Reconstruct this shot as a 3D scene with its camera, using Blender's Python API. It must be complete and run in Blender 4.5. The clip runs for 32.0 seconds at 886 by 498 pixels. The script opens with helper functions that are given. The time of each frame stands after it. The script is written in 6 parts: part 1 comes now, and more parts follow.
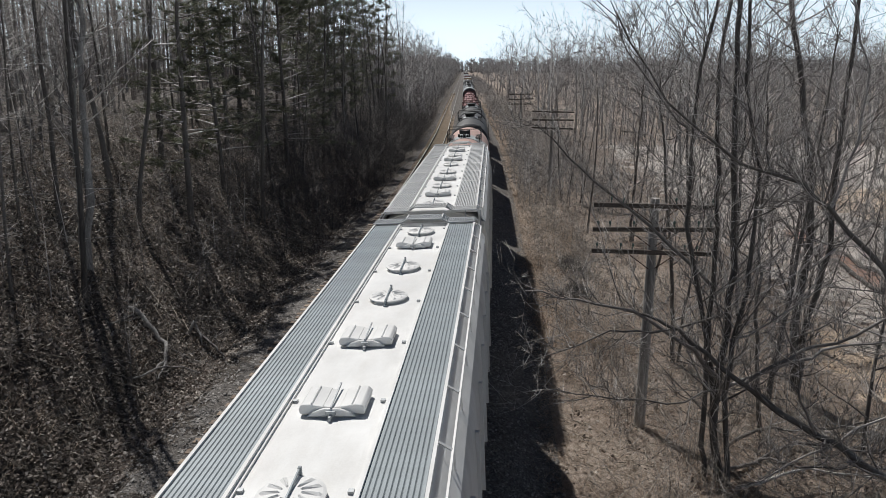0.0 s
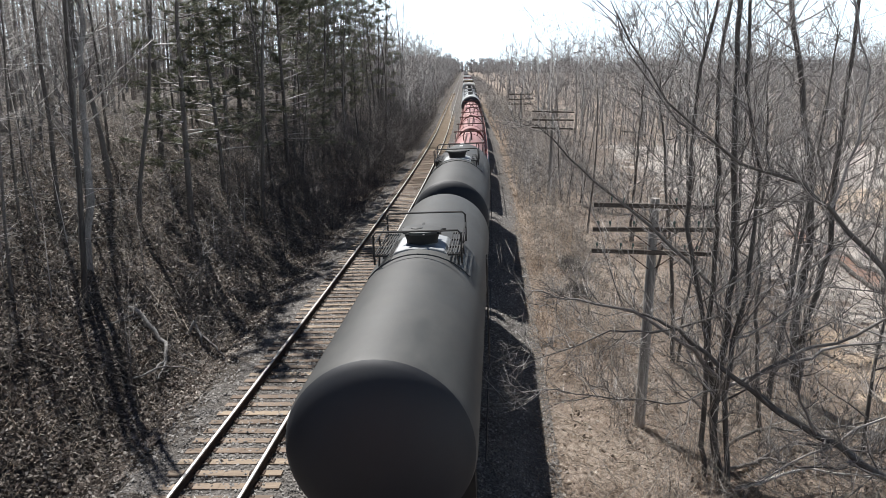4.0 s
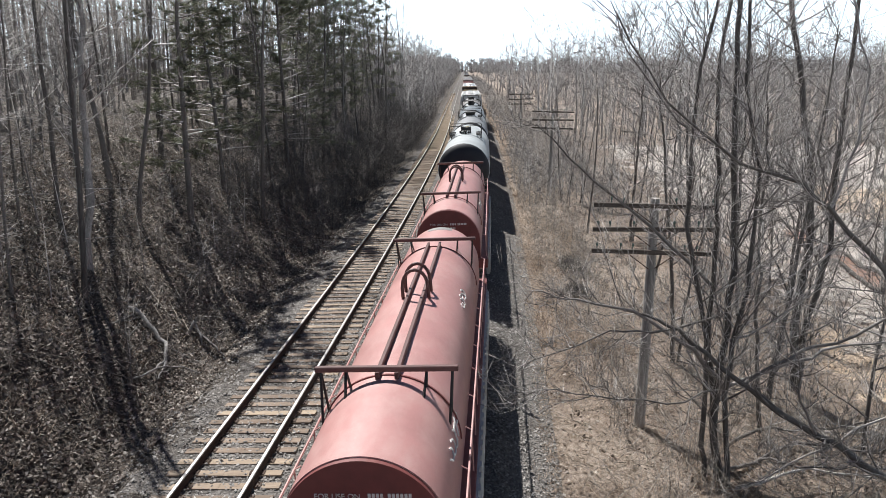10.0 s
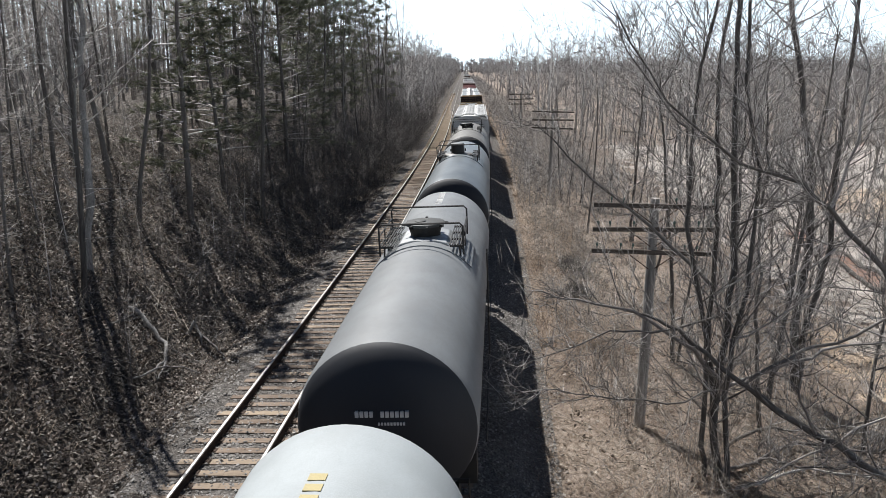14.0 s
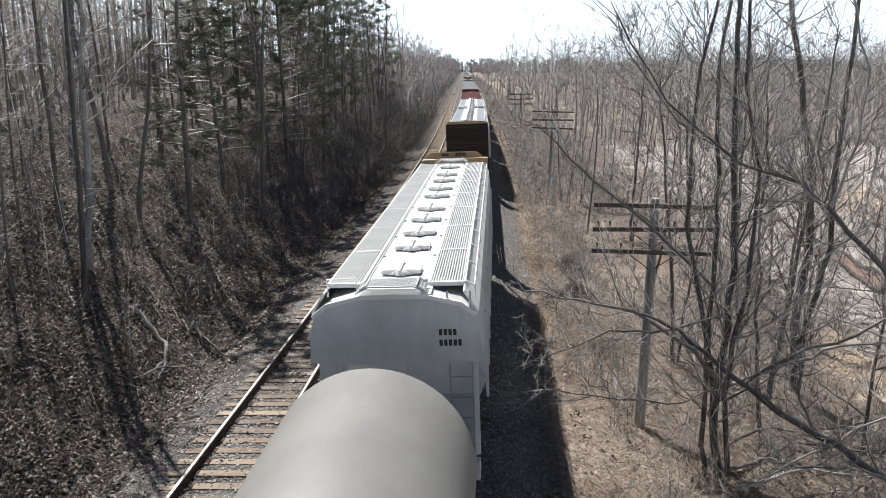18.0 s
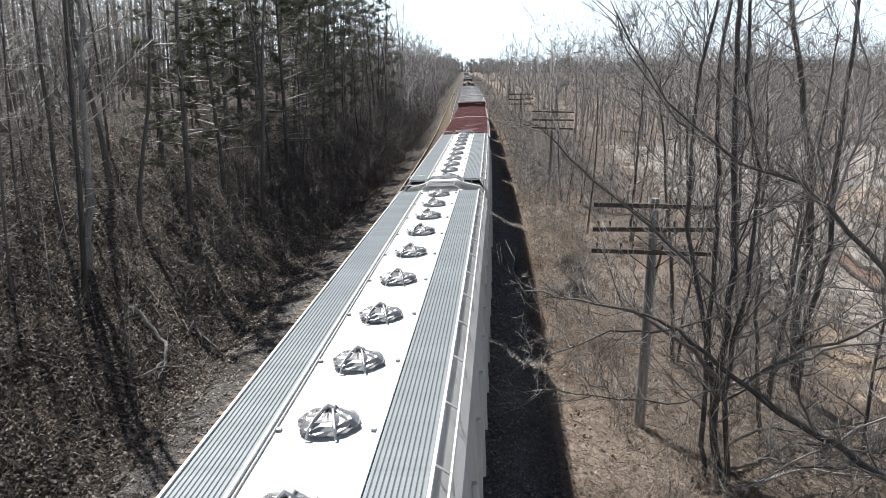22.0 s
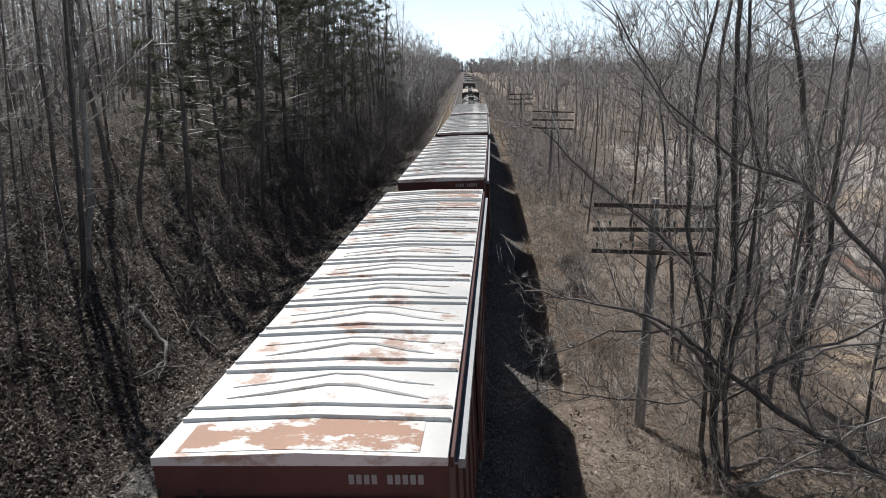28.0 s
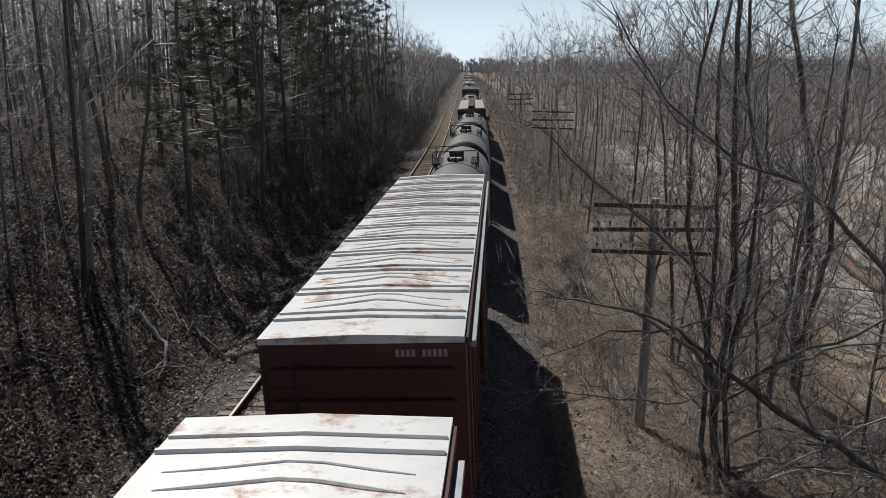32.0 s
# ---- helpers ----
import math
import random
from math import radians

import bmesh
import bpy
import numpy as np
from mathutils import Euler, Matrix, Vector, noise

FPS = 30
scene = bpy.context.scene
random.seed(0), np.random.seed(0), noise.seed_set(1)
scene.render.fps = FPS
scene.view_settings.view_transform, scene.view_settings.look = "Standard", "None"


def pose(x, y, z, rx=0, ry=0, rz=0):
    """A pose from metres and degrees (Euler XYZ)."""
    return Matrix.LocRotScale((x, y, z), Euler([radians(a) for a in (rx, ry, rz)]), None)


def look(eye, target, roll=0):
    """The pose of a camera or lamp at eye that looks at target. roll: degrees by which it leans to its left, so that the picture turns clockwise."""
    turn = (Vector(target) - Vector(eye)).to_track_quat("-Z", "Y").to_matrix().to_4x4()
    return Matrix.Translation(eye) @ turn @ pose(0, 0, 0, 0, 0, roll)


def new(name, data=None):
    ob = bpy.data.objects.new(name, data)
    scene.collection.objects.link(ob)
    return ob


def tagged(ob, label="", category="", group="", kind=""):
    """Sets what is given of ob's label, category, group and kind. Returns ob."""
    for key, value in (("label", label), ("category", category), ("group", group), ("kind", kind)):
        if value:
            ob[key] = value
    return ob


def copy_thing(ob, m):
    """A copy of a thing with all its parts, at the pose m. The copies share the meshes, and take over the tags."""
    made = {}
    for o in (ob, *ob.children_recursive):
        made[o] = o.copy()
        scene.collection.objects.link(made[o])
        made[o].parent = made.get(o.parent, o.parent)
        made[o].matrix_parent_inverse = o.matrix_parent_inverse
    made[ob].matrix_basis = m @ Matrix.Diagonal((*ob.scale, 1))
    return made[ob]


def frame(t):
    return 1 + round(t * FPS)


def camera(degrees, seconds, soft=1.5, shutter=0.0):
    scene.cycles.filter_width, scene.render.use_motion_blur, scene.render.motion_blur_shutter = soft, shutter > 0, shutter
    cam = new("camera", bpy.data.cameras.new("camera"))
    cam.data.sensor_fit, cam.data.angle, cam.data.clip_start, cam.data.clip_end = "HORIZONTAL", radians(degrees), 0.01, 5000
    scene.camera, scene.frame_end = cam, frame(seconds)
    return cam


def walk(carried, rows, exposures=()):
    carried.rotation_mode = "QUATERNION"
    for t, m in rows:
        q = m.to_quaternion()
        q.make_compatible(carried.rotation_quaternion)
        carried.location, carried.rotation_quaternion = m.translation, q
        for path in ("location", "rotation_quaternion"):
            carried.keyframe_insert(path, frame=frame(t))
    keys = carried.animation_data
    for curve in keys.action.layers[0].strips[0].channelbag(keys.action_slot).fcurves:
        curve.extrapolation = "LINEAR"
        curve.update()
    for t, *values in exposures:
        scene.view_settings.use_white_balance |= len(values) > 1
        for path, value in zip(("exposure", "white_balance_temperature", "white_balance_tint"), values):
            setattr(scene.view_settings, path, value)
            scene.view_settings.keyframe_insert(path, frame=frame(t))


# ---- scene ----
cam = camera(62.97, 32.0, 0.65)
EYE = pose(0, 0, 8.55, 90 - 14.08, 0, 4.68)
EXPOSURES = [(0, -0.33), (1, -0.36), (2, -0.36), (2.5, -0.05), (3, 0.15), (3.5, 0.3), (5, 0.7), (6, 0.85), (7, 0.72), (9, 0.6), (10, 0.53), (12, 0.5), (13, 0.45), (14, 0.32), (15.5, 0.45), (17, 0.62), (18, 0.5), (18.5, 0.2), (19, -0.22), (20, 0.02), (21, 0.45), (22, 0.25), (23, -0.17), (24, -0.25), (25, 0.0), (28, -0.15), (29, -0.5), (30, -0.6), (32, -0.62)]
walk(cam, [(0, EYE), (32, EYE)], EXPOSURES)

# ---- light: a high spring sun ahead of the camera and to its left ----
SUN_WAY = Vector((-0.43, 0.62, 1.0))
sun = new("sun", bpy.data.lights.new("sun", "SUN"))
sun.data.energy, sun.data.angle, sun.data.color = 5.0, radians(0.53), (1.0, 0.975, 0.945)
sun.matrix_world = look(SUN_WAY * 60, (0, 0, 0))
world = bpy.data.worlds.new("sky")
scene.world = world
world.use_nodes = True
sky = world.node_tree.nodes.new("ShaderNodeTexSky")
sky.sky_type, sky.sun_disc = "NISHITA", False
sky.sun_elevation = math.atan2(1.0, math.hypot(0.43, 0.62))
sky.sun_rotation = math.atan2(-0.43, 0.62)
sky.dust_density, sky.air_density, sky.ozone_density, sky.altitude = 0.1, 0.62, 1.3, 1500
nt_ = world.node_tree
# spring haze: paler and brighter towards the horizon, all the way round
coord = nt_.nodes.new("ShaderNodeTexCoord")
axes = nt_.nodes.new("ShaderNodeSeparateXYZ")
haze = nt_.nodes.new("ShaderNodeMapRange")
haze.interpolation_type = "SMOOTHSTEP"
haze.inputs["From Min"].default_value, haze.inputs["From Max"].default_value = 0.0, 0.25
haze.inputs["To Min"].default_value, haze.inputs["To Max"].default_value = 1.0, 0.0
blend = nt_.nodes.new("ShaderNodeMix")
blend.data_type = "RGBA"
blend.inputs[7].default_value = (24.0, 28.0, 31.0, 1)
nt_.links.new(coord.outputs["Generated"], axes.inputs[0])
nt_.links.new(axes.outputs["Z"], haze.inputs["Value"])
nt_.links.new(haze.outputs[0], blend.inputs[0])
nt_.links.new(sky.outputs[0], blend.inputs[6])
nt_.links.new(blend.outputs[2], nt_.nodes["Background"].inputs["Color"])
nt_.nodes["Background"].inputs["Strength"].default_value = 0.05

# ---- plan: the line of the tracks ----
RADIUS, BEND = 2080.0, 110.0
NEAR_TRACK, FAR_TRACK = -1.73, -5.92        # centre lines, right and left track
HEADING = BEND / RADIUS
CANT = 2.5                                  # degrees by which the curved track leans inward


def line_x(y):
    """How far the line has drifted to the left at y metres ahead."""
    if y <= 0:
        return 0.0
    if y <= BEND:
        return -y * y / (2 * RADIUS)
    return -BEND * BEND / (2 * RADIUS) - (y - BEND) * HEADING


def line_turn(y):
    return min(max(y, 0.0), BEND) / RADIUS


def cant(y):
    return CANT * min(max((170 - y) / 60, 0.0), 1.0)


def lines_x(y):
    y = np.maximum(y, 0)
    return np.where(y <= BEND, -y * y / (2 * RADIUS), -BEND * BEND / (2 * RADIUS) - (y - BEND) * HEADING)


GROUND_X = [-900, -60, -30, -21, -18, -15.5, -12.5, -10.3, -9.5, -9.0, -8.2, -7.25, -4.6, -3.9, -3.05, -0.43, 0.1, 1.0, 1.9, 4, 8, 20, 60, 900]
GROUND_Z = [6.6, 6.4, 6.1, 5.7, 5.0, 3.6, 1.5, -0.35, -0.75, -0.70, -0.31, -0.25, -0.138, -0.26, -0.25, -0.138, -0.26, -0.75, -0.95, -1.05, -1.2, -1.3, -1.2, -1.0]


def ground_z(x, y, rough=True):
    """Height of the ground, for numbers or arrays."""
    x, y = np.asarray(x, float), np.asarray(y, float)
    a = x - lines_x(y)
    z = np.interp(a, GROUND_X, GROUND_Z)
    if rough:
        wild = np.clip((np.abs(a + 4.0) - 5.2) / 3.0, 0, 1)
        z = z + wild * (0.20 * np.sin(0.55 * x + 0.31 * y) * np.cos(0.23 * x - 0.47 * y) + 0.10 * np.sin(1.7 * x - 0.9 * y) + 0.07 * np.sin(2.3 * y + 1.1 * x))
    return z


# ---- materials ----
def node_mat(name, rough=0.6, metal=0.0, spec=0.5):
    m = bpy.data.materials.new(name)
    m.use_nodes = True
    b = m.node_tree.nodes["Principled BSDF"]
    b.inputs["Roughness"].default_value, b.inputs["Metallic"].default_value = rough, metal
    b.inputs["Specular IOR Level"].default_value = spec
    return m, m.node_tree, b


def add(nt, kind, **values):
    n = nt.nodes.new(kind)
    for k, v in values.items():
        n.inputs[k].default_value = v
    return n


def blotch(nt, scale, detail=6.0, rough=0.6, stretch=None, space="Object"):
    """A noise in the thing's own metres, stretched where asked."""
    tc = nt.nodes.new("ShaderNodeTexCoord")
    mp = nt.nodes.new("ShaderNodeMapping")
    if stretch:
        mp.inputs["Scale"].default_value = stretch
    n = add(nt, "ShaderNodeTexNoise", Scale=scale, Detail=detail, Roughness=rough)
    nt.links.new(tc.outputs[space], mp.inputs[0])
    nt.links.new(mp.outputs[0], n.inputs["Vector"])
    return n.outputs["Fac"]


def ramp(nt, fac, stops):
    r = nt.nodes.new("ShaderNodeValToRGB")
    e = r.color_ramp.elements
    while len(e) < len(stops):
        e.new(0.5)
    for el, (p, c) in zip(e, stops):
        el.position, el.color = p, (*c, 1)
    nt.links.new(fac, r.inputs[0])
    return r.outputs[0]


def mix(nt, fac, a, b, mode="MIX"):
    n = nt.nodes.new("ShaderNodeMix")
    n.data_type, n.blend_type = "RGBA", mode
    for s, v in ((n.inputs[0], fac), (n.inputs[6], a), (n.inputs[7], b)):
        if isinstance(v, bpy.types.NodeSocket):
            nt.links.new(v, s)
        else:
            s.default_value = v if isinstance(v, (int, float)) else (*v, 1)
    return n.outputs[2]


def bump(nt, b, height, strength, dist):
    n = add(nt, "ShaderNodeBump", Strength=strength, Distance=dist)
    nt.links.new(height, n.inputs["Height"])
    nt.links.new(n.outputs[0], b.inputs["Normal"])


def painted(name, col, dirt=(0.12, 0.09, 0.07), amount=0.5, rough=0.45, metal=0.0, streak=(1, 1, 1), grain=0.15, vary=0.0, lo=0.45, hi=0.75):
    """Weathered paint: a coat, large faded blotches, dirt and fine speckle."""
    m, nt, b = node_mat(name, rough, metal)
    big = blotch(nt, 0.7, 5, 0.6)
    c = ramp(nt, big, [(0.3, tuple(v * 0.84 for v in col)), (0.7, tuple(min(1, v * 1.1) for v in col))])
    d = blotch(nt, 2.2, 8, 0.7, streak)
    mask = ramp(nt, d, [(lo, (0, 0, 0)), (hi, (amount,) * 3)])
    c = mix(nt, mask, c, dirt)
    fine = blotch(nt, 60, 3, 0.6)
    c = mix(nt, grain, c, ramp(nt, fine, [(0.3, (0.25,) * 3), (0.7, (0.85,) * 3)]), "OVERLAY")
    if vary:
        oi = nt.nodes.new("ShaderNodeObjectInfo")
        c = mix(nt, vary, c, ramp(nt, oi.outputs["Random"], [(0, tuple(v * 0.6 for v in col)), (1, tuple(min(1, v * 1.35) for v in col))]))
    nt.links.new(c, b.inputs["Base Color"])
    rr = add(nt, "ShaderNodeMapRange", **{"To Min": rough - 0.1, "To Max": rough + 0.2})
    nt.links.new(d, rr.inputs["Value"])
    nt.links.new(rr.outputs[0], b.inputs["Roughness"])
    bump(nt, b, fine, 0.15, 0.003)
    return m


def rough_natural(name, stops, scale, fine_scale, stretch=None, rough=0.9, bumps=0.5, dist=0.02, vary=None, space="Object", island=False, spec=0.25, thin=0.0):
    """Bark, wood, litter: two scales of colour with relief."""
    m, nt, b = node_mat(name, rough, 0, spec)
    a = blotch(nt, scale, 6, 0.65, stretch, space)
    f = blotch(nt, fine_scale, 4, 0.7, stretch, space)
    c = ramp(nt, a, stops)
    c = mix(nt, 0.6, c, ramp(nt, f, [(0.3, (0.18,) * 3), (0.7, (0.85,) * 3)]), "OVERLAY")
    if vary:
        oi = nt.nodes.new("ShaderNodeNewGeometry" if island else "ShaderNodeObjectInfo")
        c = mix(nt, 0.55, c, ramp(nt, oi.outputs["Random Per Island" if island else "Random"], vary))
    nt.links.new(c, b.inputs["Base Color"])
    bump(nt, b, f, bumps, dist)
    if thin:
        # thin blades let some of the light behind them through
        tl, sh = nt.nodes.new("ShaderNodeBsdfTranslucent"), add(nt, "ShaderNodeMixShader", Fac=thin)
        nt.links.new(c, tl.inputs["Color"])
        nt.links.new(b.outputs[0], sh.inputs[1])
        nt.links.new(tl.outputs[0], sh.inputs[2])
        nt.links.new(sh.outputs[0], nt.nodes["Material Output"].inputs["Surface"])
    return m


BARK = rough_natural("bark_grey", [(0.3, (0.075, 0.069, 0.064)), (0.55, (0.155, 0.144, 0.134)), (0.75, (0.30, 0.286, 0.27))], 3, 25, (1, 1, 0.25), vary=[(0, (0.055, 0.049, 0.044)), (1, (0.21, 0.195, 0.18))], spec=0.35)
BARK_PALE = rough_natural("smooth_pale_bark", [(0.3, (0.20, 0.193, 0.184)), (0.55, (0.32, 0.31, 0.297)), (0.75, (0.45, 0.44, 0.425))], 3, 25, (1, 1, 0.25))
TWIG = rough_natural("twig_grey", [(0.3, (0.13, 0.117, 0.108)), (0.7, (0.34, 0.318, 0.302))], 1.2, 20, None, 0.5, vary=[(0, (0.04, 0.034, 0.031)), (0.6, (0.15, 0.136, 0.127)), (0.82, (0.48, 0.455, 0.435)), (1, (0.84, 0.815, 0.79))], island=True, spec=0.5)
BRUSH = rough_natural("brush_stems", [(0.3, (0.16, 0.14, 0.124)), (0.7, (0.35, 0.32, 0.288))], 0.6, 15, None, vary=[(0, (0.11, 0.095, 0.084)), (0.6, (0.29, 0.258, 0.23)), (1, (0.56, 0.525, 0.488))], island=True)
FAR_BRUSH = rough_natural("far_brush_stems", [(0.3, (0.135, 0.127, 0.125)), (0.7, (0.29, 0.277, 0.272))], 0.6, 15, None, 0.7, vary=[(0, (0.09, 0.084, 0.082)), (0.6, (0.225, 0.213, 0.209)), (1, (0.46, 0.445, 0.435))], island=True)
# dark bush stems; for the bank thicket this colour carries the pines' shade
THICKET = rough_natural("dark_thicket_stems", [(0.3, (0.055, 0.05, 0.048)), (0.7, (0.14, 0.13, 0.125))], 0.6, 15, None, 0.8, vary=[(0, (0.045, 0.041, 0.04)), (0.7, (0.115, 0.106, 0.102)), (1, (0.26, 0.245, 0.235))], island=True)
STRAW = rough_natural("dry_grass", [(0.3, (0.27, 0.20, 0.148)), (0.7, (0.54, 0.44, 0.35))], 0.5, 15, None, vary=[(0, (0.16, 0.11, 0.082)), (0.6, (0.40, 0.315, 0.245)), (1, (0.64, 0.55, 0.46))], island=True, thin=0.25)
LEAF = rough_natural("dead_leaves", [(0.3, (0.09, 0.071, 0.058)), (0.7, (0.38, 0.325, 0.275))], 0.7, 18, None, 0.6, vary=[(0, (0.04, 0.03, 0.025)), (0.5, (0.15, 0.12, 0.10)), (0.74, (0.48, 0.425, 0.37)), (1, (0.86, 0.81, 0.74))], island=True, thin=0.2)
NEEDLE = rough_natural("pine_needles", [(0.3, (0.10, 0.112, 0.08)), (0.7, (0.25, 0.265, 0.19))], 0.8, 15, None, 0.5, vary=[(0, (0.09, 0.10, 0.072)), (1, (0.36, 0.37, 0.255))], island=True, thin=0.6)
STONE = rough_natural("ballast_stone", [(0.3, (0.12, 0.114, 0.107)), (0.7, (0.34, 0.325, 0.308))], 2, 30, None, vary=[(0, (0.10, 0.094, 0.088)), (0.6, (0.27, 0.255, 0.24)), (1, (0.58, 0.555, 0.525))], island=True)
TIE = rough_natural("weathered_tie", [(0.3, (0.12, 0.092, 0.072)), (0.55, (0.25, 0.197, 0.155)), (0.8, (0.41, 0.335, 0.265))], 2.5, 18, (0.15, 1, 1), vary=[(0, (0.14, 0.103, 0.078)), (0.7, (0.27, 0.21, 0.162)), (1, (0.52, 0.42, 0.305))])
POLE_WOOD = rough_natural("pole_wood", [(0.3, (0.22, 0.21, 0.198)), (0.7, (0.47, 0.452, 0.43))], 3, 22, (1, 1, 0.1))
ARM_WOOD = rough_natural("dark_crossarm_wood", [(0.3, (0.045, 0.038, 0.033)), (0.7, (0.13, 0.112, 0.098))], 3, 22, (0.1, 1, 1))
LOG = rough_natural("fallen_wood", [(0.3, (0.14, 0.12, 0.10)), (0.7, (0.42, 0.38, 0.33))], 2, 18, None)
RAIL_TOP = painted("rail_head_steel", (0.62, 0.60, 0.57), (0.3, 0.24, 0.2), 0.3, 0.38, 0.85)
RAIL_RUST = painted("rail_rust", (0.075, 0.05, 0.036), (0.03, 0.022, 0.018), 0.6, 0.85)
WHITE_PAINT = painted("white_hopper_roof", (0.78, 0.78, 0.76), (0.50, 0.47, 0.42), 0.35, 0.5, 0, (1, 0.3, 1))
GREY_PAINT = painted("grey_hopper_paint", (0.60, 0.61, 0.61), (0.30, 0.28, 0.25), 0.4, 0.5, 0, (1, 1, 0.25))
WARM_GREY = painted("warm_grey_hopper_paint", (0.66, 0.65, 0.61), (0.36, 0.33, 0.29), 0.4, 0.5, 0, (1, 1, 0.25))
GALV = painted("galvanised_grating", (0.42, 0.44, 0.45), (0.18, 0.17, 0.16), 0.4, 0.5, 0.4)
DARK_GRATE = painted("dark_grating", (0.275, 0.31, 0.325), (0.15, 0.155, 0.155), 0.35, 0.5, 0.25)
PALE_GRATE = painted("pale_grating", (0.60, 0.605, 0.60), (0.36, 0.35, 0.335), 0.35, 0.5, 0.1)
BLACK_PAINT = painted("black_tank_paint", (0.018, 0.021, 0.028), (0.030, 0.031, 0.034), 0.6, 0.6, 0, (1, 1, 0.3))
DUSTY_BLACK = painted("faded_black_tank_paint", (0.07, 0.072, 0.07), (0.115, 0.112, 0.105), 0.6, 0.56, 0, (1, 0.4, 0.4))
STEEL_BLACK = painted("black_fittings", (0.02, 0.019, 0.018), (0.06, 0.05, 0.042), 0.5, 0.5)
PINK_PAINT = painted("faded_salmon_tank_paint", (0.50, 0.325, 0.27), (0.45, 0.44, 0.41), 0.8, 0.5, 0, (0.5, 0.3, 0.4), lo=0.52, hi=0.68)
RED_HOOD = painted("faded_red_hood_paint", (0.46, 0.235, 0.22), (0.56, 0.41, 0.375), 0.5, 0.42, 0, (1, 0.4, 0.5))
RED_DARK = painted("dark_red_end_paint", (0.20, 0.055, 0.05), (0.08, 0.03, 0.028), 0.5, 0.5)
RAIL_BROWN = painted("dark_brown_steel", (0.12, 0.055, 0.05), (0.03, 0.02, 0.018), 0.5, 0.55)
TANK_WHITE = painted("pale_grey_tank_paint", (0.40, 0.435, 0.445), (0.36, 0.37, 0.365), 0.3, 0.62, 0, (1, 0.4, 0.4))
TANK_GREY = painted("mid_grey_tank_paint", (0.235, 0.25, 0.26), (0.19, 0.19, 0.185), 0.45, 0.52, 0, (1, 0.4, 0.4))
TANK_STEEL = painted("bluish_grey_tank_paint", (0.20, 0.225, 0.24), (0.30, 0.31, 0.31), 0.5, 0.34, 0.15, (1, 0.3, 0.3))
TANK_BUFF = painted("buff_grey_tank_paint", (0.25, 0.245, 0.23), (0.20, 0.19, 0.175), 0.45, 0.46, 0, (1, 0.4, 0.4))
BOX_RED = painted("boxcar_red_paint", (0.44, 0.255, 0.24), (0.28, 0.16, 0.148), 0.45, 0.5, 0, (0.3, 1, 1))
BOX_BROWN = painted("boxcar_dark_side_paint", (0.105, 0.035, 0.03), (0.045, 0.02, 0.018), 0.55, 0.55, 0, (1, 1, 0.3))
BOX_ROOF = painted("worn_white_roof_coat", (0.76, 0.76, 0.74), (0.42, 0.265, 0.20), 0.9, 0.45, 0.2, (0.55, 0.7, 1), lo=0.545, hi=0.64)
BULK_TAN = painted("tan_bulkhead_paint", (0.46, 0.33, 0.18), (0.30, 0.19, 0.11), 0.45, 0.55)
BULK_WOOD = rough_natural("dark_bulkhead_planks", [(0.3, (0.03, 0.026, 0.024)), (0.7, (0.085, 0.07, 0.06))], 1.5, 15, (0.1, 1, 1), vary=[(0, (0.028, 0.024, 0.022)), (1, (0.085, 0.068, 0.056))])
LUMBER = rough_natural("sawn_lumber", [(0.3, (0.48, 0.25, 0.10)), (0.7, (0.66, 0.40, 0.19))], 1.2, 25, (1, 0.05, 1), 0.7, 0.3, 0.004)
LUMBER_WRAP = painted("lumber_wrap", (0.50, 0.45, 0.375), (0.52, 0.40, 0.27), 0.6, 0.6, 0, (1, 0.15, 1))
PLASTIC_WRAP = painted("shiny_plastic_wrap", (0.64, 0.64, 0.63), (0.22, 0.22, 0.22), 0.6, 0.24, 0.8)
RUST_ROOF = painted("bare_rusty_roof_panel", (0.44, 0.27, 0.195), (0.76, 0.75, 0.72), 1.0, 0.6, 0.1, (0.6, 0.9, 1), lo=0.50, hi=0.545)
DECK_BROWN = painted("worn_brown_deck", (0.15, 0.12, 0.105), (0.07, 0.055, 0.05), 0.6, 0.75, 0, (1, 0.3, 1))
INK = painted("stencil_white", (0.72, 0.72, 0.70), (0.4, 0.36, 0.33), 0.3, 0.6)
INK_DULL = painted("stencil_dull_grey", (0.36, 0.35, 0.34), (0.2, 0.16, 0.15), 0.3, 0.6)
INK_YELLOW = painted("stencil_yellow", (0.50, 0.42, 0.20), (0.4, 0.36, 0.3), 0.3, 0.6)
INK_BLACK = painted("stencil_black", (0.03, 0.03, 0.03), (0.1, 0.1, 0.1), 0.3, 0.6)
GLASS_INSULATOR = painted("insulator_glass", (0.10, 0.16, 0.15), (0.2, 0.2, 0.2), 0.3, 0.15)


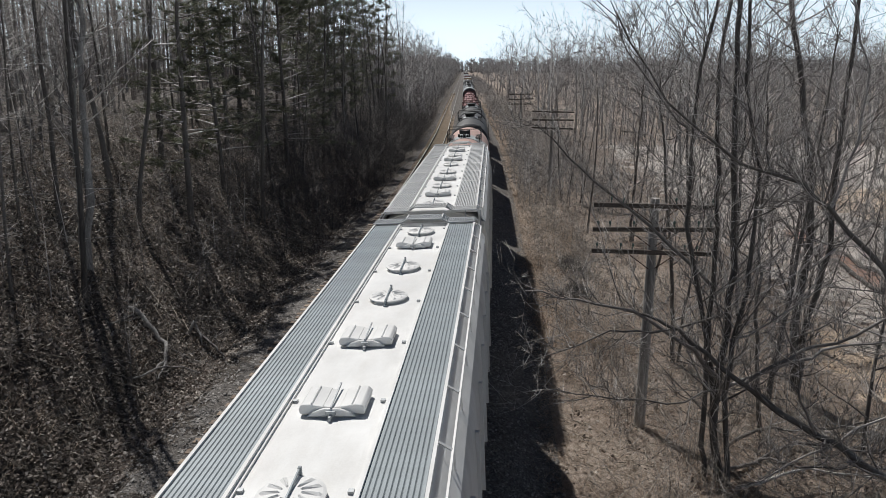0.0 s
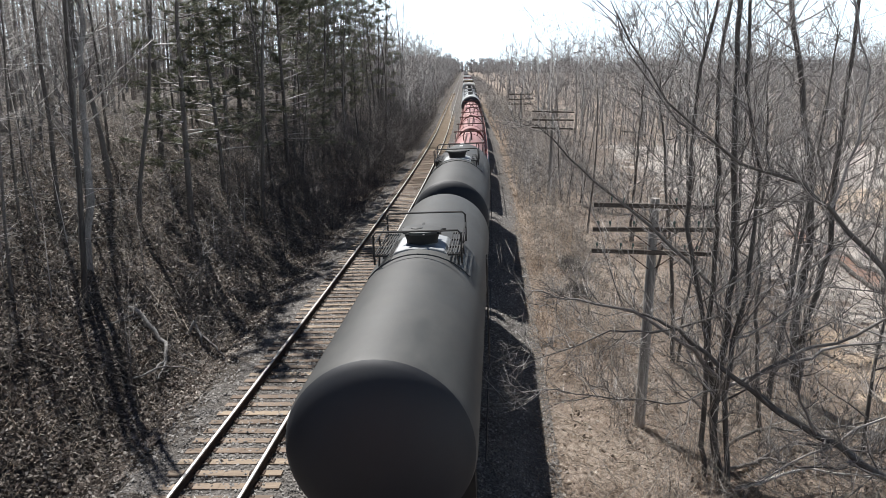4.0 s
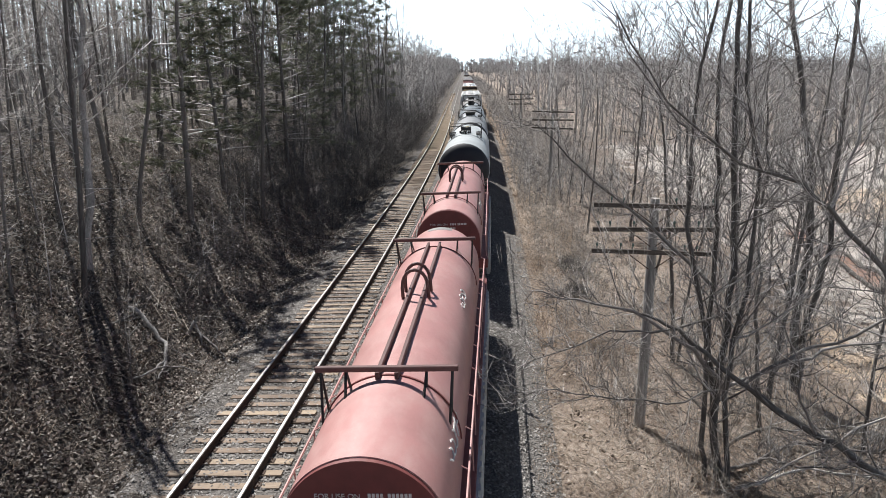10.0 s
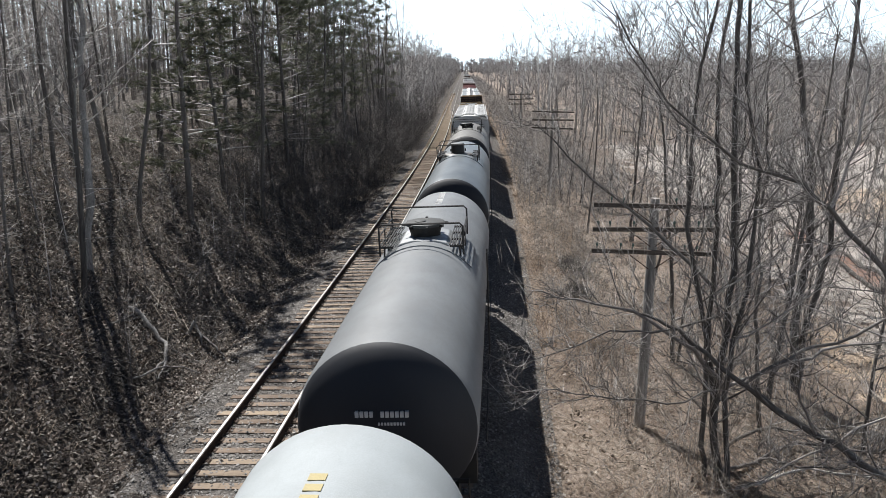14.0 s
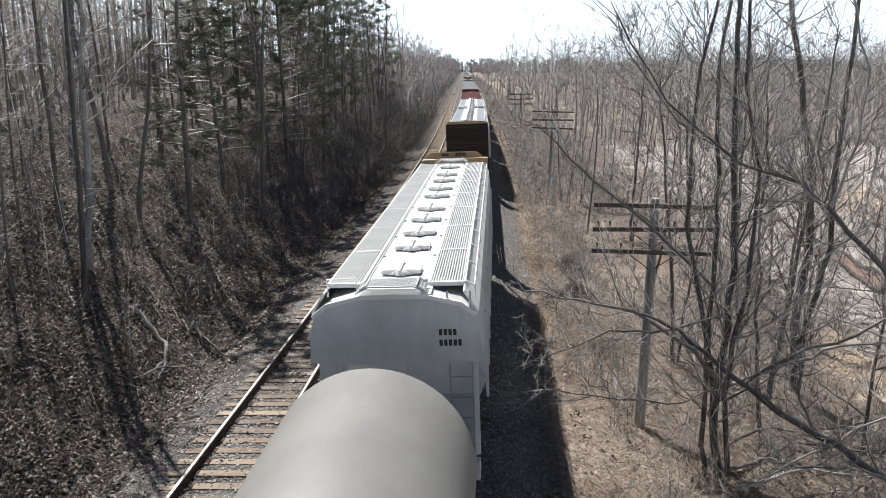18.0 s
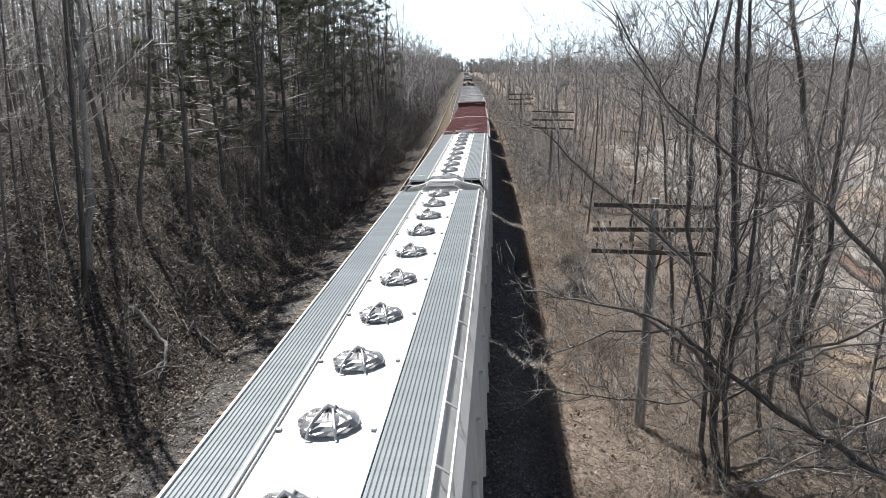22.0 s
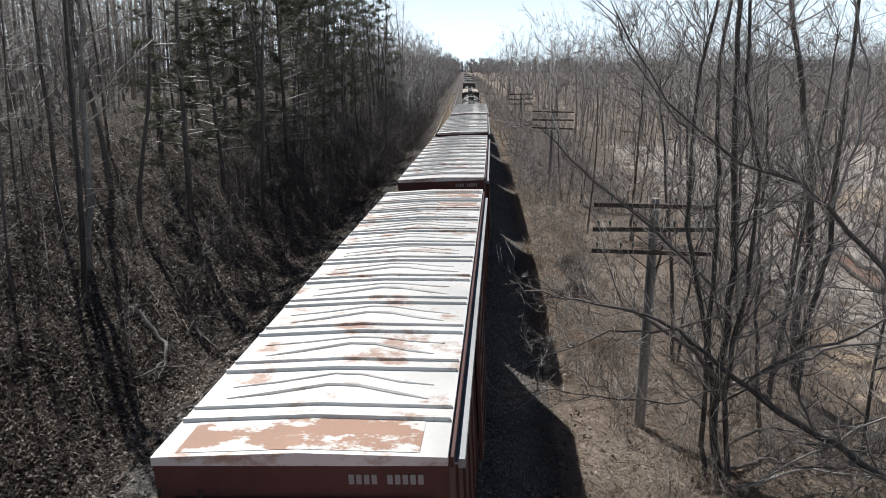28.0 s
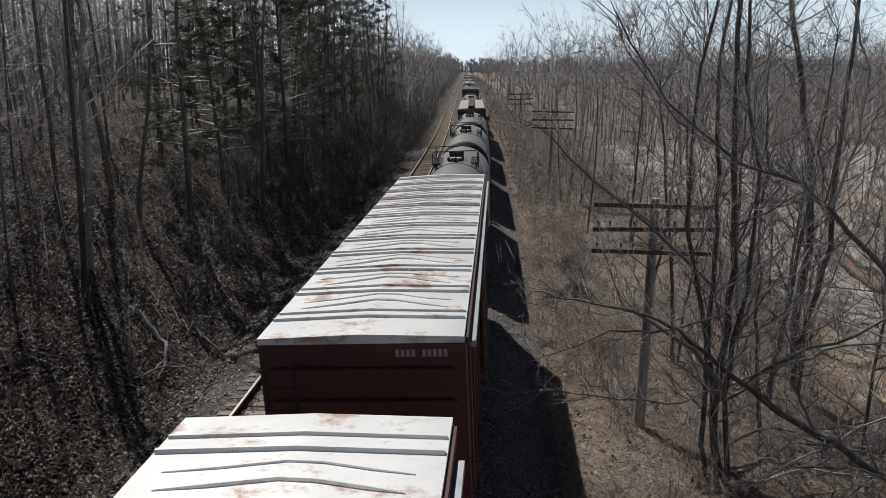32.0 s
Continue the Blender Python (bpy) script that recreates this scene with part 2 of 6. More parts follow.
def ground_material():
    """Leaf litter and pale dry ground, crushed stone beside the rails."""
    m, nt, b = node_mat("leaf_litter_ground", 0.95, 0, 0.2)
    big = blotch(nt, 0.16, 6, 0.6)
    mid = blotch(nt, 4.5, 8, 0.72)
    fine = blotch(nt, 26, 6, 0.75)
    c = ramp(nt, mid, [(0.28, (0.08, 0.06, 0.047)), (0.5, (0.21, 0.165, 0.133)), (0.72, (0.44, 0.37, 0.31))])
    straw = ramp(nt, mid, [(0.3, (0.26, 0.21, 0.172)), (0.7, (0.56, 0.48, 0.405))])
    c = mix(nt, ramp(nt, big, [(0.42, (0, 0, 0)), (0.6, (0.85,) * 3)]), c, straw)
    c = mix(nt, 0.75, c, ramp(nt, fine, [(0.3, (0.12,) * 3), (0.7, (0.9,) * 3)]), "OVERLAY")
    nt.links.new(c, b.inputs["Base Color"])
    bump(nt, b, fine, 0.8, 0.06)
    return m


def ballast_material():
    m, nt, b = node_mat("crushed_stone_bed", 0.95, 0, 0.2)
    tc = nt.nodes.new("ShaderNodeTexCoord")
    vo = add(nt, "ShaderNodeTexVoronoi", Scale=17.0)
    nt.links.new(tc.outputs["Object"], vo.inputs["Vector"])
    sep = nt.nodes.new("ShaderNodeSeparateColor")
    nt.links.new(vo.outputs["Color"], sep.inputs[0])
    c = ramp(nt, sep.outputs[0], [(0, (0.045, 0.041, 0.037)), (0.6, (0.145, 0.136, 0.126)), (1, (0.31, 0.294, 0.276))])
    big = blotch(nt, 0.5, 6, 0.6)
    c = mix(nt, 0.5, c, ramp(nt, big, [(0.3, (0.085, 0.073, 0.064)), (0.7, (0.235, 0.22, 0.206))]))
    nt.links.new(c, b.inputs["Base Color"])
    bump(nt, b, vo.outputs["Distance"], 0.9, 0.05)
    return m


def bank_material():
    """Leaf mould on the steep bank, darkened for the trees' shade, with paler dead leaves lying on it."""
    m, nt, b = node_mat("bank_leaf_mould", 0.95, 0, 0.2)
    mid, fine = blotch(nt, 3.0, 8, 0.72), blotch(nt, 22, 6, 0.78)
    c = ramp(nt, mid, [(0.3, (0.033, 0.029, 0.026)), (0.5, (0.105, 0.092, 0.08)), (0.72, (0.32, 0.285, 0.25))])
    c = mix(nt, ramp(nt, fine, [(0.58, (0, 0, 0)), (0.64, (0.75,) * 3)]), c, (0.55, 0.48, 0.405))
    nt.links.new(c, b.inputs["Base Color"])
    bump(nt, b, fine, 1.0, 0.08)
    return m


GROUND_MAT, BALLAST_MAT, BANK_MAT = ground_material(), ballast_material(), bank_material()
SANDY = rough_natural("sandy_soil", [(0.3, (0.38, 0.29, 0.21)), (0.7, (0.64, 0.52, 0.40))], 0.9, 14, None, space="Object")
FIELD = rough_natural("pale_gravelly_field", [(0.3, (0.32, 0.285, 0.255)), (0.7, (0.66, 0.61, 0.555))], 0.8, 12, None, space="Object")
CLAY = rough_natural("reddish_soil", [(0.3, (0.25, 0.15, 0.115)), (0.7, (0.42, 0.28, 0.22))], 0.9, 14, None, space="Object")


# ---- mesh tools ----
class Form:
    """Collects the faces of one mesh."""

    def __init__(self):
        self.v, self.f = [], []

    def take(self, verts, faces):
        n = len(self.v)
        self.v += [tuple(p) for p in verts]
        self.f += [tuple(i + n for i in q) for q in faces]
        return self

    def box(self, x0, x1, y0, y1, z0, z1, m=None):
        p = [(x, y, z) for x in (x0, x1) for y in (y0, y1) for z in (z0, z1)]
        if m is not None:
            p = [m @ Vector(q) for q in p]
        return self.take(p, [(0, 1, 3, 2), (4, 6, 7, 5), (0, 4, 5, 1), (2, 3, 7, 6), (0, 2, 6, 4), (1, 5, 7, 3)])

    def prism(self, outline, y0, y1, m=None):
        """An outline in x and z, drawn out along y."""
        n = len(outline)
        p = [(x, y0, z) for x, z in outline] + [(x, y1, z) for x, z in outline]
        if m is not None:
            p = [m @ Vector(q) for q in p]
        sides = [(i, (i + 1) % n, n + (i + 1) % n, n + i) for i in range(n)]
        return self.take(p, sides + [tuple(range(n))[::-1], tuple(range(n, 2 * n))])

    def plate(self, outline, x0, x1):
        """An outline in y and z, drawn out along x."""
        n = len(outline)
        p = [(x0, y, z) for y, z in outline] + [(x1, y, z) for y, z in outline]
        return self.take(p, [(i, (i + 1) % n, n + (i + 1) % n, n + i) for i in range(n)] + [tuple(range(n))[::-1], tuple(range(n, 2 * n))])

    def pipe(self, points, r, n=6):
        """A round bar along points; r may be a list."""
        pts = [Vector(p) for p in points]
        rs = r if isinstance(r, (list, tuple)) else [r] * len(pts)
        rings, verts = [], []
        up = Vector((0.13, 0.31, 0.94))
        for i, p in enumerate(pts):
            d = (pts[min(i + 1, len(pts) - 1)] - pts[max(i - 1, 0)]).normalized()
            a = d.cross(up)
            if a.length < 0.1:
                a = d.cross(Vector((1, 0, 0)))
            a.normalize()
            b = d.cross(a)
            rings.append(len(verts))
            verts += [p + (a * math.cos(k * math.tau / n) + b * math.sin(k * math.tau / n)) * rs[i] for k in range(n)]
        faces = [(s + k, s + (k + 1) % n, e + (k + 1) % n, e + k) for s, e in zip(rings, rings[1:]) for k in range(n)]
        faces += [tuple(range(n))[::-1], tuple(range(rings[-1], rings[-1] + n))]
        return self.take(verts, faces)

    def turned(self, profile, n=32, axis="y", at=(0, 0, 0)):
        """A turned body: (place along the axis, radius) pairs."""
        verts, rings = [], []
        for s, r in profile:
            rings.append(len(verts))
            for k in range(n):
                c, w = math.cos(k * math.tau / n) * r, math.sin(k * math.tau / n) * r
                q = {"y": (c, s, w), "z": (c, w, s), "x": (s, c, w)}[axis]
                verts.append((q[0] + at[0], q[1] + at[1], q[2] + at[2]))
        faces = [(s + k, s + (k + 1) % n, e + (k + 1) % n, e + k) for s, e in zip(rings, rings[1:]) for k in range(n)]
        faces += [tuple(range(n))[::-1], tuple(range(rings[-1], rings[-1] + n))]
        return self.take(verts, faces)

    def mesh(self, name, mat, soft=False, bevel=0.0):
        me = bpy.data.meshes.new(name)
        me.from_pydata(self.v, [], self.f)
        bm = bmesh.new()
        bm.from_mesh(me)
        bmesh.ops.recalc_face_normals(bm, faces=bm.faces)
        if bevel:
            bmesh.ops.bevel(bm, geom=bm.edges[:], offset=bevel, segments=1, affect="EDGES", clamp_overlap=True)
        if soft:
            for f in bm.faces:
                f.smooth = len(f.verts) < 5
            for e in bm.edges:
                e.smooth = len(e.link_faces) == 2 and e.calc_face_angle(0) < 0.75
        bm.to_mesh(me)
        bm.free()
        me.materials.append(mat)
        return me


def part(name, form, mat, parent=None, label="", soft=False, bevel=0.0, m=None):
    """One mesh object, from a form or from a mesh shared with its like."""
    me = form if isinstance(form, bpy.types.Mesh) else form.mesh(name, mat, soft, bevel)
    ob = new(name, me)
    ob.parent = parent
    if m is not None:
        ob.matrix_basis = m
    return tagged(ob, label) if label else ob


def thing(name, label, category, group="", kind="", m=None):
    ob = new(name)
    ob.empty_display_size = 0.3
    if m is not None:
        ob.matrix_basis = m
    return tagged(ob, label, category, group, kind)


def raw_mesh(name, verts, faces, mat):
    """Arrays straight into a mesh; faces all of one size."""
    verts, faces = np.asarray(verts, np.float32), np.asarray(faces, np.int32)
    me = bpy.data.meshes.new(name)
    me.vertices.add(len(verts))
    me.vertices.foreach_set("co", verts.ravel())
    k = faces.shape[1]
    me.loops.add(faces.size)
    me.loops.foreach_set("vertex_index", faces.ravel())
    me.polygons.add(len(faces))
    me.polygons.foreach_set("loop_start", np.arange(0, faces.size, k, dtype=np.int32))
    me.polygons.foreach_set("loop_total", np.full(len(faces), k, np.int32))
    me.update()
    me.validate()
    me.materials.append(mat)
    return me


def spikes(base, tip, r, sides=3):
    """Slender cones from base to tip, as arrays of corners and triangles."""
    base, tip = np.asarray(base, float), np.asarray(tip, float)
    n = len(base)
    d = tip - base
    d /= np.linalg.norm(d, axis=1, keepdims=True) + 1e-9
    a = np.cross(d, np.where(np.abs(d[:, 2:3]) < 0.9, [[0, 0, 1.0]], [[1.0, 0, 0]]))
    a /= np.linalg.norm(a, axis=1, keepdims=True) + 1e-9
    b = np.cross(d, a)
    r = np.broadcast_to(np.asarray(r, float), (n,))[:, None]
    rings = [base + (a * math.cos(k * math.tau / sides) + b * math.sin(k * math.tau / sides)) * r for k in range(sides)]
    v = np.stack(rings + [tip], 1).reshape(-1, 3)
    i = np.arange(n)[:, None] * (sides + 1)
    f = np.concatenate([np.concatenate([i + k, i + (k + 1) % sides, i + sides], 1) for k in range(sides)])
    return v, f


def merge(pieces):
    vs, fs, n = [], [], 0
    for v, f in pieces:
        vs.append(v)
        fs.append(np.asarray(f) + n)
        n += len(v)
    return np.concatenate(vs), np.concatenate(fs)


# ---- ground and tracks ----
def build_ground():
    a = np.unique(np.concatenate([np.linspace(-900, -60, 8), np.linspace(-60, -24, 16), np.linspace(-24, -8, 44), np.linspace(-8, 0, 33), np.linspace(0, 14, 36), np.linspace(14, 34, 46), np.linspace(34, 60, 14), np.linspace(60, 900, 8)]))
    y = np.concatenate([np.linspace(-900, -30, 12), np.linspace(-20, 80, 200), np.linspace(82, 200, 50), np.linspace(215, 500, 18), np.linspace(560, 2600, 14)])
    A, Yg = np.meshgrid(a, y, indexing="ij")
    X = A + lines_x(Yg)
    Z = ground_z(X, Yg)
    v = np.stack([X, Yg, Z], -1).reshape(-1, 3)
    n, k = len(a), len(y)
    i = (np.arange(n - 1)[:, None] * k + np.arange(k - 1)[None]).ravel()
    f = np.stack([i, i + k, i + k + 1, i + 1], 1)
    me = raw_mesh("ground", v, f, GROUND_MAT)
    me.materials.append(BALLAST_MAT)
    mid = (a[:-1] + a[1:]) / 2
    me.materials.append(BANK_MAT)
    stone = np.where(mid < -8.5, 2, np.where(mid < 1.5, 1, 0)).astype(np.int32)
    index = np.repeat(stone, k - 1).reshape(n - 1, k - 1)
    # litter spills raggedly onto the shoulder, in the bank's shade-darkened colour
    ragged = (mid[:, None] < -7.75 + 0.3 * np.sin(1.7 * y[None, :-1]) + 0.25 * np.sin(4.1 * y[None, :-1])) & (index == 1)
    index[ragged] = 2
    # bare soil: a sandy scrape, an old clay path between fallen trunks, an open sandy rise
    px, py = X[:-1, :-1], Yg[:-1, :-1]
    edge = 0.35 * np.sin(1.9 * py) + 0.25 * np.sin(4.3 * py + px)
    index[(px > 13.2 + 3 * edge) & (py > 25) & (py < 95)] = 5
    index[(np.abs(px - 12.1) < 0.75 + edge) & (py > 17) & (py < 27)] = 3
    index[(np.abs(px - 17.5) < 0.7 + 0.5 * edge) & (py > 26) & (py < 45)] = 4
    index[(((px - 28) / 4.5) ** 2 + ((py - 55) / 8) ** 2 < 1 + edge)] = 3
    me.materials.append(SANDY)
    me.materials.append(CLAY)
    me.materials.append(FIELD)
    me.polygons.foreach_set("material_index", index.ravel())
    me.polygons.foreach_set("use_smooth", np.ones(len(f), bool))
    tagged(new("ground", me), "leaf-strewn railway cutting floor and wooded bank beside the ballast", "ground", kind="structure")


def sweep(profile, centre, ys, name, mat, lift=0.0):
    """A constant outline carried along the line at a distance from it."""
    pv, n = [], len(profile)
    for y in ys:
        c, h = line_x(y) + centre, line_turn(y)
        up = lift * math.sin(math.radians(cant(y)))
        for px, pz in profile:
            pz += up
            pv.append((c + px * math.cos(h), y + px * math.sin(h), pz))
    f = [(j * n + k, j * n + (k + 1) % n, (j + 1) * n + (k + 1) % n, (j + 1) * n + k) for j in range(len(ys) - 1) for k in range(n)]
    return raw_mesh(name, pv, f, mat)


RAIL_WEB = [(-0.07, -0.17), (0.07, -0.17), (0.07, -0.155), (0.012, -0.13), (0.012, -0.045), (0.036, -0.03), (0.036, -0.006), (-0.036, -0.006), (-0.036, -0.03), (-0.012, -0.045), (-0.012, -0.13), (-0.07, -0.155)]
RAIL_HEAD = [(-0.037, -0.03), (0.037, -0.03), (0.037, -0.004), (0.030, 0.0), (-0.030, 0.0), (-0.037, -0.004)]


def build_track(centre, label):
    track = thing("railway_track", label, "railway track", "double track", "structure")
    ys = list(np.linspace(-60, 140, 101)) + list(np.linspace(150, 1500, 60))
    for side in (-0.7525, 0.7525):
        rail = part("rail", sweep(RAIL_WEB, centre + side, ys, "rail", RAIL_RUST, side + 0.7525), None, track)
        part("running_surface", sweep(RAIL_HEAD, centre + side, ys, "running_surface", RAIL_TOP, side + 0.7525), None, rail, "polished steel rail head")
    rng = random.Random(int(-centre * 100))
    shapes = []
    for k in range(6):
        w, l = rng.uniform(0.105, 0.125), rng.uniform(1.24, 1.34)
        fm = Form()
        cuts = [-l, -l * 0.45, 0, l * 0.5, l]
        for x0, x1 in zip(cuts, cuts[1:]):
            fm.box(x0, x1, -w + rng.uniform(0, 0.012), w - rng.uniform(0, 0.012), -0.34, -0.185 + rng.uniform(-0.012, 0.004))
        shapes.append(fm.mesh("tie", TIE))
    plate = Form()
    plate.box(-0.17, 0.17, -0.09, 0.09, -0.182, -0.170)
    for sx in (-0.10, 0.10):
        for sy in (-0.06, 0.06):
            plate.box(sx - 0.012, sx + 0.012, sy - 0.012, sy + 0.012, -0.18, -0.145)
    plate = plate.mesh("tie_plate", RAIL_RUST)
    y, far = 6.0, Form()
    while y < 260:
        c, h = line_x(y) + centre, line_turn(y)
        m = pose(c + rng.uniform(-0.05, 0.05), y, 0.7525 * math.sin(math.radians(cant(y))) + rng.uniform(-0.015, 0.004), 0, -cant(y) + rng.uniform(-0.4, 0.4), math.degrees(h) + rng.uniform(-1.2, 1.2))
        if y < 78:
            tie = part("tie", rng.choice(shapes), None, track, m=m)
            if y < 32:
                for side in (-0.7525, 0.7525):
                    part("tie_plate", plate, None, tie, m=pose(side, 0, 0.004))
        else:
            far.box(-1.3, 1.3, -0.11, 0.11, -0.34, -0.19, m)
        y += 0.495 + rng.uniform(-0.035, 0.035)
    tagged(part("distant_ties", far, TIE, track), kind="stuff")
    return track


build_ground()
build_track(FAR_TRACK, "empty main track with weathered timber ties and rusty rails")
build_track(NEAR_TRACK, "main track under the moving freight train")


# ---- trees and undergrowth ----
def tube(points, radii, sides):
    """A tapering limb along points, in triangles."""
    pts = np.asarray(points, float)
    d = np.gradient(pts, axis=0)
    d /= np.linalg.norm(d, axis=1, keepdims=True) + 1e-9
    a = np.cross(d, [0.31, 0.17, 0.05] if abs(d[0, 2]) > 0.8 else [0, 0, 1.0])
    a /= np.linalg.norm(a, axis=1, keepdims=True) + 1e-9
    b = np.cross(d, a)
    k = np.arange(sides) * math.tau / sides
    r = np.asarray(radii, float)[:, None, None]
    v = (pts[:, None] + (a[:, None] * np.cos(k)[None, :, None] + b[:, None] * np.sin(k)[None, :, None]) * r).reshape(-1, 3)
    f = []
    for i in range(len(pts) - 1):
        for j in range(sides):
            p, q = i * sides + j, i * sides + (j + 1) % sides
            f += [(p, q, q + sides), (p, q + sides, p + sides)]
    return v, np.array(f)


def wander(rng, start, way, length, steps, bend, lift):
    """A crooked line that starts along way and slowly turns upward by lift."""
    p, d = np.array(start, float), np.array(way, float)
    d /= np.linalg.norm(d)
    out = [p.copy()]
    for _ in range(steps):
        d = d + np.array([rng.gauss(0, bend), rng.gauss(0, bend), rng.gauss(0, bend * 0.7) + lift])
        d /= np.linalg.norm(d)
        p = p + d * length / steps
        out.append(p.copy())
    return np.array(out)


def at_part(line, s):
    x = s * (len(line) - 1)
    i = min(int(x), len(line) - 2)
    return line[i] + (line[i + 1] - line[i]) * (x - i), line[i + 1] - line[i]


def side_way(rng, d, spread):
    d = d / (np.linalg.norm(d) + 1e-9)
    r = np.array([rng.gauss(0, 1), rng.gauss(0, 1), rng.gauss(0, 0.6)])
    r -= d * r.dot(d)
    r /= np.linalg.norm(r) + 1e-9
    return d * math.cos(spread) + r * math.sin(spread)


def bare_tree(seed, height, r0, limbs, low, reach, branches=5, twigs=4, stems=1, lean=0.05, lift=0.10, twig_len=0.7, side_limbs=0):
    """Meshes of a leafless tree: its stems, and all its branches and twigs."""
    rng = random.Random(seed)
    wood, crown, tb, tt, tr = [], [], [], [], []
    for s in range(stems):
        h = height * rng.uniform(0.75, 1.0) if s else height
        way = (rng.gauss(0, lean) + (0.16 * math.cos(s * 2.4) if stems > 1 else 0), rng.gauss(0, lean) + (0.16 * math.sin(s * 2.4) if stems > 1 else 0), 1)
        base = (0.18 * math.cos(s * 2.4) * (stems > 1), 0.18 * math.sin(s * 2.4) * (stems > 1), -0.3)
        line = wander(rng, base, way, h, 9, 0.045, 0.03)
        rr = r0 * (0.75 if s else 1)
        radii = [rr * (1.28 if i == 0 else 1) * (1 - 0.86 * (i / 9) ** 1.1) for i in range(10)]
        wood.append(tube(line, radii, 8))
        for k in range(limbs):
            u = low + (0.97 - low) * ((k + rng.random()) / limbs)
            p, d = at_part(line, u)
            ll = reach * height * rng.uniform(0.55, 1.15) * (1.05 - 0.65 * u)
            lr = max(0.012, rr * (1 - 0.86 * u) * rng.uniform(0.35, 0.6))
            limb = wander(rng, p, side_way(rng, d, rng.uniform(0.6, 1.15)), ll, 5, 0.13, lift)
            crown.append(tube(limb, [lr * (1 - 0.8 * i / 5) for i in range(6)], 4))
            for _ in range(branches):
                q, e = at_part(limb, rng.uniform(0.2, 1.0))
                bl = ll * rng.uniform(0.22, 0.5)
                br = max(0.006, lr * 0.36)
                sub = wander(rng, q, side_way(rng, e, rng.uniform(0.4, 1.0)), bl, 3, 0.16, lift * 0.8)
                crown.append(tube(sub, [br, br * 0.75, br * 0.5, br * 0.25], 3))
                for _ in range(twigs):
                    w, g = at_part(sub, rng.uniform(0.15, 1.0))
                    dw = side_way(rng, g, rng.uniform(0.3, 0.9))
                    tb.append(w)
                    tt.append(w + (dw + [0, 0, 0.15]) * twig_len * rng.uniform(0.4, 1.2))
                    tr.append(max(0.0048, br * 0.42))
        for _ in range(side_limbs):
            p, d = at_part(line, rng.uniform(0.12, 0.6))
            w = side_way(rng, d, rng.uniform(1.0, 1.5))
            tb.append(p)
            tt.append(p + w * rng.uniform(0.5, 2.2))
            tr.append(0.010)
    crown.append(spikes(tb, tt, tr))
    trunk = raw_mesh("trunk", *merge(wood), BARK)
    trunk.polygons.foreach_set("use_smooth", np.ones(len(trunk.polygons), bool))
    return trunk, raw_mesh("crown", *merge(crown), TWIG)


def pine(seed, height, r0, low=0.16):
    """A pine with open whorls of drooping, needled boughs."""
    rng = random.Random(seed)
    line = wander(rng, (0, 0, -0.3), (0, 0, 1), height, 9, 0.02, 0.05)
    trunk = tube(line, [r0 * (1 - 0.9 * i / 9) for i in range(10)], 7)
    boughs, nb, nt_, nr = [], [], [], []
    for k in range(64):
        u = low + (0.99 - low) * k / 64
        p, d = at_part(line, u)
        ang, ll = rng.uniform(0, math.tau), height * 0.17 * (1.12 - u) * rng.uniform(0.7, 1.3) + 0.5
        limb = wander(rng, p, (math.cos(ang), math.sin(ang), rng.uniform(-0.1, 0.35)), ll, 4, 0.08, -0.01)
        boughs.append(tube(limb, [0.035, 0.03, 0.022, 0.015, 0.008], 4))
        for _ in range(9):
            q, e = at_part(limb, rng.uniform(0.3, 1.0) ** 0.7)
            q = q + np.array([rng.gauss(0, 0.22), rng.gauss(0, 0.22), rng.gauss(0, 0.10)])
            for _ in range(13):
                nb.append(q + np.array([rng.gauss(0, 0.07), rng.gauss(0, 0.07), rng.gauss(0, 0.05)]))
                nt_.append(q + (side_way(rng, e, rng.uniform(0.2, 1.3)) + [0, 0, 0.15]) * rng.uniform(0.22, 0.46))
                nr.append(rng.uniform(0.011, 0.024))
    return raw_mesh("trunk", *merge([trunk]), BARK), raw_mesh("bough", *merge(boughs), TWIG), raw_mesh("foliage", *spikes(nb, nt_, nr), NEEDLE)


def tree_thing(label, meshes, category="tree", group="", name="tree"):
    t = thing(name, label, category, group)
    for me in meshes:
        part(me.name.split(".")[0], me, None, t)
    return t


def plant(source, a, y, size=1.0, turn=0.0, sink=0.05, lean=(0, 0)):
    """A copy of a tree at a metres from the line, y metres ahead, its foot in the ground."""
    x = a + line_x(y)
    t = copy_thing(source, pose(x, y, float(ground_z(x, y)) - sink, lean[0], lean[1], turn))
    t.scale = (size, size, size)
    return t


WOODS = "trees of the wooded bank"
SCRUB = "bare trees beside the line"
bank_label = "tall slender bare tree with grey-brown bark on the wooded bank"
scrub_label = "leafless young tree with many fine grey twigs beside the line"
bank_trees = [tree_thing(bank_label, bare_tree(10 + i, h, r, 11, 0.40, 0.19, 4, 5, twig_len=0.9, side_limbs=70), group=WOODS) for i, (h, r) in enumerate([(17, 0.11), (15, 0.08), (18, 0.135), (13, 0.06), (16, 0.09), (11, 0.045)])]
scrub_trees = [tree_thing(scrub_label, bare_tree(40 + i, h, r, 17, 0.16, 0.27, 5, 6, st, 0.08, 0.13, 0.75), group=SCRUB) for i, (h, r, st) in enumerate([(10, 0.075, 1), (8, 0.055, 2), (11.5, 0.09, 1), (6.5, 0.045, 2), (9.5, 0.065, 1)])]
pines = [tree_thing("dark green pine with drooping boughs among bare trees", pine(70 + i, h, r), group="pines on the bank", name="pine_tree") for i, (h, r) in enumerate([(17, 0.17), (15, 0.14)])]


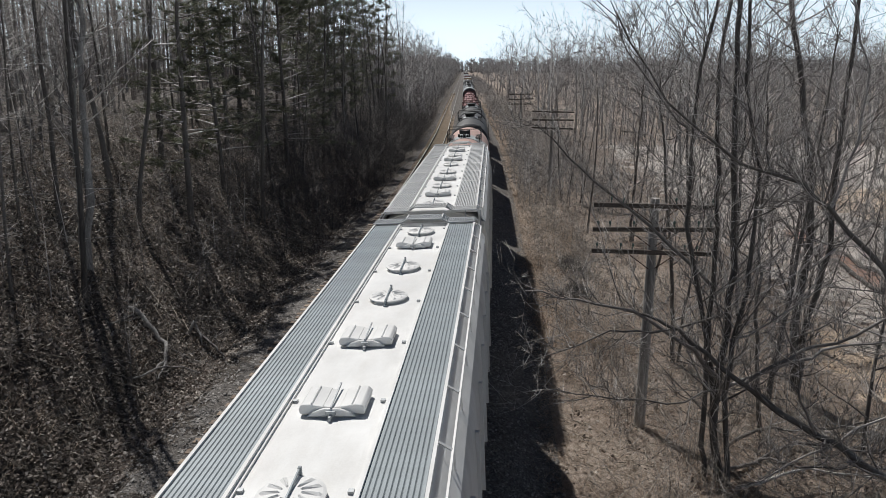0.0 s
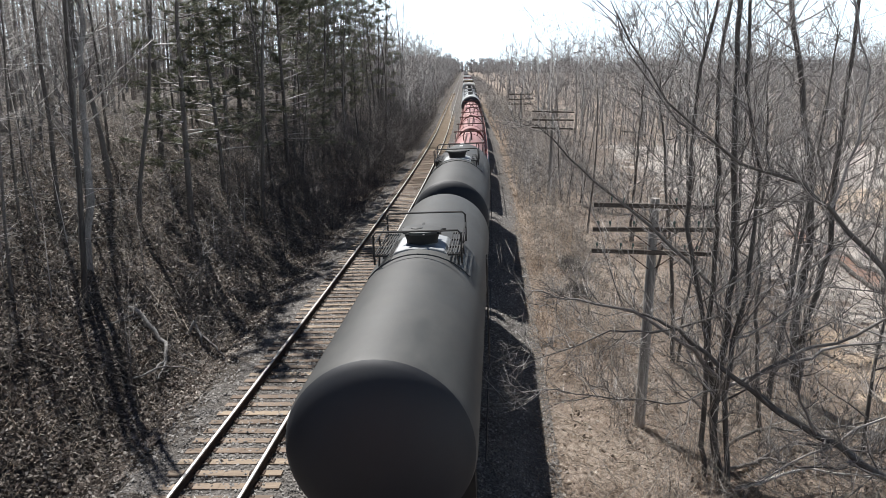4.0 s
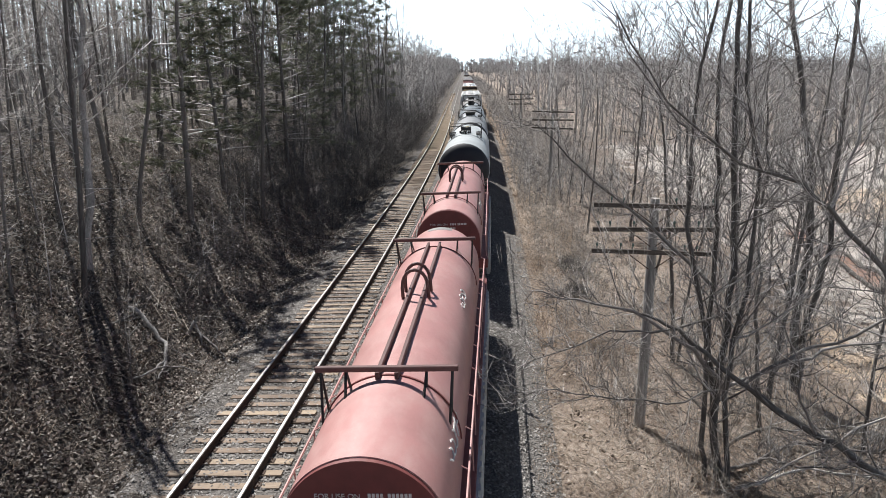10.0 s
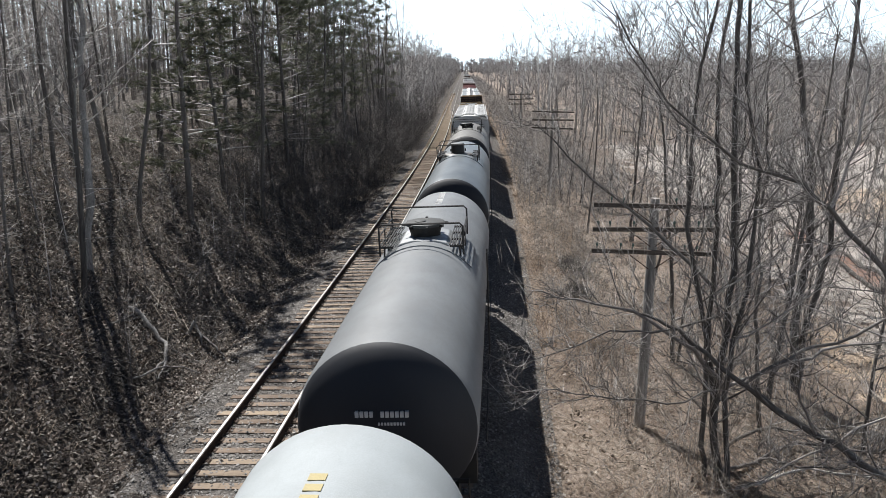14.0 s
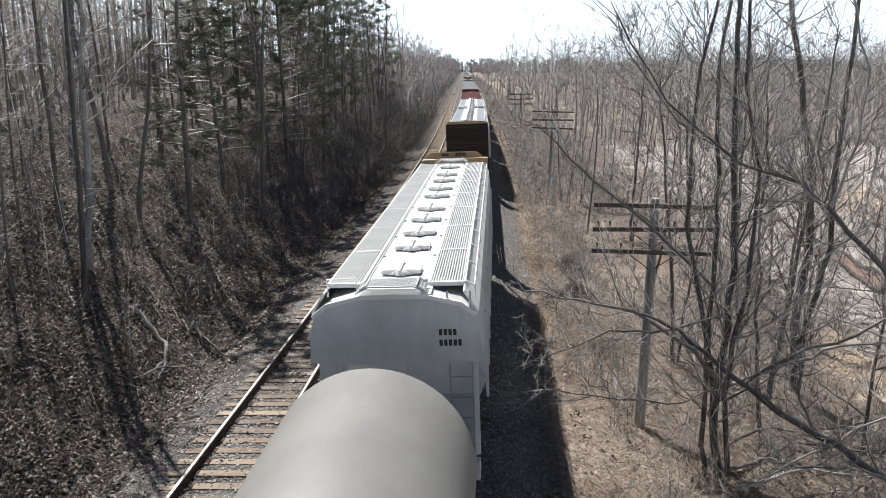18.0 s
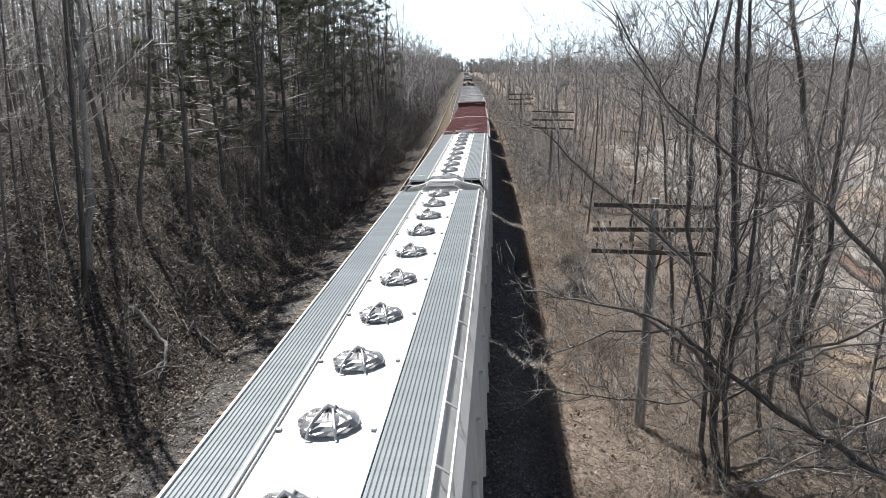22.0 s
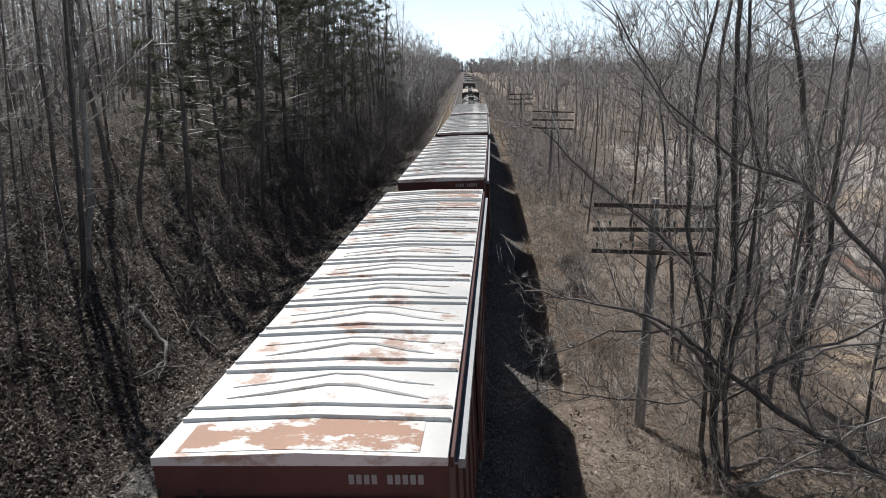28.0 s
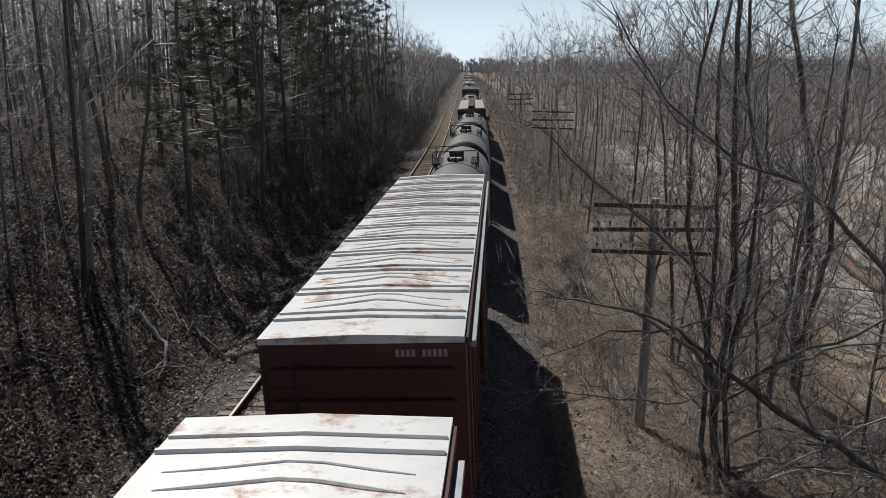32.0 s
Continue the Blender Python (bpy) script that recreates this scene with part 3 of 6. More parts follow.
def build_woods():
    rng = random.Random(5)
    # the left bank
    y = 13.0
    while y < 112:
        for row in range(2):
            a = (-12.6 if y < 34 else -11.2) - row * 4.0 - rng.random() * 4.0
            kinds = bank_trees if y > 20 else [bank_trees[1], bank_trees[3], bank_trees[5]]
            plant(rng.choice(kinds), a, y + rng.uniform(-1.2, 1.2), rng.uniform(0.75, 1.1), rng.uniform(0, 360), 0.05, (rng.gauss(0, 2.2), rng.gauss(1, 2.2)))
        y += 1.45 if y < 25 else 3.2 if y < 75 else 2.6
    for a, y, s in ((-13.0, 44.5, 0.95), (-13.3, 30, 0.9), (-13.8, 35.5, 0.92), (-15.5, 41, 0.9), (-14.0, 50, 0.95), (-17, 48, 1.05), (-14.6, 56, 1.0), (-16, 62, 1.05), (-14.2, 66, 0.9), (-18, 55, 1.05), (-15, 74, 1.0), (-17, 70, 1.05), (-15.5, 82, 1.0), (-18.5, 78, 1.05), (-13.5, 91, 0.95), (-16, 98, 1.0)):
        plant(rng.choice(pines), a, y, s, rng.uniform(0, 360))
    # the right side
    for _ in range(70):
        y = 18 + 89 * rng.random() ** 1.3
        a = 5.4 + rng.random() ** 1.1 * (9 + y * 0.5)
        plant(rng.choice(scrub_trees), a, y, rng.uniform(0.7, 1.25), rng.uniform(0, 360), 0.05, (rng.gauss(0, 5), rng.gauss(0, 5)))
    for t in bank_trees + scrub_trees + pines:
        for o in [*t.children, t]:
            bpy.data.objects.remove(o)


def simple_trees(rng, a, y, tall, k, low, r_trunk, r_twig, name, label, mat, rise=(0.35, 1.4)):
    """Many plain bare trees in one mesh, for woods that nobody could count."""
    n = len(a)
    x = a + lines_x(y)
    foot = np.stack([x, y, ground_z(x, y) - 0.2], 1)
    h = tall * rng.uniform(0.6, 1.1, n)
    top = foot + np.stack([rng.normal(0, 0.04, n) * h, rng.normal(0, 0.04, n) * h, h], 1)
    pieces = [spikes(foot, top, r_trunk * rng.uniform(0.6, 1.2, n), 5)]
    u = low + (1 - low) * rng.random((n, k))
    b = foot[:, None] + (top - foot)[:, None] * u[..., None]
    ang = rng.uniform(0, math.tau, (n, k))
    ll = h[:, None] * 0.24 * (1.15 - u) * rng.uniform(0.5, 1.3, (n, k)) + 0.3
    t = b + np.stack([np.cos(ang) * ll, np.sin(ang) * ll, ll * rng.uniform(*rise, (n, k))], -1)
    rt = np.repeat(np.broadcast_to(r_twig, (n,)), k)
    pieces.append(spikes(b.reshape(-1, 3), t.reshape(-1, 3), rt))
    v = rng.uniform(0.25, 0.9, (n, k, 3))
    q = b[:, :, None] + (t - b)[:, :, None] * v[..., None]
    e = q + ll[..., None, None] * rng.normal(0, 0.22, (n, k, 3, 3)) + np.array([0, 0, 0.12]) * ll[..., None, None]
    pieces.append(spikes(q.reshape(-1, 3), e.reshape(-1, 3), np.repeat(rt, 3) * 0.6))
    tagged(new(name, raw_mesh(name, *merge(pieces), mat)), label, "woods", kind="stuff")


def crowned_trees(rng, a, y, tall, limbs, forks, twigs, low, r_trunk, r_twig, name, label, mat, wide=0.36, rise=0.75):
    """Bare trees with rounded, finely forked crowns, in one mesh, for woods that nobody could count."""
    n = len(a)
    x = a + lines_x(y)
    h = tall * rng.uniform(0.6, 1.15, n)
    foot = np.stack([x, y, ground_z(x, y) - 0.2], 1)
    top = foot + np.stack([rng.normal(0, 0.07, n) * h, rng.normal(0, 0.07, n) * h, h * 0.93], 1)
    rt = np.broadcast_to(np.asarray(r_trunk, float), (n,)) * h / np.mean(h)
    rw = np.broadcast_to(np.asarray(r_twig, float), (n,))
    pieces = [spikes(foot, top, rt, 5)]
    u = low + (0.92 - low) * (np.arange(limbs)[None] + rng.random((n, limbs))) / limbs
    b = foot[:, None] + (top - foot)[:, None] * u[..., None]
    ang = np.arange(limbs)[None] * 2.4 + rng.uniform(0, math.tau, (n, 1)) + rng.normal(0, 0.5, (n, limbs))
    ll = h[:, None] * wide * (1.12 - u) ** 0.65 * rng.uniform(0.6, 1.25, (n, limbs)) + 0.2
    up = rise * rng.uniform(0.4, 1.4, (n, limbs))
    out = np.stack([np.cos(ang), np.sin(ang), up], -1)
    out /= np.linalg.norm(out, axis=-1, keepdims=True)
    mid = b + out * (ll * 0.45)[..., None] + rng.normal(0, 0.05, b.shape) * ll[..., None]
    tip = mid + (out + [0, 0, 0.35] + rng.normal(0, 0.22, b.shape)) * (ll * 0.5)[..., None]
    rl = np.maximum(rt[:, None] * (1.05 - u) * 0.5, rw[:, None] * 1.3)
    pieces.append(spikes(b.reshape(-1, 3), (mid + (mid - b) * 0.3).reshape(-1, 3), rl.ravel()))
    pieces.append(spikes(mid.reshape(-1, 3), tip.reshape(-1, 3), (rl * 0.62).ravel()))
    v = rng.uniform(0.1, 1.0, (n, limbs, forks, 1))
    q = mid[:, :, None] + (tip - mid)[:, :, None] * v
    fl = ll[..., None] * rng.uniform(0.25, 0.6, (n, limbs, forks))
    fd = out[:, :, None] * 0.55 + rng.normal(0, 0.5, q.shape) + [0, 0, 0.25]
    e = q + fd * fl[..., None]
    rf = np.broadcast_to(rw[:, None, None], fl.shape)
    pieces.append(spikes(q.reshape(-1, 3), e.reshape(-1, 3), rf.ravel()))
    w = rng.uniform(0.2, 1.0, (n, limbs, forks, twigs, 1))
    g = q[..., None, :] + (e - q)[..., None, :] * w
    k = g + (fd[..., None, :] * 0.5 + rng.normal(0, 0.55, g.shape) + [0, 0, 0.2]) * (fl * 0.6)[..., None, None]
    pieces.append(spikes(g.reshape(-1, 3), k.reshape(-1, 3), np.repeat(rf.ravel(), twigs) * 0.65))
    tagged(new(name, raw_mesh(name, *merge(pieces), mat)), label, "woods", kind="stuff")


def far_woods():
    """Woods behind the nearest trees, and on to the horizon on both sides."""
    rng = np.random.default_rng(3)
    n = 420
    a, y = -23 - 46 * rng.random(n) ** 1.3, 6 + 125 * rng.random(n)
    simple_trees(rng, a, y, 17.5, 26, 0.32, 0.13, 0.021, "bank_woods", "dense bare woods behind the edge of the bank", BRUSH)
    n = 40
    a, y = -19 - 14 * rng.random(n), 8 + 44 * rng.random(n)
    simple_trees(rng, a, y, 13.0, 50, 0.12, 0.06, 0.015, "bank_saplings", "crowded slender bare trees on the bank", TWIG, (-0.25, 0.8))
    n = 52
    a, y = -15.0 - 9 * rng.random(n), 15.5 + 12 * rng.random(n)
    crowned_trees(rng, a, y, 10.5, 10, 4, 3, 0.25, 0.045, 0.013, "bank_saplings", "crowded slender bare saplings high on the bank", TWIG, 0.26, 0.35)
    n = 230
    y = 52 + 98 * rng.random(n)
    a = 13 + (20 + y * 0.6) * rng.random(n)
    crowned_trees(rng, a, y, np.where(y > 70, 11.5, 8.5), 8, 4, 4, 0.12, 0.055, 0.016, "lowland_woods", "thin grey-brown leafless woods on level ground", TWIG, 0.34)
    n = 640
    y = 105 + 1300 * rng.random(n) ** 1.8
    side = rng.random(n) < 0.40
    a = np.where(side, -10.5 - 30 * rng.random(n) ** 1.3, 6.0 + (24 + 0.5 * y) * rng.random(n) ** 1.2)
    crowned_trees(rng, a, y, np.where(side, 16.5, 19.0), 7, 3, 3, 0.10, 0.12 + 0.00012 * y, 0.028 + 0.0001 * y, "distant_woods", "leafless grey-brown woods lining the railway into the distance", FAR_BRUSH, 0.34)
    n = 460
    y = 95 + 330 * rng.random(n) ** 1.2
    a = 9 + 0.68 * y * rng.random(n)
    crowned_trees(rng, a, y, 10 + 0.03 * y + 5 * rng.random(n), 8, 4, 3, 0.06, 0.11, 0.036, "tree_belt", "grey-brown belt of bare trees closing the view", FAR_BRUSH, 0.42)
    n = 480
    y = 50 + 650 * rng.random(n) ** 1.7
    a = 2.0 + 7 * rng.random(n) ** 1.3
    crowned_trees(rng, a, y, 3.6, 6, 3, 3, 0.03, 0.03, 0.014 + 0.00005 * y, "line_side_brush", "tangled leafless brush close along the line", FAR_BRUSH, 0.5, 0.9)
    n = 300
    y = 150 + 250 * rng.random(n)
    a = -40 - 0.5 * y * rng.random(n)
    simple_trees(rng, a, y, 13.0, 15, 0.10, 0.12, 0.036, "tree_belt", "grey-brown belt of bare trees beyond the bank", BRUSH)
    n = 900
    y = 1330 + 420 * rng.random(n)
    a = -380 + 1300 * rng.random(n)
    crowned_trees(rng, a, y, 29.0, 6, 2, 2, 0.05, 1.1, 0.9, "wooded_horizon", "grey belt of far bare trees where the line ends", FAR_BRUSH)
    # thicket under the pines, its shade put into the stem colour
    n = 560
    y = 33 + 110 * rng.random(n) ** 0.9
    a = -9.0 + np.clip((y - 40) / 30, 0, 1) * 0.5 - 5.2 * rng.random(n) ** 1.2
    crowned_trees(rng, a, y, 3.9, 7, 4, 3, 0.04, 0.022, 0.011, "shaded_thicket", "dense leafless thicket, stems darkened for the shade of pines", THICKET, 0.5, 0.7)
    n = 520
    y = 8 + 150 * rng.random(n)
    a = -29 - 75 * rng.random(n)
    simple_trees(rng, a, y, 15.0, 16, 0.03, 0.13, 0.034, "deep_woods", "close grey trunks and brush deep in the woods", FAR_BRUSH, (-0.1, 1.2))
    n = 380
    y = 92 + 330 * rng.random(n) ** 1.3
    a = -9.6 - 16 * rng.random(n) ** 1.4
    crowned_trees(rng, a, y, 4 + 11 * rng.random(n), 7, 3, 3, 0.04, 0.08, 0.03, "line_side_woods", "thick leafless brush lining the far side of the line", FAR_BRUSH, 0.36)
    n = 300
    y = 24 + 60 * rng.random(n)
    a = 1.9 + 3.2 * rng.random(n) ** 1.2
    simple_trees(rng, a, y, 1.7, 22, 0.03, 0.012, 0.007, "trackside_scrub", "low brown leafless scrub along the ballast edge", BRUSH, (-0.1, 1.0))
    n = 330
    y = 55 + 140 * rng.random(n)
    a = 3.4 + 4.5 * rng.random(n)
    crowned_trees(rng, a, y, 4.5, 6, 3, 3, 0.05, 0.035, 0.014, "thicket", "leafless thicket along the edge of the line", BRUSH, 0.42)
    n = 300
    y = 15 + 94 * rng.random(n) ** 0.8
    a = -10.4 - 8 * rng.random(n)
    simple_trees(rng, a, y, 3.6, 16, 0.06, 0.02, 0.008, "bank_scrub", "tangled leafless saplings on the steep bank", TWIG, (-0.3, 0.9))
    n = 170
    y = 15 + 75 * rng.random(n)
    a = 4.0 + (6 + y * 0.35) * rng.random(n)
    crowned_trees(rng, a, y, 3.2, 5, 3, 3, 0.04, 0.016, 0.008, "lowland_scrub", "tangled pale leafless saplings on level ground", TWIG, 0.5, 0.6)


def undergrowth():
    """Bushes and saplings as thin stems, dry grass, dead leaves and ballast stones."""
    rng = np.random.default_rng(8)

    def stems(n, a, y, per, tall, wide, r, mat, name, label):
        x = a + lines_x(y)
        foot = np.stack([x, y, ground_z(x, y) - 0.03], 1)
        foot = np.repeat(foot, per, 0)
        m = n * per
        foot[:, :2] += rng.normal(0, wide * 0.35, (m, 2))
        foot[:, 2] = ground_z(foot[:, 0], foot[:, 1]) - 0.03
        h = np.repeat(tall, per) * rng.uniform(0.4, 1.1, m)
        tip = foot + np.stack([rng.normal(0, wide, m) * h, rng.normal(0, wide, m) * h, h], 1)
        pieces = [spikes(foot, tip, r)]
        if name == "bushes":
            k = 4
            u = rng.uniform(0.3, 0.95, (m, k))
            b = foot[:, None] + (tip - foot)[:, None] * u[..., None]
            w = h[:, None, None] * 0.32 * rng.normal(0, 0.7, (m, k, 3))
            w[..., 2] = np.abs(w[..., 2]) + 0.05
            pieces.append(spikes(b.reshape(-1, 3), (b + w).reshape(-1, 3), r * 0.55))
        tagged(new(name, raw_mesh(name, *merge(pieces), mat)), label, "undergrowth", kind="stuff")

    n = 1300
    y = 9 + 111 * rng.random(n) ** 1.25
    left = (rng.random(n) < 0.5) & (rng.random(n) < np.clip((y - 16) / 26, 0.06, 1))
    a = np.where(left, -10.6 - 11 * rng.random(n), 3.2 + 24 * rng.random(n) ** 1.3)
    stems(n, a, y, 7, rng.uniform(0.6, 3.2, n), 0.26, 0.009, BRUSH, "bushes", "leafless brown bushes and saplings under the trees")
    n = 8000
    y = 10 + 80 * rng.random(n) ** 1.5
    left = rng.random(n) < 0.2
    a = np.where(left, -10.0 - 8 * rng.random(n), 1.5 + 20 * rng.random(n) ** 1.5)
    stems(n, a, y, 9, rng.uniform(0.10, 0.42, n), 0.95, 0.006, STRAW, "dry_grass", "straw-coloured dry grass in flattened tufts")
    n = 1500
    y = 24 + 170 * rng.random(n) ** 1.5
    a = 1.7 + 3.2 * rng.random(n) ** 1.4
    stems(n, a, y, 8, rng.uniform(0.25, 0.85, n), 0.42, 0.006 + 0.00016 * np.repeat(y, 8), STRAW, "tall_dry_grass", "tall orange-brown dead grass beside the ballast")
    # flattened straw and stalks lying on the ground
    n = 24000
    y = 10 + 34 * rng.random(n) ** 1.3
    a = 1.2 + 12 * rng.random(n) ** 1.1
    x = a + lines_x(y)
    ang, ll = rng.uniform(0, math.tau, n), rng.uniform(0.08, 0.34, n)
    b = np.stack([x, y, ground_z(x, y) + 0.012], 1)
    t = b + np.stack([np.cos(ang) * ll, np.sin(ang) * ll, rng.uniform(0, 0.10, n)], 1)
    tagged(new("straw_litter", raw_mesh("straw_litter", *spikes(b, t, rng.uniform(0.004, 0.011, n)), STRAW)), "pale straw and broken stalks strewn on the ground", "litter", kind="stuff")
    # brambles: thin canes that arch over and root again
    n = 1900
    right = rng.random(n) < 0.86
    y = np.where(right, 11 + 22 * rng.random(n) ** 1.3, 12 + 30 * rng.random(n))
    a = np.where(right, 2.4 + 12 * rng.random(n), -9.5 - 6 * rng.random(n) ** 1.3)
    x = a + lines_x(y)
    ang, span = rng.uniform(0, math.tau, n), rng.uniform(0.5, 2.0, n)
    high = rng.uniform(0.15, 0.5, n) * span + 0.1
    steps = 6
    line = []
    for k in range(steps + 1):
        u = k / steps
        px, py = x + np.cos(ang) * span * u + rng.normal(0, 0.03, n), y + np.sin(ang) * span * u + rng.normal(0, 0.03, n)
        line.append(np.stack([px, py, ground_z(px, py) - 0.03 + 4 * high * u * (1 - u * 0.85)], 1))
    thick = rng.uniform(0.006, 0.012, n)
    pieces = []
    for k in range(steps):
        pieces.append(spikes(line[k], line[k + 1] + (line[k + 1] - line[k]) * 0.25, thick * (1 - 0.1 * k)))
        tip = line[k + 1] + rng.normal(0, 0.12, (n, 3)) + [0, 0, 0.12]
        pieces.append(spikes(line[k + 1], tip, thick * 0.55))
    tagged(new("brambles", raw_mesh("brambles", *merge(pieces), BRUSH)), "arching leafless bramble canes over the ground", "undergrowth", kind="stuff")
    # dead leaves
    n = 140000
    y = 9 + 60 * rng.random(n) ** 1.7
    left = rng.random(n) < 0.93
    a = np.where(left, -8.2 - 12.6 * rng.random(n) ** 1.1, 1.6 + 16 * rng.random(n) ** 1.2)
    x = a + lines_x(y)
    c = np.stack([x, y, ground_z(x, y) + 0.015 + 0.05 * rng.random(n)], 1)
    u = rng.normal(0, 1, (n, 3)) * [1, 1, 0.6]
    u /= np.linalg.norm(u, axis=1, keepdims=True)
    w = np.cross(u, rng.normal(0, 0.75, (n, 3)) + [0, 0, 1])
    w /= np.linalg.norm(w, axis=1, keepdims=True)
    s = rng.uniform(0.03, 0.08, n)[:, None]
    v = np.stack([c - u * s, c + w * s * 0.6, c + u * s + [0, 0, 0.02], c - w * s * 0.6], 1).reshape(-1, 3)
    i = np.arange(n)[:, None] * 4
    f = np.concatenate([np.concatenate([i, i + 1, i + 2], 1), np.concatenate([i, i + 2, i + 3], 1)])
    tagged(new("dead_leaves", raw_mesh("dead_leaves", v, f, LEAF)), "brown and tan fallen leaves covering the ground", "leaves", kind="stuff")
    # dead sticks and fallen boughs
    n = 3000
    y = 9 + 60 * rng.random(n) ** 1.4
    left = rng.random(n) < 0.55
    a = np.where(left, -9.9 - 9 * rng.random(n), 2.2 + 17 * rng.random(n) ** 1.1)
    x = a + lines_x(y)
    b = np.stack([x, y, ground_z(x, y) + 0.05], 1)
    ang = rng.uniform(0, math.tau, n)
    ll = rng.uniform(0.3, 2.2, n) * rng.random(n) ** 0.5
    t = b + np.stack([np.cos(ang) * ll, np.sin(ang) * ll, np.zeros(n)], 1)
    t[:, 2] = ground_z(t[:, 0], t[:, 1]) + 0.05 + 0.30 * ll * rng.random(n)
    u = rng.uniform(0.3, 0.8, (n, 2, 1))
    q = b[:, None] + (t - b)[:, None] * u
    e = q + ll[:, None, None] * rng.normal(0, 0.25, (n, 2, 3)) * [1, 1, 0.4] + [0, 0, 0.06]
    rr = rng.uniform(0.008, 0.022, n)
    pieces = [spikes(b, t, rr), spikes(q.reshape(-1, 3), e.reshape(-1, 3), np.repeat(rr * 0.5, 2))]
    tagged(new("dead_sticks", raw_mesh("dead_sticks", *merge(pieces), LOG)), "pale dead sticks and fallen boughs on the ground", "sticks", kind="stuff")
    # ballast stones
    n = 46000
    y = 10 + 44 * rng.random(n) ** 1.35
    a = -8.9 + 10.5 * rng.random(n) ** 0.9
    x = a + lines_x(y)
    c = np.stack([x, y, ground_z(x, y) + 0.004 + 0.05 * rng.random(n) ** 3], 1)
    s = rng.uniform(0.018, 0.042, n)[:, None]
    dirs = np.array([[1, 0, 0], [0, 1, 0], [-1, 0, 0], [0, -1, 0], [0, 0, 0.8], [0, 0, -0.8]], float)
    spin = rng.normal(0, 0.35, (n, 6, 3))
    ang = rng.uniform(0, math.tau, n)
    rot = np.stack([np.stack([np.cos(ang), -np.sin(ang)], 1), np.stack([np.sin(ang), np.cos(ang)], 1)], 1)
    d = dirs[None] + spin
    d[..., :2] = np.einsum("nij,nkj->nki", rot, d[..., :2])
    v = (c[:, None] + d * s[:, None]).reshape(-1, 3)
    i = np.arange(n)[:, None] * 6
    tri = [(0, 1, 4), (1, 2, 4), (2, 3, 4), (3, 0, 4)]
    f = np.concatenate([np.concatenate([i + p, i + q, i + r], 1) for p, q, r in tri])
    tagged(new("ballast_stones", raw_mesh("ballast_stones", v, f, STONE)), "loose grey crushed stones of the ballast bed", "ballast", kind="stuff")


def grown_tree(label, lines, seed, group=SCRUB, twiggy=1.0, bark=BARK):
    """A tree whose main stems and limbs follow given lines; finer wood grows from them."""
    rng = random.Random(seed)
    wood, crown, tb, tt, tr = [], [], [], [], []
    root = Vector(lines[0][1][0])
    for kind, pts, r0, r1 in lines:
        p = np.array(pts) - np.array(root)
        fine = [p[0]]
        for q, e in zip(p, p[1:]):
            for k in (0.33, 0.67, 1.0):
                w = q + (e - q) * k
                fine.append(w + np.array([rng.gauss(0, 0.03), rng.gauss(0, 0.05), rng.gauss(0, 0.03)]) * (k < 1))
        fine = np.array(fine)
        if kind == "stem":
            fine[0, 2] -= 0.25
        n = len(fine)
        radii = [r0 + (r1 - r0) * i / (n - 1) for i in range(n)]
        (wood if kind == "stem" else crown).append(tube(fine, radii, 8 if kind == "stem" else 6))
        length = np.linalg.norm(np.diff(fine, axis=0), axis=1).sum()
        for _ in range(int(length * (2.6 if kind == "stem" else 3.4) * twiggy * 1.3)):
            u = rng.uniform(0.16 if kind == "stem" else 0.1, 1.0)
            q, d = at_part(fine, u)
            lr = max(0.011, (r0 + (r1 - r0) * u) * rng.uniform(0.15, 0.42))
            ll = rng.uniform(0.6, 3.2) if kind == "stem" else rng.uniform(0.35, 1.5)
            limb = wander(rng, q, side_way(rng, d, rng.uniform(0.5, 1.2)), ll, 5, 0.14, 0.12)
            crown.append(tube(limb, [lr * (1 - 0.8 * i / 5) for i in range(6)], 4))
            for _ in range(int(3 + ll * 2)):
                w, g = at_part(limb, rng.uniform(0.15, 1.0))
                br = max(0.007, lr * 0.35)
                sub = wander(rng, w, side_way(rng, g, rng.uniform(0.4, 1.0)), ll * rng.uniform(0.2, 0.5), 3, 0.16, 0.10)
                crown.append(tube(sub, [br, br * 0.8, br * 0.55, br * 0.25], 3))
                for _ in range(3):
                    z, gg = at_part(sub, rng.uniform(0.2, 1.0))
                    tb.append(z)
                    tt.append(z + (side_way(rng, gg, rng.uniform(0.3, 0.9)) + [0, 0, 0.15]) * rng.uniform(0.15, 0.6))
                    tr.append(0.0075)
    crown.append(spikes(tb, tt, tr))
    trunk = raw_mesh("trunk", *merge(wood), bark)
    trunk.polygons.foreach_set("use_smooth", np.ones(len(trunk.polygons), bool))
    t = tree_thing(label, [trunk, raw_mesh("crown", *merge(crown), TWIG)], group=group)
    t.matrix_basis = Matrix.Translation(root)
    return t


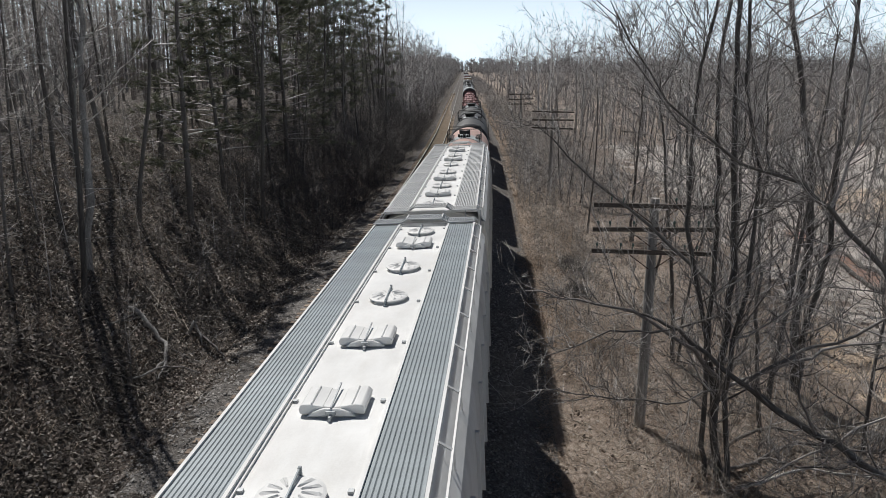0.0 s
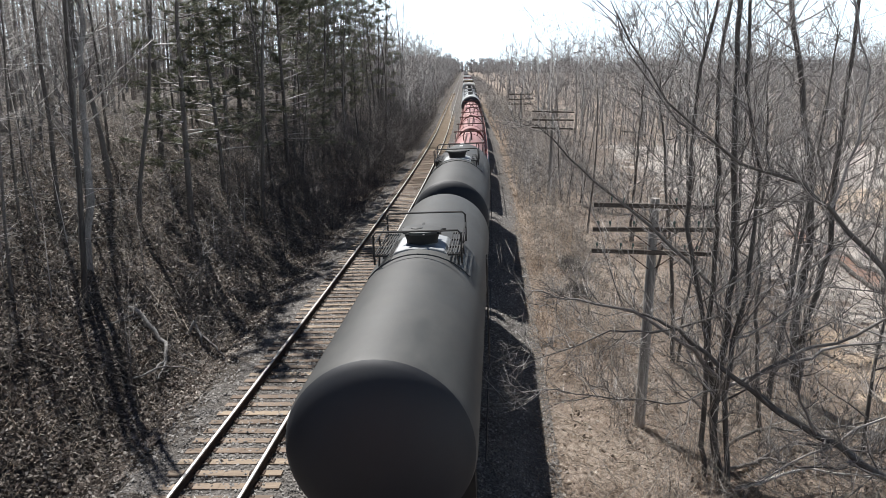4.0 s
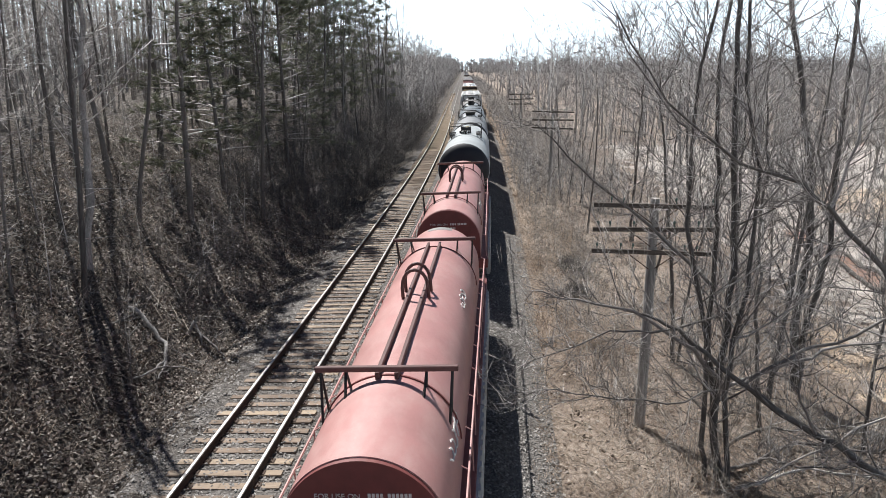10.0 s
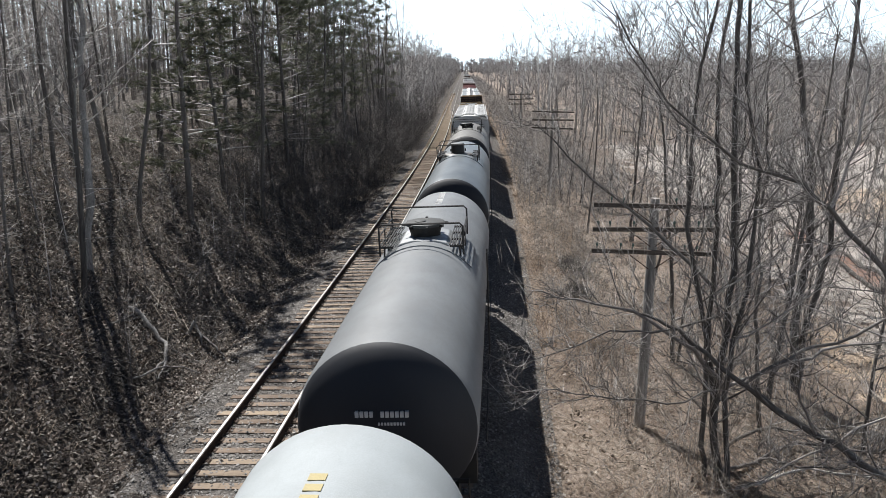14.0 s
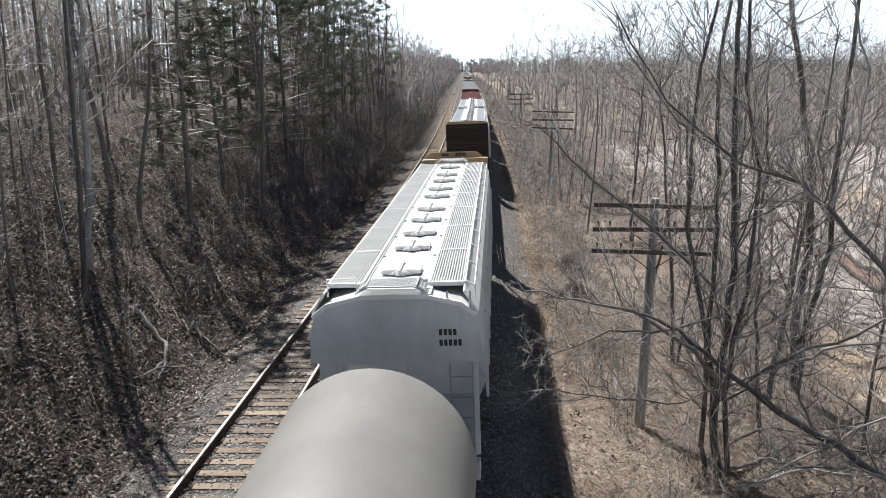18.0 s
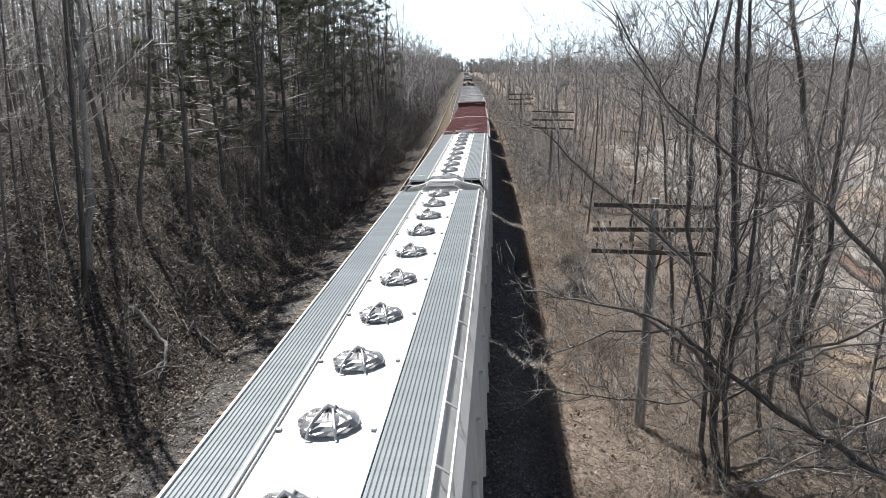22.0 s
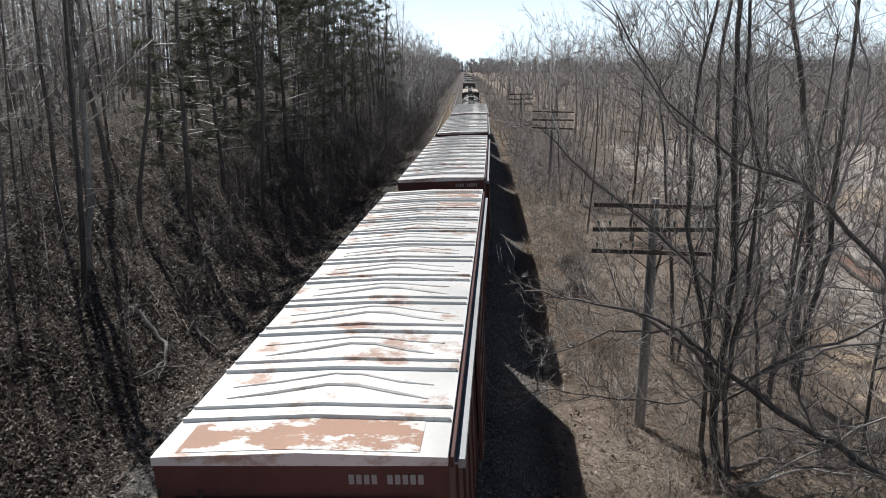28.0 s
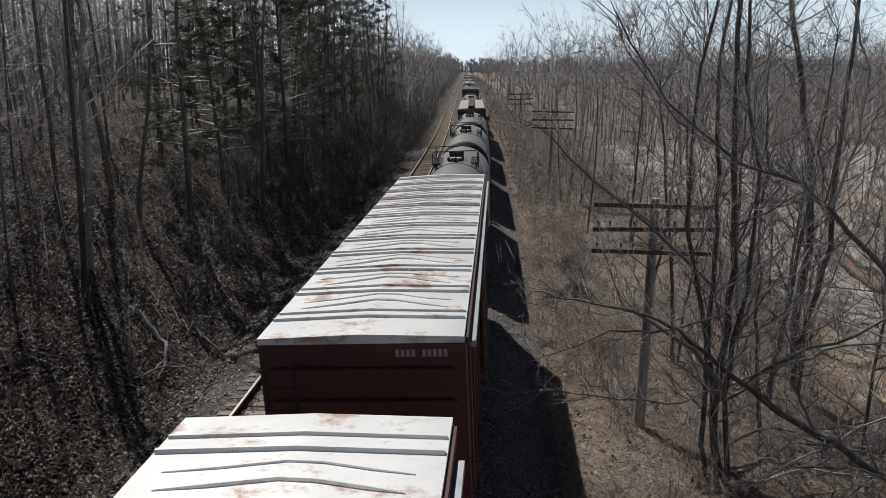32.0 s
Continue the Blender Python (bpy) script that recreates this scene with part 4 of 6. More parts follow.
def near_trees():
    grown_tree("bare many-stemmed tree with low arching limbs over dry grass", [
        ("stem", [(5.27, 15.6, -1.05), (4.96, 15.6, 0.47), (4.98, 15.6, 2.15), (5.08, 15.6, 4.26), (4.85, 15.6, 6.48), (4.73, 15.6, 8.55), (4.62, 15.6, 10.49)], 0.095, 0.045),
        ("stem", [(5.39, 15.4, -1.0), (5.07, 15.4, 1.42), (5.23, 15.4, 3.3), (5.31, 15.4, 4.32), (5.32, 15.4, 6.51), (4.87, 15.4, 8.22), (4.75, 15.4, 10.47)], 0.065, 0.03),
        ("stem", [(5.27, 15.8, -1.1), (4.95, 15.8, 1.23), (4.69, 15.8, 3.14), (4.69, 15.8, 5.22), (4.51, 15.8, 7.04), (4.47, 15.8, 9.22), (4.55, 15.8, 10.52)], 0.07, 0.03),
        ("stem", [(5.0, 15.6, -1.05), (4.72, 15.6, 0.03), (4.62, 15.6, 2.68), (3.98, 15.6, 5.25), (3.95, 15.6, 7.06), (4.0, 15.6, 8.55), (4.29, 15.6, 10.29)], 0.065, 0.03),
        ("limb", [(5.1, 15.5, 1.5), (4.28, 15.2, 2.56), (2.89, 15.2, 3.43), (1.67, 15.2, 3.66), (0.56, 15.2, 3.82)], 0.06, 0.012),
        ("limb", [(4.9, 15.6, 3.24), (3.25, 15.0, 3.0), (2.4, 15.0, 3.03), (1.46, 15.0, 2.55), (0.48, 15.0, 2.11)], 0.03, 0.008),
        ("limb", [(5.06, 15.4, 1.6), (6.38, 15.3, 2.32), (7.39, 15.3, 2.72), (8.29, 15.3, 2.84)], 0.045, 0.02),
        ("limb", [(4.68, 15.8, 3.87), (3.29, 16.0, 5.15), (2.0, 16.0, 6.14), (1.24, 16.0, 6.88), (0.73, 16.0, 7.36)], 0.045, 0.012),
        ("limb", [(4.95, 15.5, 1.5), (3.6, 14.5, 1.59), (2.05, 14.5, 1.73), (0.96, 14.5, 1.82), (0.06, 14.5, 1.32)], 0.022, 0.006),
        ("limb", [(5.11, 15.6, 5.18), (5.98, 16.0, 6.07), (6.62, 16.0, 6.56), (7.24, 16.0, 7.16), (7.95, 16.0, 7.64)], 0.03, 0.012)], 21)
    grown_tree("bare tree forking low into two tall dark stems", [
        ("stem", [(9.09, 21.3, -1.23), (8.84, 21.3, 0.97), (8.98, 21.3, 3.26), (8.76, 21.3, 5.74), (8.25, 21.3, 8.09), (7.7, 21.3, 10.33), (7.53, 21.3, 11.19)], 0.14, 0.05),
        ("stem", [(9.12, 21.25, -1.18), (9.16, 21.2, 1.38), (9.54, 21.2, 3.46), (9.41, 21.2, 5.76), (9.41, 21.2, 8.1), (9.41, 21.2, 10.31), (9.44, 21.2, 11.16)], 0.1, 0.04),
        ("limb", [(8.75, 21.2, 5.3), (7.92, 20.5, 5.69), (6.54, 20.5, 5.98), (4.77, 20.5, 7.12), (3.29, 20.5, 8.99), (2.77, 20.5, 10.29)], 0.05, 0.015)], 22)
    grown_tree("bare tree leaning far over with long crooked limbs", [
        ("stem", [(9.35, 14.9, -1.3), (8.88, 14.7, 1.95), (7.69, 14.6, 4.6), (6.47, 14.6, 5.85), (5.88, 14.6, 6.35), (4.66, 14.6, 6.72), (3.16, 14.6, 7.91), (2.09, 14.6, 9.59)], 0.07, 0.014),
        ("limb", [(6.47, 14.6, 5.85), (6.83, 14.6, 7.18), (6.85, 14.6, 8.55), (6.23, 14.6, 10.15)], 0.04, 0.015),
        ("limb", [(8.9, 14.8, 1.8), (8.26, 14.8, 1.31), (6.77, 14.8, 0.37), (5.88, 14.8, -0.3), (5.06, 14.8, -0.59)], 0.03, 0.012)], 23)
    grown_tree("dark trunk leaning low across the grass beside the line", [
        ("stem", [(10.6, 14.0, -1.2), (9.4, 14.1, -0.45), (8.09, 14.2, 0.26), (6.7, 14.4, 1.04), (5.66, 14.6, 1.68), (4.73, 14.8, 2.35), (3.86, 15.0, 3.09), (3.24, 15.2, 3.32), (2.2, 15.3, 3.5)], 0.11, 0.02),
        ("limb", [(5.2, 14.7, 2.0), (5.58, 14.6, 2.39), (6.29, 14.6, 2.87), (6.95, 14.6, 3.04), (7.82, 14.6, 3.59), (8.6, 14.6, 4.3)], 0.05, 0.02),
        ("limb", [(6.7, 14.4, 1.04), (6.2, 14.2, 1.9), (6.0, 14.1, 2.9), (5.6, 14.0, 3.7)], 0.035, 0.01)], 25, SCRUB, 0.7)
    grown_tree("tangled heap of dead boughs round a tree's foot", [
        ("stem", [(5.66, 17.2, -0.75), (7.36, 18.3, -0.8), (8.99, 18.6, -0.95), (10.74, 19.2, -0.8)], 0.05, 0.02),
        ("limb", [(5.55, 15.9, -0.7), (7.78, 17.7, -0.9), (8.99, 17.2, -0.8), (9.96, 17.4, -0.75)], 0.05, 0.02),
        ("limb", [(5.44, 15.1, -0.7), (7.4, 16.1, -0.7), (8.72, 15.6, -0.6)], 0.045, 0.015),
        ("limb", [(6.4, 16.4, -0.7), (6.9, 15.4, -0.3), (7.9, 14.9, 0.1)], 0.035, 0.012)], 26, SCRUB, 1.0)
    grown_tree("pair of smooth pale grey trunks on the wooded bank", [
        ("stem", [(-13.53, 22.0, 2.1), (-13.18, 22.0, 5.4), (-13.03, 22.0, 8.04), (-12.81, 22.0, 10.54), (-12.6, 22.0, 14.0)], 0.125, 0.06),
        ("stem", [(-13.65, 21.9, 2.1), (-13.43, 21.9, 5.4), (-13.27, 21.9, 8.04), (-13.17, 21.9, 10.5), (-13.0, 21.9, 13.5)], 0.10, 0.05)], 24, WOODS, 0.5, BARK_PALE)


def spreading_tree(x, y, height, stems, limbs, seed):
    """A bare tree with low, wide, arching limbs at a place on level ground."""
    rng = random.Random(seed)
    foot = float(ground_z(x, y))
    lines = []
    for k in range(stems):
        ang = rng.uniform(0, math.tau)
        lean = rng.uniform(0.03, 0.16) * height
        bow = rng.uniform(-0.25, 0.25)
        pts = [(x + math.cos(ang) * (lean * u + bow * math.sin(5 * u)) + 0.12 * k, y + math.sin(ang) * lean * u, foot + height * u * (1 - 0.08 * k)) for u in (0, 0.16, 0.34, 0.52, 0.7, 0.86, 1.0)]
        r0 = height * rng.uniform(0.006, 0.0085) * (0.8 if k else 1)
        lines.append(("stem", pts, r0, r0 * 0.3))
        for j in range(limbs):
            u = 0.16 + 0.62 * (j + rng.random()) / limbs
            q = at_part(np.array(pts), u)[0]
            way, ll, up = rng.uniform(0, math.tau), height * rng.uniform(0.2, 0.42) * (1.15 - u), rng.uniform(-0.1, 0.75)
            curve = [(q[0] + math.cos(way) * ll * v, q[1] + math.sin(way) * ll * v, q[2] + ll * (up * v + rng.uniform(0.1, 0.35) * v * v) + rng.gauss(0, 0.08)) for v in (0.3, 0.62, 1.0)]
            r = r0 * (1 - 0.7 * u) * rng.uniform(0.4, 0.62)
            lines.append(("limb", [tuple(q)] + curve, r, r * 0.25))
    grown_tree(f"bare grey tree with wide {'arching' if limbs > 6 else 'crooked'} limbs and {'several' if stems > 1 else 'one'} stem{'s' if stems > 1 else ''}", lines, seed, SCRUB, 0.5)


def dark_bush(x, y, wide, tall, seed):
    """A dense round bush of dark twigs."""
    rng = np.random.default_rng(seed)
    n = 420
    foot = np.array([0, 0, -0.05]) + rng.normal(0, 0.12, (n, 3)) * [1, 1, 0]
    ang, out = rng.uniform(0, math.tau, n), rng.random(n) ** 0.6
    tip = np.stack([np.cos(ang) * out * wide, np.sin(ang) * out * wide, tall * np.sqrt(1.05 - out ** 2) * rng.uniform(0.5, 1.0, n)], 1)
    q = foot[:, None] + (tip - foot)[:, None] * rng.uniform(0.35, 0.95, (n, 5, 1))
    e = q + rng.normal(0, 0.16, (n, 5, 3)) + [0, 0, 0.08]
    t = tree_thing("low dark brown leafless bush in dry grass", [raw_mesh("stem_clump", *spikes(foot, tip, 0.009), THICKET), raw_mesh("crown", *spikes(q.reshape(-1, 3), e.reshape(-1, 3), 0.006), THICKET)], "bush", "", "bush")
    t.matrix_basis = pose(x, y, float(ground_z(x, y)))


def fallen_bough():
    """Pale crooked boughs lying on the bank, and a dark one across it."""
    grown_tree("pale crooked fallen bough lying down the bank", [
        ("stem", [(-12.17, 21.65, 1.15), (-11.3, 21.2, 0.55), (-10.5, 20.71, 0.1), (-10.2, 20.0, -0.2), (-10.2, 19.35, -0.2), (-10.5, 18.55, -0.15)], 0.085, 0.03),
        ("limb", [(-10.2, 20.0, -0.2), (-9.95, 18.9, -0.35)], 0.04, 0.015),
        ("limb", [(-10.2, 19.4, -0.2), (-9.5, 19.6, -0.2), (-8.9, 19.5, -0.35)], 0.03, 0.012)], 31, "", 0.3, BARK_PALE)
    grown_tree("pale forked dead branch caught on the bank", [
        ("stem", [(-10.5, 22.3, -0.15), (-10.42, 22.6, 0.15), (-10.0, 22.2, -0.2), (-9.9, 22.0, -0.5)], 0.05, 0.03),
        ("limb", [(-10.1, 22.4, -0.3), (-9.3, 21.7, -0.4), (-8.75, 21.0, -0.42)], 0.06, 0.025)], 32, "", 0.5, BARK_PALE)
    grown_tree("dark rotten log lying along the bank", [
        ("stem", [(-12.0, 18.4, 0.85), (-11.85, 19.8, 0.85), (-11.8, 21.3, 0.8)], 0.07, 0.05)], 35, "", 0.3)


def fallen_trunks():
    """Two long pale trunks lying beside the old clay path."""
    for x, y0, y1, seed in ((16.85, 29.5, 39.5, 33), (18.2, 32.5, 41.0, 34)):
        pts = [(x + 0.06 * math.sin(y), y, float(ground_z(x, y)) + 0.16) for y in np.linspace(y0, y1, 7)]
        grown_tree("long pale fallen trunk lying beside a clay path", [("stem", pts, 0.12, 0.07)], seed, "", 0.15)


build_woods()
near_trees()
for spot in ((7.2, 18.6, 9.5, 1, 9, 61), (13.5, 24.0, 11.0, 1, 9, 63), (5.75, 22.7, 9.0, 2, 7, 64), (9.6, 28.5, 11.0, 1, 8, 65), (12.6, 31.5, 11.5, 1, 9, 66), (6.6, 31.0, 9.0, 1, 9, 67), (7.4, 41.0, 10.0, 2, 6, 68)):
    spreading_tree(*spot)
dark_bush(3.45, 33.6, 1.0, 1.15, 81)
dark_bush(3.3, 30.6, 0.7, 0.7, 82)
fallen_trunks()
fallen_bough()
far_woods()
undergrowth()


# ---- old telegraph poles along the right side ----
def telegraph_pole(a, y, height, arms, turn=0.0, lean=0.0):
    x = a + line_x(y)
    z = float(ground_z(x, y))
    t = thing("telegraph_pole", "old grey wooden telegraph pole with drooping crossarms", "telegraph pole", "telegraph poles", m=pose(x, y, z, 0, lean, turn))
    part("pole", Form().pipe([(0, 0, -0.4), (0.02, 0, height * 0.5), (0, 0, height)], [0.15, 0.135, 0.115], 10), POLE_WOOD, t, soft=True)
    for k in range(arms):
        zz = height - 0.18 - 0.60 * k
        tilt = (0.5, -0.8, 0.7)[k % 3]
        arm = part("crossarm", Form().box(-1.53, 1.53, -0.16, -0.07, -0.055, 0.055), ARM_WOOD, t, bevel=0.008, m=pose(0, 0, zz, 0, tilt, 0))
        for s in (-1, 1):
            part("brace", Form().pipe([(s * 0.65, -0.06, zz - 0.02), (s * 0.06, -0.10, zz - 0.45)], 0.014, 4), RAIL_RUST, t)
        for i, px in enumerate((-1.4, -1.1, -0.8, -0.5, 0.5, 0.8, 1.1, 1.4)):
            if (i + k) % 3:
                pin = Form().turned([(0.05, 0.012), (0.13, 0.014), (0.135, 0.03), (0.19, 0.032), (0.22, 0.018), (0.225, 0.004)], 7, "z", (px, -0.115, 0))
                part("insulator", pin, GLASS_INSULATOR, arm)


telegraph_pole(3.95, 18.4, 6.3, 3)
telegraph_pole(4.3, 55.0, 6.6, 3, 2, 1)
telegraph_pole(4.3, 92.0, 6.6, 3, 2, -1)


# ---- freight cars; each stands on its own origin, at rail height, its near end towards -y ----
TRAIN = "cars of the freight train"
SHARED = {}


def shared(key, make):
    if key not in SHARED:
        SHARED[key] = make()
    return SHARED[key]


def half(outline):
    """A whole outline from its right half, given from the top down."""
    return outline + [(-x, z) for x, z in reversed(outline) if x > 0]


def running_gear(car, inset, half_length, width=2.6):
    """Trucks, couplers and end sills."""
    wheel = shared("wheel", lambda: Form().turned([(-0.84, 0.05), (-0.835, 0.40), (-0.80, 0.42), (-0.77, 0.42), (-0.755, 0.46), (-0.72, 0.46), (-0.70, 0.36), (-0.68, 0.09), (0.68, 0.09), (0.70, 0.36), (0.72, 0.46), (0.755, 0.46), (0.77, 0.42), (0.80, 0.42), (0.835, 0.40), (0.84, 0.05)], 14, "x").mesh("wheelset", RAIL_RUST, True))
    frame_side = shared("frame", lambda: Form().plate([(-1.2, 0.36), (-1.25, 0.62), (-0.75, 0.66), (-0.35, 0.82), (0.35, 0.82), (0.75, 0.66), (1.25, 0.62), (1.2, 0.36), (0.85, 0.38), (0.4, 0.22), (-0.4, 0.22), (-0.85, 0.38)], -0.08, 0.08).mesh("side_frame", STEEL_BLACK))
    bolster = shared("bolster", lambda: Form().box(-1.05, 1.05, -0.2, 0.2, 0.45, 0.75).mesh("bolster", STEEL_BLACK))
    knuckle = shared("knuckle", lambda: Form().box(-0.09, 0.09, -0.75, 0.1, 0.78, 0.98).box(-0.16, 0.15, -0.98, -0.66, 0.74, 1.02).mesh("coupler", RAIL_RUST, bevel=0.02))
    for s in (-1, 1):
        y = s * (half_length - inset)
        b = part("truck", bolster, None, car, "black cast-steel truck", m=pose(0, y, 0))
        for e in (-0.88, 0.88):
            part("wheelset", wheel, None, b, m=pose(0, e, 0.46))
        for e in (-1.02, 1.02):
            part("side_frame", frame_side, None, b, m=pose(e, 0, 0))
        part("coupler", knuckle, None, car, m=pose(0, s * half_length, 0, 0, 0, 0 if s < 0 else 180))


def ladder(x, y, z0, z1, width, along="x", step=0.42):
    f = Form()
    ends = [(x - width / 2, y), (x + width / 2, y)] if along == "x" else [(x, y - width / 2), (x, y + width / 2)]
    for ex, ey in ends:
        f.pipe([(ex, ey, z0), (ex, ey, z1)], 0.018, 5)
    k = int((z1 - z0) / step)
    for i in range(k + 1):
        z = z0 + 0.1 + i * step
        if z < z1:
            f.pipe([(*ends[0], z), (*ends[1], z)], 0.013, 5)
    return f


def stencil(car, rows, x, z, y, mat, height=0.16, width=0.09, deep=0.02):
    """Unreadable marks, as plain bars on an end sheet."""
    bar = shared(("bar", width, height, deep, mat.name), lambda: Form().box(0, width, -0.006, deep, 0, height).mesh("marking", mat))
    for j, count in enumerate(rows):
        for i in range(count):
            part("marking", bar, None, car, m=pose(x + i * width * 1.45, y, z - j * height * 1.7))


def hatch(kind):
    """Meshes of one roof hatch, about its own foot."""
    out = []
    if kind == "round":
        f = Form().turned([(0, 0.29), (0.05, 0.295), (0.052, 0.345), (0.068, 0.345), (0.080, 0.31), (0.084, 0.28), (0.096, 0.12), (0.098, 0.10), (0.10, 0.02)], 48, "z")
        # pressed ridges run out from the middle
        f.v = [(x, y, z + (0.020 if i % 4 == 0 and 0.11 < math.hypot(x, y) < 0.30 and z > 0.06 else 0)) for i, (x, y, z) in enumerate(f.v)]
        out.append(("cover", f.mesh("cover", WHITE_PAINT)))
        out.append(("clamp_bar", Form().box(-0.011, 0.011, -0.34, 0.36, 0.112, 0.135, pose(0, 0, 0, 3)).box(-0.02, 0.02, -0.40, -0.33, 0.0, 0.10).box(-0.03, 0.03, -0.43, -0.39, -0.01, 0.035).box(-0.018, 0.018, 0.33, 0.37, 0.0, 0.16).mesh("clamp_bar", DARK_GRATE, bevel=0.004)))
    elif kind == "square":
        f = Form()
        for s in (-1, 1):
            f.prism([(s * 0.10, 0.03), (s * 0.39, 0.03), (s * 0.40, 0.10), (s * 0.36, 0.145), (s * 0.27, 0.15), (s * 0.19, 0.135), (s * 0.10, 0.12)], -0.27, 0.27)
            f.prism([(s * 0.23, 0.12), (s * 0.26, 0.12), (s * 0.255, 0.165), (s * 0.235, 0.165)], -0.25, 0.25)
        f.prism([(-0.11, 0.03), (0.11, 0.03), (0.11, 0.118), (0.0, 0.10), (-0.11, 0.118)], -0.25, 0.26)
        # a bowed front lip
        f.prism([(-0.30, 0.02), (0.30, 0.02), (0.22, 0.075), (0.09, 0.115), (-0.09, 0.115), (-0.22, 0.075)], -0.32, -0.27)
        out.append(("cover", f.mesh("cover", WHITE_PAINT, bevel=0.014)))
        out.append(("clamp_bar", Form().box(-0.011, 0.011, -0.30, 0.32, 0.135, 0.158, pose(0, 0, 0, 4)).box(-0.06, 0.06, -0.355, -0.315, 0.05, 0.10).box(-0.018, 0.018, -0.42, -0.34, 0.0, 0.06).mesh("clamp_bar", GALV, bevel=0.005)))
    elif kind == "winged":
        f = Form()
        f.prism([(-0.38, 0.02), (0.38, 0.02), (0.41, 0.085), (0.34, 0.115), (0.11, 0.125), (0.06, 0.105), (-0.06, 0.105), (-0.11, 0.125), (-0.34, 0.115), (-0.41, 0.085)], -0.24, 0.22)
        f.prism([(-0.24, 0.02), (0.24, 0.02), (0.16, 0.085), (0.07, 0.105), (-0.07, 0.105), (-0.16, 0.085)], -0.30, -0.24)
        f.prism([(-0.11, 0.02), (0.11, 0.02), (0.06, 0.10), (-0.06, 0.10)], -0.36, -0.30)
        out.append(("cover", f.mesh("cover", WHITE_PAINT, bevel=0.018)))
        out.append(("clamp_bar", Form().box(-0.016, 0.016, -0.36, 0.34, 0.125, 0.15).box(-0.05, 0.05, 0.24, 0.30, 0.02, 0.13).box(-0.035, 0.035, -0.38, -0.34, 0.03, 0.14).mesh("clamp_bar", PALE_GRATE, bevel=0.005)))
    else:
        rng = random.Random(4)
        # a bowl bound up in crinkled foil, tied at the top, with two pale bands over it
        f = Form()
        for k in range(9):
            z, q = [(0.0, 0.28), (0.03, 0.325), (0.06, 0.335), (0.09, 0.32), (0.115, 0.275), (0.135, 0.22), (0.15, 0.15), (0.165, 0.075), (0.18, 0.03)][k]
            for i in range(26):
                a = math.tau * i / 26
                u = 1 + 0.05 * math.sin(3 * a + 0.4 * k) + rng.uniform(-0.045, 0.045)
                f.v.append((q * u * 1.08 * math.cos(a), q * u * 0.92 * math.sin(a) + 0.05 * (k > 6), z + rng.uniform(-0.016, 0.016)))
        for k in range(8):
            for i in range(26):
                p, e = k * 26 + i, k * 26 + (i + 1) % 26
                f.f.append((p, e, e + 26, p + 26))
        out.append(("cover", f.mesh("cover", PLASTIC_WRAP)))
        g = Form()
        for s in (-1, 1):
            pts = [(s * 0.17, -0.36, 0.02), (s * 0.15, -0.30, 0.12), (s * 0.11, -0.15, 0.175), (s * 0.06, 0.03, 0.195), (s * 0.05, 0.2, 0.165), (s * 0.07, 0.31, 0.05)]
            g.pipe(pts, 0.014, 5)
        g.pipe([(-0.05, 0.06, 0.18), (0.0, 0.08, 0.22), (0.06, 0.07, 0.19)], 0.03, 6)
        out.append(("clamp_bar", g.mesh("clamp_bar", PALE_GRATE)))
    return out


def running_board(car, x0, x1, y0, y1, z, mat, style):
    """A roof walkway of lengthwise bars on cross bearers."""
    frame_form = Form()
    for x in (x0, x1):
        frame_form.box(x - 0.02, x + 0.02, y0, y1, z - 0.03, z + 0.035)
    k = int((y1 - y0) / 1.25)
    for i in range(k + 1):
        y = y0 + 0.03 + (y1 - y0 - 0.06) * i / k
        frame_form.box(x0, x1, y - 0.025, y + 0.025, z - 0.06, z - 0.018)
        if style == "seams" and i % 2 == 0:
            frame_form.box(x0, x1, y - 0.04, y + 0.04, z - 0.01, z + 0.024)
    board = part("running_board", frame_form, WHITE_PAINT, car, "lengthwise roof walkway")
    n = 11 if mat is DARK_GRATE else 12
    w = (x1 - x0 - 0.04) / n
    q = 0.74
    if mat is DARK_GRATE:
        outline = [(-w * 0.495, -0.014), (w * 0.495, -0.014), (w * 0.48, -0.002), (w * 0.30, 0.007), (-w * 0.30, 0.007), (-w * 0.48, -0.002)]
    else:
        outline = [(-w * 0.42 * q, -0.012), (w * 0.42 * q, -0.012), (w * 0.40 * q, 0.006), (w * 0.22 * q, 0.016), (-w * 0.22 * q, 0.016), (-w * 0.40 * q, 0.006)]
    slat = Form().prism(outline, y0, y1).mesh("slat", mat)
    if mat is not DARK_GRATE:
        f = Form()
        for i in range(int((y1 - y0) / 0.075)):
            f.box(x0 + 0.02, x1 - 0.02, y0 + 0.075 * i, y0 + 0.075 * i + 0.022, z - 0.02, z - 0.006)
        part("grating", f, mat, board)
        part("backing_sheet", Form().box(x0 + 0.02, x1 - 0.02, y0 + 0.02, y1 - 0.02, z - 0.06, z - 0.05), GALV, board)
    for i in range(n):
        part("slat", slat, None, board, m=pose(x0 + 0.02 + w * (i + 0.5), 0, z))


